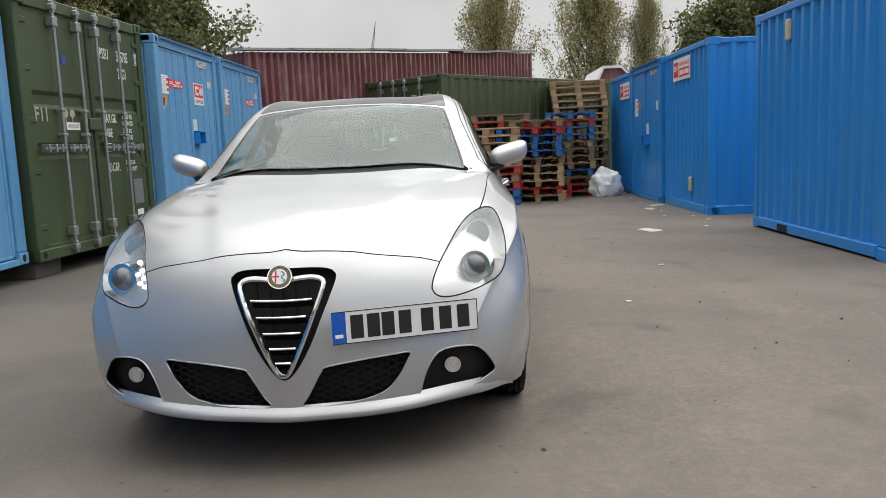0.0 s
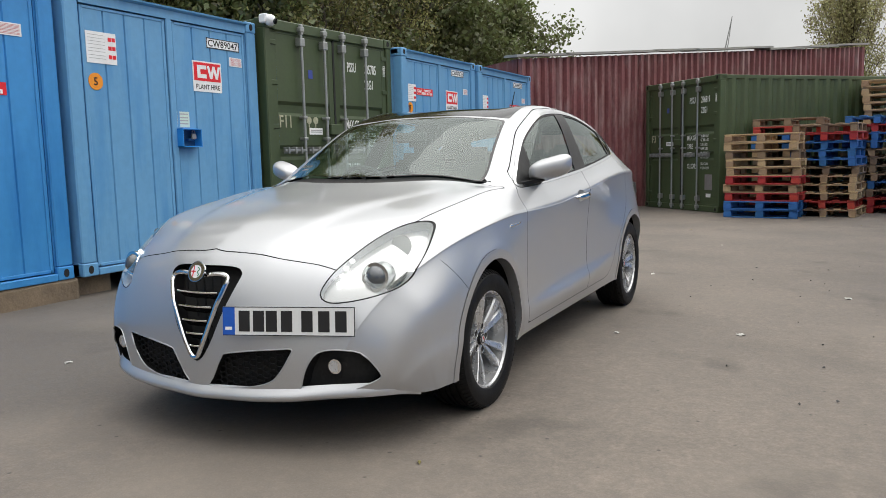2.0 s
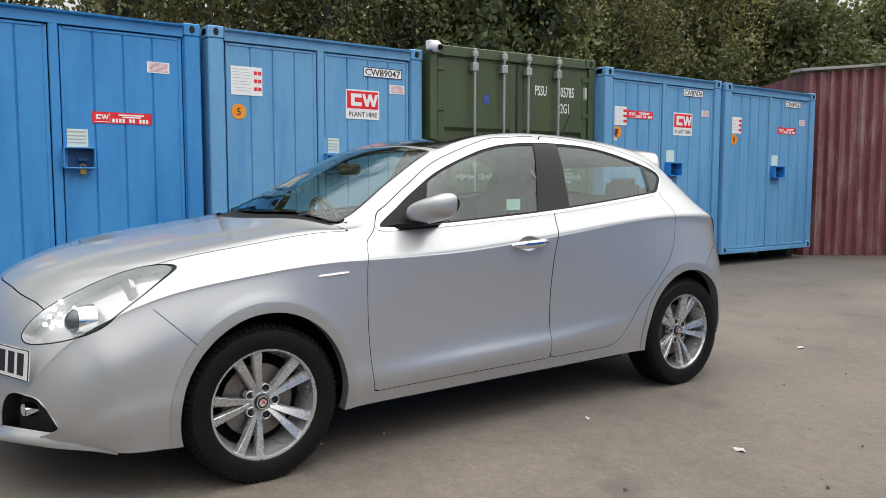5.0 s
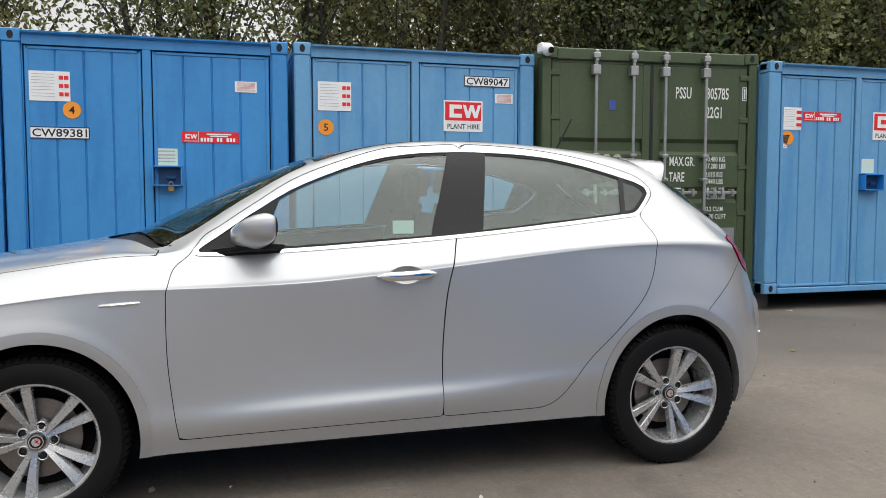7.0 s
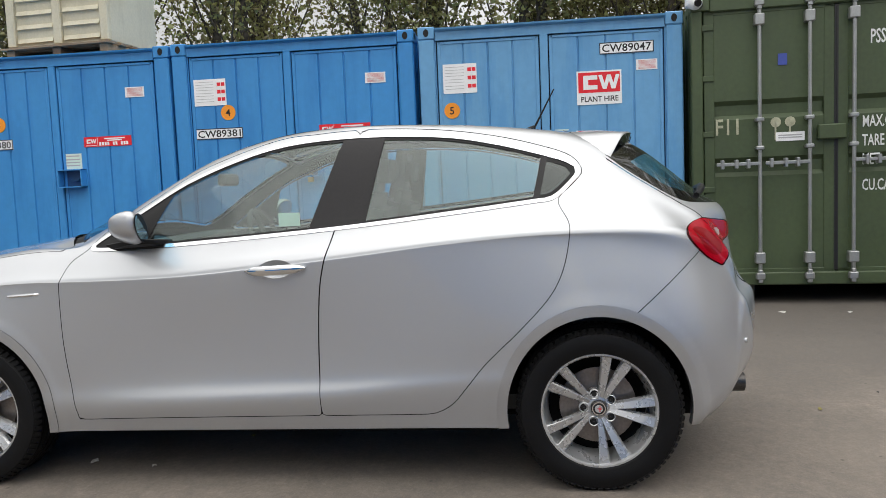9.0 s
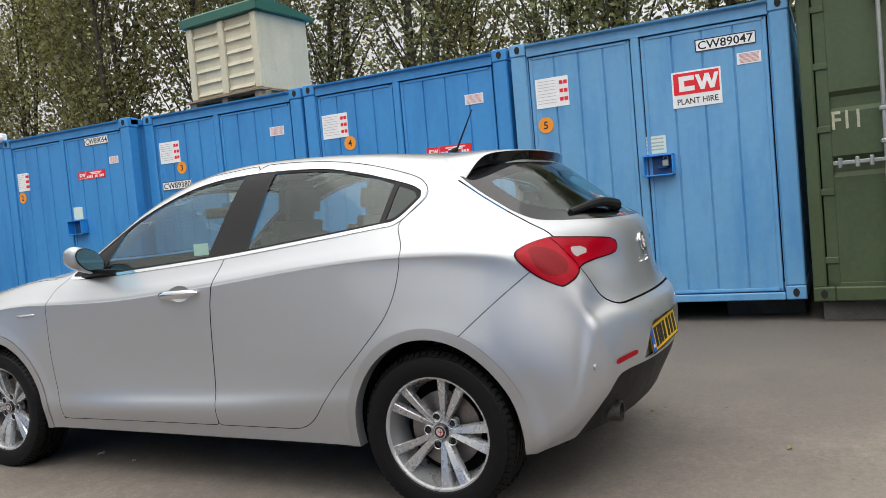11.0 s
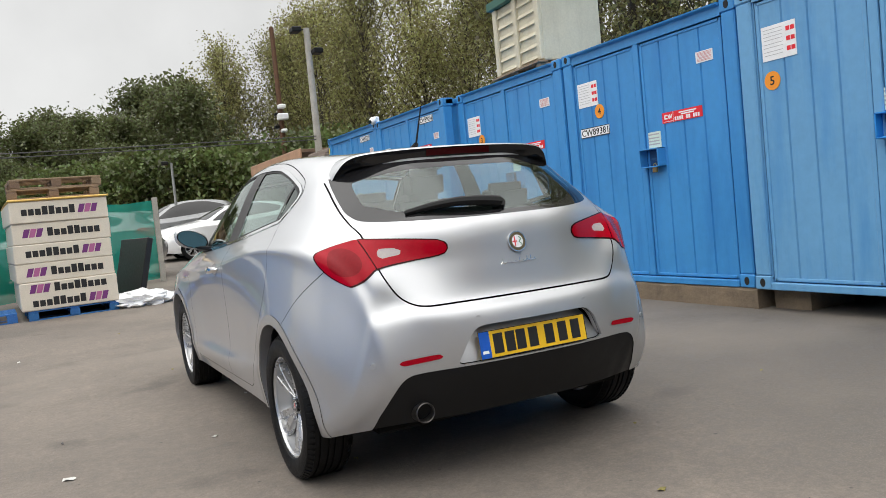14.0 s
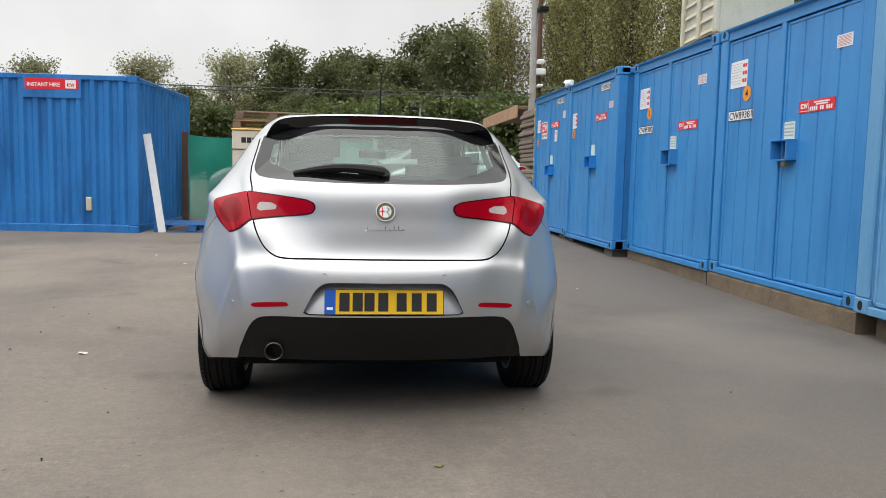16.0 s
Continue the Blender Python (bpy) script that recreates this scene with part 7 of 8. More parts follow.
for k, (h, rows_k) in enumerate(((0.40, 2), (0.27, 1), (0.27, 1), (0.30, 1), (0.31, 1))):
    dx = rnd.uniform(-0.02, 0.02)
    pack = thing("insulation_pack", pose(1.45 + dx, -6.42 + rnd.uniform(-.02, .02), z, 0, 0, 4 + rnd.uniform(-1, 1)), "white wrapped pack of insulation boards with dark print", "board pack", "stacked board packs")
    bm = bmesh.new()
    box(bm, -0.64, 0.64, -2.3, 0.0, 0.003, h, 0.012)
    part("wrapped_board", bm, BOARD, pack)
    for j in range(rows_k):
        zz = h * (j + 0.5) / rows_k
        flip = -1 if (k + j) % 2 == 0 else 1
        for i in range(8):
            bm = bmesh.new()
            x = flip * (-0.18 + 0.088 * i) * -1 - 0.02 * flip
            hh = 0.070 if i in (0, 3, 4) else 0.052
            box(bm, x - 0.036, x + 0.036, 0.0, 0.003, zz - 0.045, zz - 0.045 + hh * 1.7)
            part("print", bm, INK, pack, smooth=0)
        for i, mat in enumerate((PURPLE, PINK, PURPLE)):
            bm = bmesh.new()
            x = flip * 0.46 - flip * 0.085 * i
            q = [bm.verts.new((x + a, 0.0025, zz + b)) for a, b in ((-0.05, 0.07), (0.025, 0.07), (0.06, -0.05), (-0.01, -0.05))]
            bm.faces.new(q)
            part("print", bm, mat, pack, smooth=0)
    z += h
bm = bmesh.new()
box(bm, -0.66, 0.66, -2.3, 0.02, 0.0, 0.03, 0.01)
solo("yellow_board", bm, YELLOW_SHEET, "thin yellow board lying on the white packs", "board", m=pose(1.45, -6.42, z + 0.002, 0, 0, 4))
put_pallet("d", pose(1.52, -7.0, z + 0.034, 0, 0, 2))
put_pallet("d", pose(1.50, -7.02, z + 0.034 + 0.1445, 0, 0, 5))
put_pallet("b", pose(2.78, -6.95, gz, 0, 0, 3))
crumpled("plastic_sheet", pose(0.45, -6.75, gz, 0, 0, 20), 0.42, 0.35, 0.15, 5, FILM, "white plastic sheet lying beside the board packs", "plastic sheet", power=0.4)
bm = bmesh.new()
box(bm, -0.06, 0.06, -0.015, 0.015, 0, 1.62, 0.004)
solo("white_plank", bm, WHITE, "white painted plank leaning on the blue store", "plank", m=pose(3.22, -6.42, ground_z(-6.4), 4, 8, 10))
bm = bmesh.new()
box(bm, -0.6, 0.6, -0.05, 0.05, 0, 1.0, 0.01)
solo("leaning_gate", bm, BLACK, "dark slatted gate leaning behind the packs", "gate", m=pose(0.50, -8.4, ground_z(-8), 14, 0, -75))

NET = bpy.data.materials.new("green_netting")
NET.use_nodes = True
nn, nl = NET.node_tree.nodes, NET.node_tree.links
b_, t_, mx, wv = nn["Principled BSDF"], nn.new("ShaderNodeBsdfTransparent"), nn.new("ShaderNodeMixShader"), nn.new("ShaderNodeTexNoise")
b_.inputs["Base Color"].default_value, b_.inputs["Roughness"].default_value = (0.014, 0.36, 0.27, 1), 0.7
wv.inputs["Scale"].default_value = 2.5
mr = nn.new("ShaderNodeMapRange")
mr.inputs["To Min"].default_value, mr.inputs["To Max"].default_value = 0.55, 0.85
nl.new(wv.outputs["Fac"], mr.inputs["Value"])
nl.new(mr.outputs[0], mx.inputs[0])
nl.new(t_.outputs[0], mx.inputs[1])
nl.new(b_.outputs[0], mx.inputs[2])
nl.new(mx.outputs[0], nn["Material Output"].inputs["Surface"])
fence = thing("net_fence", pose(0, 0, 0), "green shade netting on rusty posts", "fence")
ends = (3.35, -8.55), (-0.35, -10.55)
bm = bmesh.new()
prev = None
for k in range(41):
    t = k / 40
    x, y = ends[0][0] + (ends[1][0] - ends[0][0]) * t, ends[0][1] + (ends[1][1] - ends[0][1]) * t
    w = 0.05 * math.sin(k * 1.7) + 0.03 * math.sin(k * 0.6)
    pts_ = [bm.verts.new((x + 0.3 * w * (1 - j / 6), y + w * math.sin(j * 0.9 + k), ground_z(y) + 0.05 + 1.58 * j / 6 - (0.04 * math.sin(t * 9.4) ** 2 if j == 6 else 0))) for j in range(7)]
    if prev:
        for j in range(6):
            bm.faces.new((prev[j], pts_[j], pts_[j + 1], prev[j + 1]))
    prev = pts_
part("netting", bm, NET, fence, "green shade netting", smooth=80)
for t in (0.02, 0.35, 0.68, 1.0):
    x, y = ends[0][0] + (ends[1][0] - ends[0][0]) * t, ends[0][1] + (ends[1][1] - ends[0][1]) * t + 0.08
    bm = bmesh.new()
    box(bm, x - 0.05, x + 0.05, y - 0.05, y + 0.05, ground_z(y) - 0.02, ground_z(y) + 1.68, 0.008)
    part("post", bm, RUSTY if t < 0.9 else POLE_WOOD, fence, "rusty post")


# ---- poles and cables ----
def lamp_pole(x, y, h, r, mat, label, heads):
    p = thing("lamp_pole", pose(x, y, ground_z(y)), label, "pole")
    bm_ = bmesh.new()
    rod(bm_, (0, 0, -0.05), (0, 0, h), r, r * 0.75, 12)
    part("shaft", bm_, mat, p)
    for z_, dx, dy in heads:
        bm_ = bmesh.new()
        box(bm_, dx - 0.10, dx + 0.10, dy - 0.13, dy + 0.13, z_ - 0.06, z_ + 0.05, 0.02)
        rod(bm_, (0, 0, z_), (dx, dy, z_), 0.02, seg=6)
        part("floodlight", bm_, TRIM, p, "dark floodlight")
    return p


lamp_pole(-3.65, -9.77, 4.95, 0.085, POLE_WOOD, "grey timber pole with floodlights behind the blue stores", [(4.93, 0.22, -0.06), (4.45, -0.14, 0.14)])
rp = lamp_pole(-7.4, -25.0, 8.4, 0.12, RUSTY, "rust-brown pole with cameras on it", [(4.9, 0.18, 0.1), (4.4, 0.2, 0.0)])
for z_, w in ((5.1, 0.28), (4.65, 0.42), (4.15, 0.22)):
    bm = bmesh.new()
    box(bm, -w / 2, w / 2, 0.10, 0.40, z_, z_ + w * 0.6, 0.03)
    part("camera_unit", bm, WHITE, rp, "white camera unit")
lamp_pole(-2.05, -19.0, 2.83, 0.05, GALV, "thin grey lamp post before the trees", [(2.83, 0.2, 0.0)])
CABLE = material("weathered_cable", (0.07, 0.07, 0.07), 0.5)
for k, dz in enumerate((0.0, 0.07)):
    bm = bmesh.new()
    tube(bm, [(-3.6 + 20 * t, -9.72 + 0.04 * k, 2.82 + dz - 0.30 * 4 * t * (1 - t) * 0.25) for t in (i / 24 for i in range(25))], 0.011, 5)
    solo("overhead_cable", bm, CABLE, "grey cable strung from the timber pole", "cable", "overhead cables")
bm = bmesh.new()
rod(bm, (16.4, -9.7, -0.1), (16.4, -9.7, 3.0), 0.08, seg=10)
solo("cable_post", bm, POLE_WOOD, "grey timber post that holds the cables", "post")
# ---- cabin and lean-to past the row ----
cabin = thing("site_cabin", pose(-6.9, -23.8, ground_z(-21)), "dark grey site cabin with a small window", "cabin")
CABIN_GREY = material("dark_grey_cladding", (0.065, 0.068, 0.072), 0.6, spread=0.12, scale=2, dirt=0.2, dirt_colour=(0.1, 0.1, 0.1))
bm = bmesh.new()
box(bm, -3.0, 0, 0, 4.2, 0.08, 2.35, 0.02)
part("wall", bm, CABIN_GREY, cabin)
bm = bmesh.new()
box(bm, -3.1, 0.1, -0.08, 4.28, 2.35, 2.45, 0.02)
part("roof", bm, CABIN_GREY, cabin)
bm = bmesh.new()
for a in ((1.5, 1.56, 1.0, 1.95), (2.34, 2.40, 1.0, 1.95), (1.5, 2.4, 1.89, 1.95), (1.5, 2.4, 1.0, 1.06), (1.92, 1.97, 1.0, 1.95)):
    box(bm, -0.02, 0.04, *a)
w = part("window", bm, WHITE, cabin, "white framed window")
bm = bmesh.new()
box(bm, -0.02, 0.012, 1.56, 2.34, 1.06, 1.89)
part("pane", bm, GLOSS_BLACK, w)
bm = bmesh.new()
box(bm, 0.0, 0.06, 2.75, 3.75, 0.12, 2.15, 0.01)
d = part("door", bm, TRIM, cabin, "black door")
plate(cabin, "sign", 0.25, 0.85, 1.98, 2.15, 0.002, WHITE, "small white sign")
bars(cabin, [(0.3, 0.8, 2.03, 2.1)], 0.0055, GREY_INK)
PLYWOOD = material("worn_plywood", (0.40, 0.24, 0.15), 0.7, spread=0.25, scale=3, dirt=0.6, dirt_colour=(0.22, 0.15, 0.11), streak=0.5)
lean = thing("lean_to", pose(-3.62, -12.9, ground_z(-11)), "timber lean-to roof over stacked brown sheets", "shelter")
bm = bmesh.new()
box(bm, -2.6, 0.1, -2.1, 2.35, 2.40, 2.48, 0.01)
part("roof", bm, WOOD_DARK, lean)
bm = bmesh.new()
box(bm, 0.1, 0.14, -2.15, 2.35, 2.22, 2.50, 0.01)
part("fascia", bm, PLYWOOD, lean, "worn plywood fascia")
for y in (-1.9, 2.2):
    bm = bmesh.new()
    box(bm, -2.45, -2.35, y - 0.05, y + 0.05, 0, 2.41, 0.01)
    part("post", bm, RUSTY, lean)
SHEETS = material("brown_stacked_sheet", (0.21, 0.165, 0.14), 0.75, spread=0.2, scale=4, dirt=0.4, dirt_colour=(0.24, 0.21, 0.19), island=0.3)
rnd = random.Random(4)
z = ground_z(-9.8)
for k in range(25):
    h = 0.09
    bm = bmesh.new()
    prev = None
    x0 = -3.55 + rnd.uniform(-.03, .03)
    box(bm, -1.3, x0 + 3.55, 0, 1.3, 0.0, 0.070, 0.012)
    box(bm, -1.28, x0 + 3.52, 0.02, 1.28, 0.068, 0.0915, 0.002)
    solo("roofing_sheet", bm, SHEETS, "brown ribbed sheet lying in a tall stack", "sheet", "stacked sheets", m=pose(-3.52 + rnd.uniform(-.02, .02), -10.28 + rnd.uniform(-.02, .02), z, 0, 0, rnd.uniform(-1, 1)))
    z += 0.092 if k != 11 else 0.16

# ---- other parked cars, far off ----
def parked_car(m, paint, label, stretch=(1, 1, 1)):
    c = thing("parked_car", m @ Matrix.Diagonal((*stretch, 1)), label, "car", "cars parked beyond the yard")
    sk = Skin((SILL, CREASE, FLANK, SHOULDER, BELT, RAIL, QUARTER, CENTRE), 5, 4)
    r = sk.faces
    for yc_ in (0.01, WHEELBASE):
        _, r = sk.take(r, arch(yc_), 0)
    ws, r = sk.take(r, windscreen, 0)
    pn, r = sk.take(r, side(WINDOWS), 0)
    lp, r = sk.take(r, front(HEADLAMP), 0)
    tl, r = sk.take(r, rear(TAILLAMP), 0)
    bg, r = sk.take(r, rear(REAR_GLASS), 0)
    gr, r = sk.take(r, front(INTAKE), 0)
    child("body", sk.mesh("body", r, paint, BOTH), c)
    child("windscreen", sk.mesh("windscreen", ws, GLOSS_BLACK, BOTH), c)
    child("rear_window", sk.mesh("rear_window", bg, GLOSS_BLACK, BOTH), c)
    child("grille", sk.mesh("grille", gr, TRIM, BOTH), c)
    for s_ in BOTH:
        child("side_window", sk.mesh("side_window", pn, GLOSS_BLACK, (s_,)), c)
        child("headlamp", sk.mesh("headlamp", lp, LAMP_SILVER, (s_,)), c)
        child("tail_lamp", sk.mesh("tail_lamp", tl, TAIL, (s_,)), c)
        for y_ in (0.0, WHEELBASE):
            wh = part_at("wheel", RIM_ME, c, Matrix.Translation((s_ * 0.772, y_, HUB_Z)) @ Matrix.Rotation(0 if s_ > 0 else math.pi, 4, "Z"))
            part_at("tyre", TYRE_ME, wh, Matrix())
            for k_ in range(5):
                for me_ in SPOKES:
                    part_at("spoke", me_, wh, Matrix.Rotation(2 * math.pi * k_ / 5, 4, "X"))
    bm_ = bmesh.new()
    box(bm_, -0.78, 0.78, -0.45, 3.0, 0.22, 0.7, 0.02)
    part("underbody", bm_, UNDER, c)
    return c


WHITE_PAINT = material("white_car_paint", (0.72, 0.73, 0.74), 0.3, spread=0.03, coat=1.0)
PALE_PAINT = material("pale_car_paint", (0.20, 0.205, 0.21), 0.3, 0.5, spread=0.05, coat=1.0)
DARK_PAINT = material("dark_car_paint", (0.03, 0.032, 0.035), 0.25, 0.3, spread=0.05, coat=1.0)
parked_car(pose(-1.85, -16.55, ground_z(-16), 0, 0, 92), WHITE_PAINT, "white hatchback car parked beyond the yard")
parked_car(pose(-0.75, -19.5, ground_z(-19.5), 0, 0, 94), PALE_PAINT, "silver estate car parked behind the white car", (1.03, 1.06, 1.12))
parked_car(pose(2.6, -12.6, ground_z(-12.6), 0, 0, 80), PALE_PAINT, "pale car parked behind the green netting")
parked_car(pose(0.4, -24.5, ground_z(-24.5), 0, 0, 75), DARK_PAINT, "dark car parked far behind the netting")
RED_PAINT = material("red_car_paint", (0.30, 0.02, 0.015), 0.3, spread=0.05, coat=1.0)
parked_car(pose(-2.6, -25.5, ground_z(-25.5), 0, 0, 85), RED_PAINT, "red car parked before the bushes")

# ---- buildings and a crane far behind the pallets ----
far_shed = thing("distant_shed", pose(5.25, 20.5, -0.06) @ Matrix.Diagonal((0.62, 1, 0.955, 1)), "small distant shed with a white gable", "shed")
bm = bmesh.new()
prism(bm, [(-0.9, 0), (0.9, 0), (0.9, 3.0), (0.25, 3.45), (-0.55, 3.45), (-0.9, 3.0)], 0, 3.0, "y")
part("wall", bm, RED_WALL, far_shed, smooth=0)
bm = bmesh.new()
prism(bm, [(-1.0, 2.95), (-0.6, 3.5), (0.3, 3.5), (1.0, 2.98), (0.95, 2.92), (0.28, 3.42), (-0.55, 3.42), (-0.92, 2.92)], -0.1, 3.1, "y")
part("roof", bm, WHITE, far_shed, smooth=0)
crane = thing("tower_crane", pose(-12.9, 112, 0), "thin grey crane mast far away", "crane")
bm = bmesh.new()
for a, b in (((0, 0, 0), (0, 0, 14)), ((0.7, 0, 0), (0.7, 0, 14))):
    rod(bm, a, b, 0.07, seg=5)
for k in range(14):
    rod(bm, (0, 0, k), (0.7, 0, k + 1), 0.04, seg=4)
part("mast", bm, GALV, crane)
bm = bmesh.new()
rod(bm, (0.2, 0, 13.6), (1.3, 0, 19.2), 0.12, 0.05, 5)
rod(bm, (0.6, 0, 13.6), (1.3, 0, 19.2), 0.06, 0.05, 5)
part("jib", bm, GALV, crane)


# ---- trees ----
def leaf_material(name, colour, spread):
    m = bpy.data.materials.new(name)
    m.use_nodes = True
    n, l = m.node_tree.nodes, m.node_tree.links
    n.remove(n["Principled BSDF"])
    geo, hsv, shift = n.new("ShaderNodeNewGeometry"), n.new("ShaderNodeHueSaturation"), n.new("ShaderNodeMapRange")
    hue = n.new("ShaderNodeMapRange")
    info, tone, mul = n.new("ShaderNodeObjectInfo"), n.new("ShaderNodeMapRange"), n.new("ShaderNodeMath")
    shift.inputs["To Min"].default_value, shift.inputs["To Max"].default_value = 1 - spread, 1 + spread
    hue.inputs["To Min"].default_value, hue.inputs["To Max"].default_value = 0.455, 0.515
    tone.inputs["To Min"].default_value, tone.inputs["To Max"].default_value = 0.75, 1.25
    mul.operation = "MULTIPLY"
    hsv.inputs["Color"].default_value = (*colour, 1)
    l.new(geo.outputs["Random Per Island"], shift.inputs["Value"])
    l.new(geo.outputs["Random Per Island"], hue.inputs["Value"])
    l.new(info.outputs["Random"], tone.inputs["Value"])
    l.new(shift.outputs[0], mul.inputs[0])
    l.new(tone.outputs[0], mul.inputs[1])
    l.new(mul.outputs[0], hsv.inputs["Value"])
    l.new(hue.outputs[0], hsv.inputs["Hue"])
    d, t, g, mx_, my = n.new("ShaderNodeBsdfDiffuse"), n.new("ShaderNodeBsdfTranslucent"), n.new("ShaderNodeBsdfGlossy"), n.new("ShaderNodeMixShader"), n.new("ShaderNodeMixShader")
    g.inputs["Roughness"].default_value = 0.45
    mx_.inputs[0].default_value, my.inputs[0].default_value = 0.42, 0.04
    for s_ in (d, t):
        l.new(hsv.outputs[0], s_.inputs["Color"])
    l.new(d.outputs[0], mx_.inputs[1])
    l.new(t.outputs[0], mx_.inputs[2])
    l.new(mx_.outputs[0], my.inputs[1])
    l.new(g.outputs[0], my.inputs[2])
    l.new(my.outputs[0], n["Material Output"].inputs["Surface"])
    return m


LEAF_POPLAR = leaf_material("poplar_leaves", (0.212, 0.215, 0.078), 0.5)
LEAF_GOLD = leaf_material("yellowing_leaves", (0.38, 0.375, 0.17), 0.4)
LEAF_DARK = leaf_material("dark_leaves", (0.108, 0.132, 0.050), 0.5)
LEAF_PALE = leaf_material("pale_willow_leaves", (0.270, 0.285, 0.150), 0.35)
LEAF_BUSH = leaf_material("bush_leaves", (0.098, 0.135, 0.042), 0.5)


def leaves_mesh(name, centres, spread, count, size, mat, rng):
    """Many small bent leaves scattered about clump centres."""
    c = np.repeat(np.asarray(centres), count, axis=0)
    n = len(c)
    p = c + rng.normal(0, 1, (n, 3)) * np.asarray(spread)
    a = rng.normal(0, 1, (n, 3))
    a /= np.linalg.norm(a, axis=1, keepdims=True)
    b = np.cross(a, rng.normal(0, 1, (n, 3)))
    b /= np.linalg.norm(b, axis=1, keepdims=True) + 1e-9
    s = (size * rng.uniform(0.6, 1.35, n))[:, None]
    up = np.cross(a, b)
    q = np.stack([p - a * s * 0.62, p + b * s * 0.36 + up * s * 0.12, p + a * s * 0.62, p - b * s * 0.36 + up * s * 0.12], axis=1).reshape(-1, 3)
    me = bpy.data.meshes.new(name)
    me.vertices.add(4 * n)
    me.vertices.foreach_set("co", q.ravel())
    me.loops.add(4 * n)
    me.loops.foreach_set("vertex_index", np.arange(4 * n))
    me.polygons.add(n)
    me.polygons.foreach_set("loop_start", np.arange(0, 4 * n, 4))
    me.materials.append(mat)
    me.update()
    me.validate()
    return me


def tree_kind(name, seed, height, crown_low, radius, limbs, rise, clumps, per_clump, leaf, spread, mat, profile, label, trunk_r=0.16, stems=1):
    """A tapered trunk with limbs and a crown of leaf clumps along them. profile(t): crown width at a share of its height."""
    rng = np.random.default_rng(seed)
    rnd_ = random.Random(seed)
    tree = thing("tree", pose(0, 0, 0), label, "tree", "trees round the yard")
    wood, centres = bmesh.new(), []
    for st in range(stems):
        ox, oy = (rnd_.uniform(-0.5, 0.5), rnd_.uniform(-0.5, 0.5)) if stems > 1 else (0, 0)
        lean_x, lean_y = rnd_.uniform(-.6, .6), rnd_.uniform(-.6, .6)
        hh = height * rnd_.uniform(0.85, 1.0)
        def axis(t):
            return Vector((ox + lean_x * t * t + 0.12 * math.sin(5 * t + seed), oy + lean_y * t * t + 0.12 * math.cos(4 * t + seed), hh * t))
        tube(wood, [axis(k / 10) for k in range(11)], lambda i: trunk_r * (1 - 0.93 * i / 10) / (1 + 0.4 * (stems - 1)) + 0.012, 7)
        for k in range(limbs // stems):
            t = crown_low / hh + (1 - crown_low / hh) * ((k + rnd_.random()) / (limbs // stems)) * 0.97
            start = axis(t)
            rel = (t - crown_low / hh) / (1 - crown_low / hh)
            reach = radius * profile(rel) * rnd_.uniform(0.65, 1.15)
            ang = rnd_.uniform(0, 2 * math.pi)
            pts_ = []
            for j in range(5):
                w = j / 4
                pts_.append(start + Vector((math.cos(ang) * reach * w, math.sin(ang) * reach * w, rise * reach * (w + 0.35 * w * w))))
            if reach > 0.25:
                tube(wood, pts_, lambda i, r=0.035 * (1 - 0.6 * t): r * (1 - i / 4.6) + 0.004, 5)
            for j in range(clumps):
                w = 0.25 + 0.85 * rnd_.random()
                i0 = min(3, int(w * 4)) if w < 1 else 3
                base = pts_[i0].lerp(pts_[i0 + 1], min(1.15, w * 4 - i0))
                centres.append(base + Vector((rnd_.uniform(-.2, .2), rnd_.uniform(-.2, .2), rnd_.uniform(-.15, .25))))
    part("trunk", wood, BARK, tree, "grey-brown trunk and limbs", smooth=60)
    child("crown", leaves_mesh("crown", [tuple(c) for c in centres], spread, per_clump, leaf, mat, rng), tree)
    return tree


def column(t):
    return (0.55 + 0.9 * t - 0.1) * (1 - t) ** 0.55 * 1.5 if t < 1 else 0.05


def cone(t):
    return max(0.03, (1 - t) ** 0.8 * (0.75 + 0.6 * t))


def dome(t):
    return max(0.12, math.sin(math.pi * min(1, 0.12 + 0.88 * t)) ** 0.7)


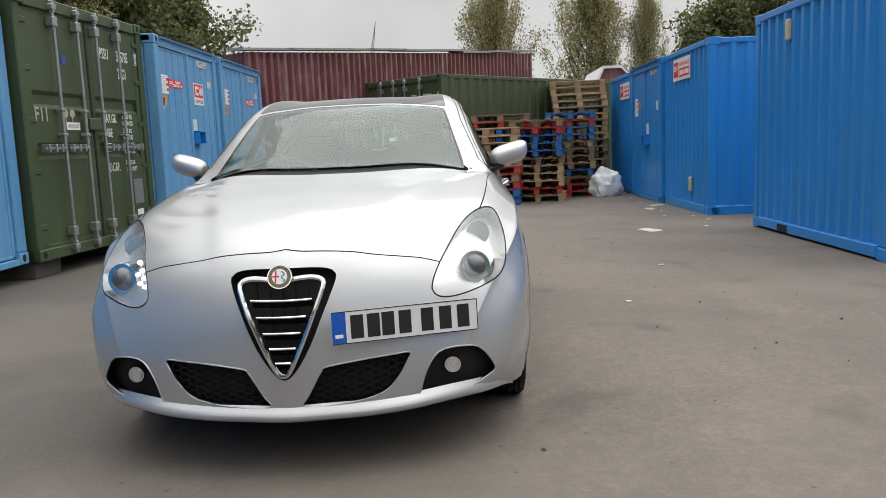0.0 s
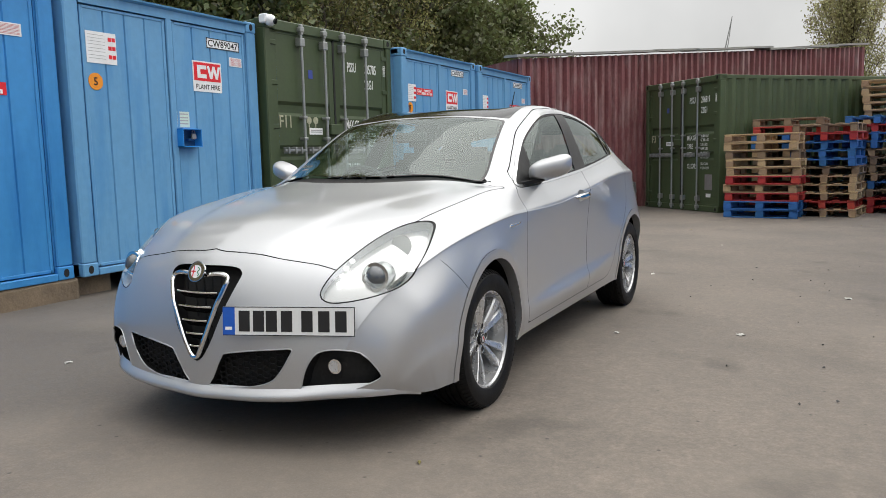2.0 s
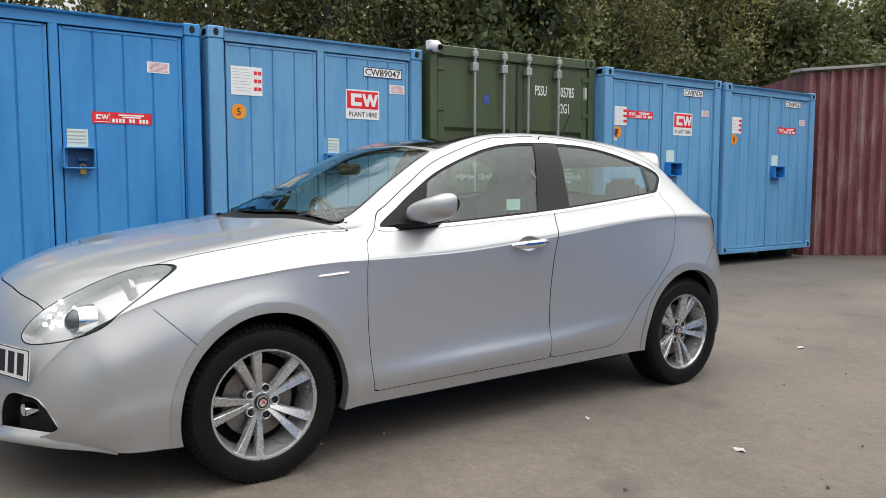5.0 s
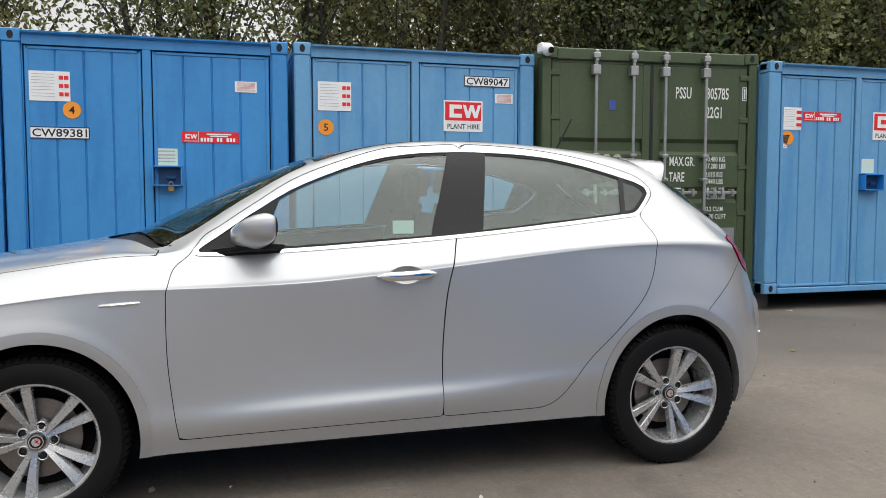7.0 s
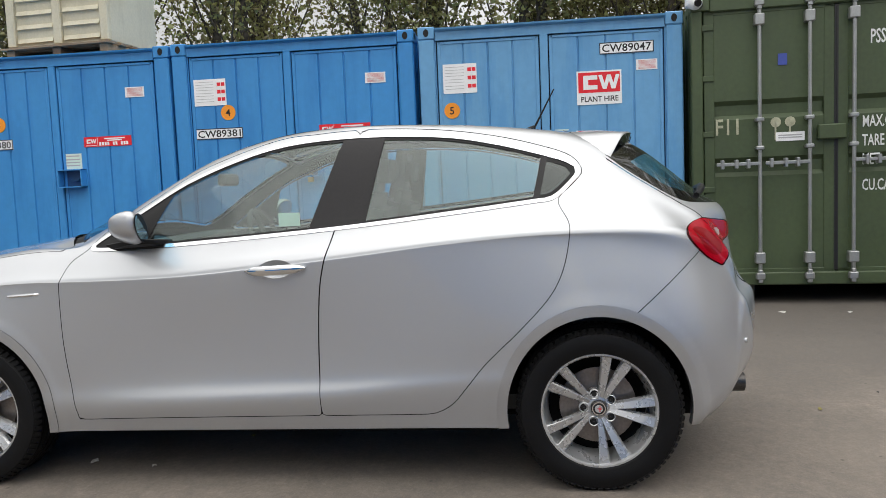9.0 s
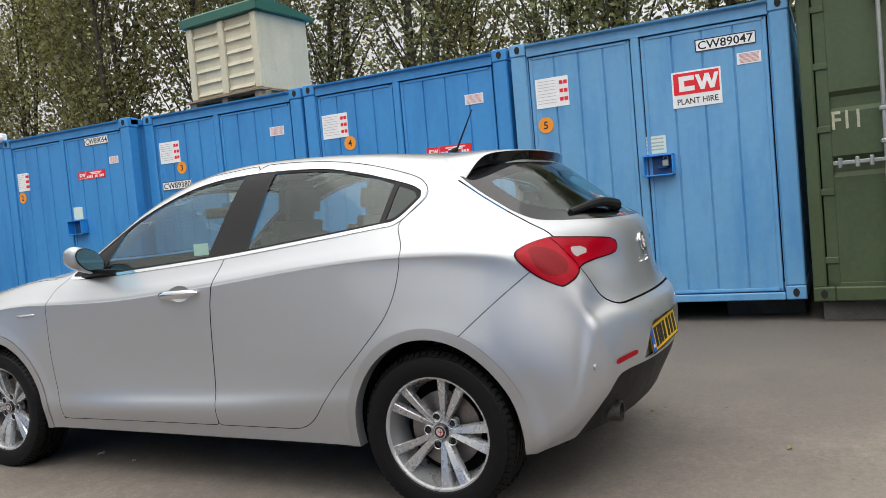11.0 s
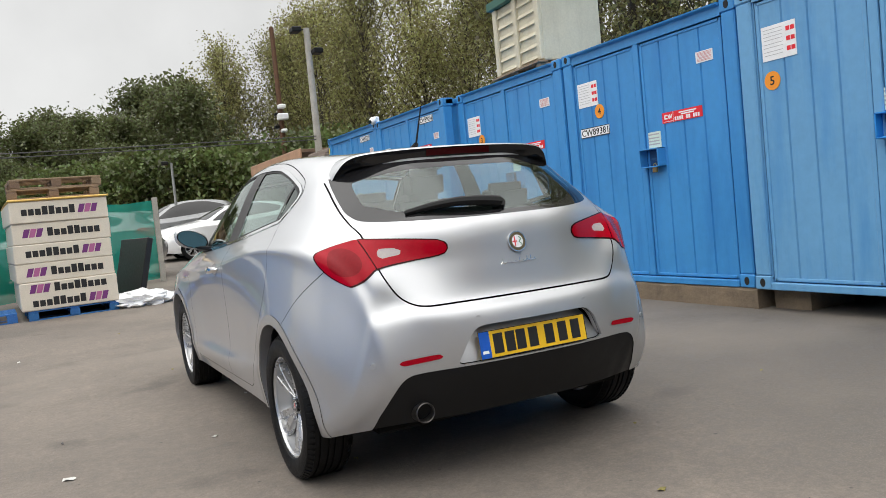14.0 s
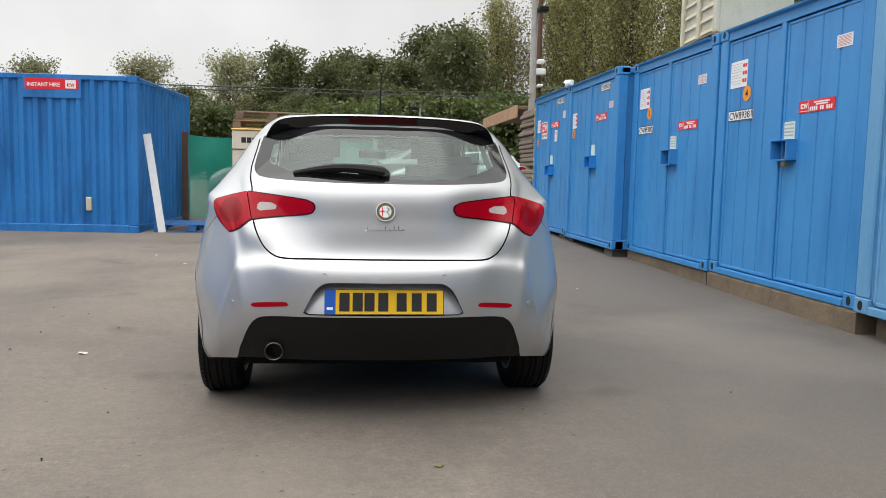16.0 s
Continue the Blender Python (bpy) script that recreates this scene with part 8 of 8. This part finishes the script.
kinds = {
    "f1": tree_kind("poplar", 11, 11.5, 1.6, 1.5, 60, 1.5, 6, 44, 0.088, (.24, .24, .32), LEAF_POPLAR, column, "tall slim poplar with thin autumn leaves"),
    "f2": tree_kind("poplar", 22, 12.5, 2.2, 1.7, 60, 1.3, 6, 40, 0.088, (.26, .26, .34), LEAF_POPLAR, column, "tall poplar with gaps in its crown", stems=2),
    "f3": tree_kind("poplar", 23, 10.0, 1.2, 1.7, 56, 1.1, 6, 44, 0.088, (.26, .26, .30), LEAF_POPLAR, column, "leafy poplar behind the containers", stems=2),
    "c1": tree_kind("poplar", 31, 9.9, 0.8, 2.9, 120, 1.3, 8, 30, 0.105, (.17, .17, .26), LEAF_GOLD, cone, "cone-shaped tree with yellowing leaves beyond the pallets"),
    "p1": tree_kind("poplar", 11, 11.5, 1.2, 1.8, 60, 1.4, 6, 27, 0.122, (.30, .30, .36), LEAF_POPLAR, column, "tall slim poplar with thin autumn leaves"),
    "p2": tree_kind("poplar", 12, 12.5, 1.6, 1.9, 60, 1.2, 6, 26, 0.122, (.32, .32, .38), LEAF_POPLAR, column, "tall poplar with gaps in its crown", stems=2),
    "p3": tree_kind("poplar", 13, 10.0, 0.8, 1.9, 56, 1.0, 6, 30, 0.122, (.32, .32, .34), LEAF_POPLAR, column, "leafy poplar behind the containers", stems=2),
    "b1": tree_kind("broad", 14, 7.6, 1.0, 2.6, 64, 0.35, 9, 23, 0.17, (.32, .32, .28), LEAF_DARK, dome, "dark broad-crowned tree with dense leaves", 0.2),
    "b2": tree_kind("broad", 15, 8.6, 1.4, 2.3, 62, 0.55, 9, 23, 0.17, (.32, .32, .30), LEAF_DARK, dome, "dark green tree at the yard's edge", 0.2),
    "w1": tree_kind("willow", 16, 8.4, 1.2, 2.0, 56, 0.9, 7, 24, 0.15, (.26, .26, .3), LEAF_PALE, dome, "pale feathery tree with grey-green leaves", 0.15, 2),
    "s1": tree_kind("bush", 17, 3.2, 0.1, 1.6, 46, 0.5, 8, 22, 0.15, (.24, .24, .2), LEAF_BUSH, dome, "bright green bush growing wild", 0.06, 3),
}
placed = set()
rnd = random.Random(21)


def plant(kind, x, y, scale, tall=1.0):
    m = pose(x, y, ground_z(y) - 0.05, 0, 0, rnd.uniform(0, 360))
    ob = kinds[kind]
    if kind in placed:
        ob = copy_thing(ob, m)
    else:
        placed.add(kind)
        ob.matrix_world = m
    ob.scale = (scale, scale, scale * tall)


# the row behind the stores
y = -36.0
while y < 21:
    plant(rnd.choice(("f1", "f2", "f3", "f1") if y > -9 else ("p1", "p2", "p3", "p1")), rnd.uniform(-12.3, -10.4), y, rnd.uniform(0.85, 1.08) * (0.88 if y < -13 else 1.0))
    y += rnd.uniform(1.5, 2.1) if y > -1 else rnd.uniform(1.9, 2.7)
y = -33.0
while y < 25:
    plant(rnd.choice(("p3", "p2", "b2") if y > 7 else ("p1", "p2")), rnd.uniform(-16.5, -14), y, rnd.uniform(0.85, 1.1) * (0.9 if y < -8 else 1.0))
    y += rnd.uniform(2.2, 3.0) if y > 0 else rnd.uniform(6.5, 9.0)
for y in (10.0, 12.5, 15.5, 18.5):
    plant(rnd.choice(("b1", "b2")), rnd.uniform(-12.2, -10.8), y, rnd.uniform(0.8, 0.95))
for x, y, s in ((-12.0, 22.5, 1.05), (-11.5, 26, 1.0), (-10.5, 29.5, 0.95), (-13.5, 25.5, 1.15), (-9.3, 31.5, 0.72)):
    plant(rnd.choice(("b1", "b2")), x, y, s)
# across the far end
for x, y, k, s in ((18.5, -41, "w1", 0.95), (15.5, -45, "b1", 0.8), (12.4, -41, "w1", 1.0), (9.6, -42, "b1", 0.85), (7.0, -39, "w1", 1.02), (4.6, -40, "b2", 1.08), (1.8, -42, "b1", 1.08), (-0.8, -41, "b2", 0.98),
                   (-3.6, -43, "b1", 1.12), (-6.4, -41, "b2", 1.05), (-9.0, -39, "p3", 0.95), (-7.6, -36, "p1", 0.84), (-11.5, -39, "p2", 0.92), (22, -43, "b1", 0.9), (26, -42, "w1", 0.9), (-14, -43, "p1", 1.1),
                   (6, -47, "b1", 1.05), (0.5, -47, "b2", 1.1), (-5, -48, "b2", 1.15), (11, -48, "b1", 0.9), (3.2, -36, "b1", 0.75), (-2.2, -36.5, "b1", 0.8), (-5.6, -33, "b2", 0.85), (8.8, -37, "b1", 0.7), (14, -39, "b1", 0.6), (20.5, -38, "b1", 0.6)):
    plant(k, x, y, s * (0.80 if x > 2 else 0.86 if x > -4 else 1.0))
for x, y, s in ((6.5, -31, 1.0), (3.5, -30, 0.9), (0.8, -29, 1.05), (-1.6, -28.5, 1.1), (-3.6, -27.5, 1.15), (-5.2, -26.5, 1.1), (-6.6, -28, 1.2), (-8.5, -25, 1.2), (-8.8, -21, 1.1), (-9.0, -16, 1.0), (9.5, -31, 1.0), (13, -32, 1.1), (17, -33, 1.0), (21, -33, 1.1)):
    plant("s1", x, y, s)
# beyond the pallets
for x, y, k, s, tall in ((2.7, 42, "c1", 0.92, 1.18), (7.7, 42, "c1", 1.02, 1.05), (11.2, 42, "c1", 0.5, 1.95), (15.0, 45, "c1", 1.0, 0.9), (10.9, 27, "b2", 0.78, 0.95), (13.2, 28.5, "b1", 0.9, 1.0),
                         (7.2, 36, "b1", 0.66, 0.9), (9.8, 37, "b1", 0.7, 0.9), (13.8, 38, "b1", 0.8, 0.8), (16, 25, "b2", 0.9, 1.0), (19, 27, "b1", 1.0, 1.0), (4.6, 38, "b1", 0.6, 0.8)):
    plant(k, x, y, s, tall)

# woods all round, far off
rng = np.random.default_rng(7)
far_c = []
for k in range(520):
    a = 2 * math.pi * k / 520 + rng.uniform(-.01, .01)
    r = rng.uniform(75, 95)
    h = 5.2 + 1.6 * math.sin(a * 7) + 1.0 * math.sin(a * 17 + 1) + rng.uniform(-.6, .9)
    for j in range(6):
        far_c.append((r * math.cos(a), r * math.sin(a), h * (j + 0.4) / 6))
woods = new("far_woods", leaves_mesh("far_woods", far_c, (1.1, 1.1, 0.6), 22, 0.75, LEAF_DARK, rng))
tagged(woods, "dark belt of woods all round in the distance", "woods", kind="stuff")

# ---- litter, leaves and oil drips on the asphalt ----
def flake(w, d):
    bm_ = bmesh.new()
    pts_ = [bm_.verts.new((w * math.cos(t) * f, d * math.sin(t) * f, 0.004 + 0.006 * math.sin(3 * t))) for t, f in ((2 * math.pi * k / 7, 0.8 + 0.3 * ((k * 37) % 5) / 5) for k in range(7))]
    bm_.faces.new(pts_)
    return bm_


rnd = random.Random(33)
SCRAP = material("paper_scrap", (0.55, 0.54, 0.50), 0.7, spread=0.2)
LEAF_FALLEN = material("fallen_leaf", (0.20, 0.17, 0.05), 0.7, spread=0.3)
GRIT = material("dark_grit", (0.03, 0.028, 0.026), 0.6)


def scatter(name, mat, spots, label, category, group, lo, hi):
    for x, y in spots:
        s = rnd.uniform(lo, hi)
        solo(name, flake(s, s * rnd.uniform(0.4, 0.8)), mat, label, category, group, smooth=0, m=pose(x, y, ground_z(y) + 0.002, 0, 0, rnd.uniform(0, 360)))


scatter("paper_scrap", SCRAP, [(rnd.uniform(3.3, 4.0), rnd.uniform(6.0, 12)) for _ in range(14)] + [(rnd.uniform(-3.1, -2.6), rnd.uniform(3.9, 9)) for _ in range(9)] + [(rnd.uniform(-2.5, 4), rnd.uniform(-5, 10)) for _ in range(16)],
        "small scrap of white paper on the asphalt", "litter", "scattered paper scraps", 0.012, 0.045)
scatter("paper_scrap", SCRAP, [(3.85, 9.7), (3.6, 9.1), (2.9, 6.1)], "torn sheet of white card on the asphalt", "litter", "scattered paper scraps", 0.12, 0.25)
scatter("fallen_leaf", LEAF_FALLEN, [(rnd.uniform(-2.8, 4), rnd.uniform(-5, 10)) for _ in range(22)], "small dry leaf on the asphalt", "leaf", "fallen leaves", 0.012, 0.03)
scatter("dark_clod", GRIT, [(rnd.uniform(0.9, 3.0), rnd.uniform(0.2, 5.6)) for _ in range(22)] + [(0.45, 4.35), (-0.2, 4.5), (0.3, 4.9), (-0.5, 4.2)], "small dark clod on the asphalt", "clod", "dark clods", 0.005, 0.014)
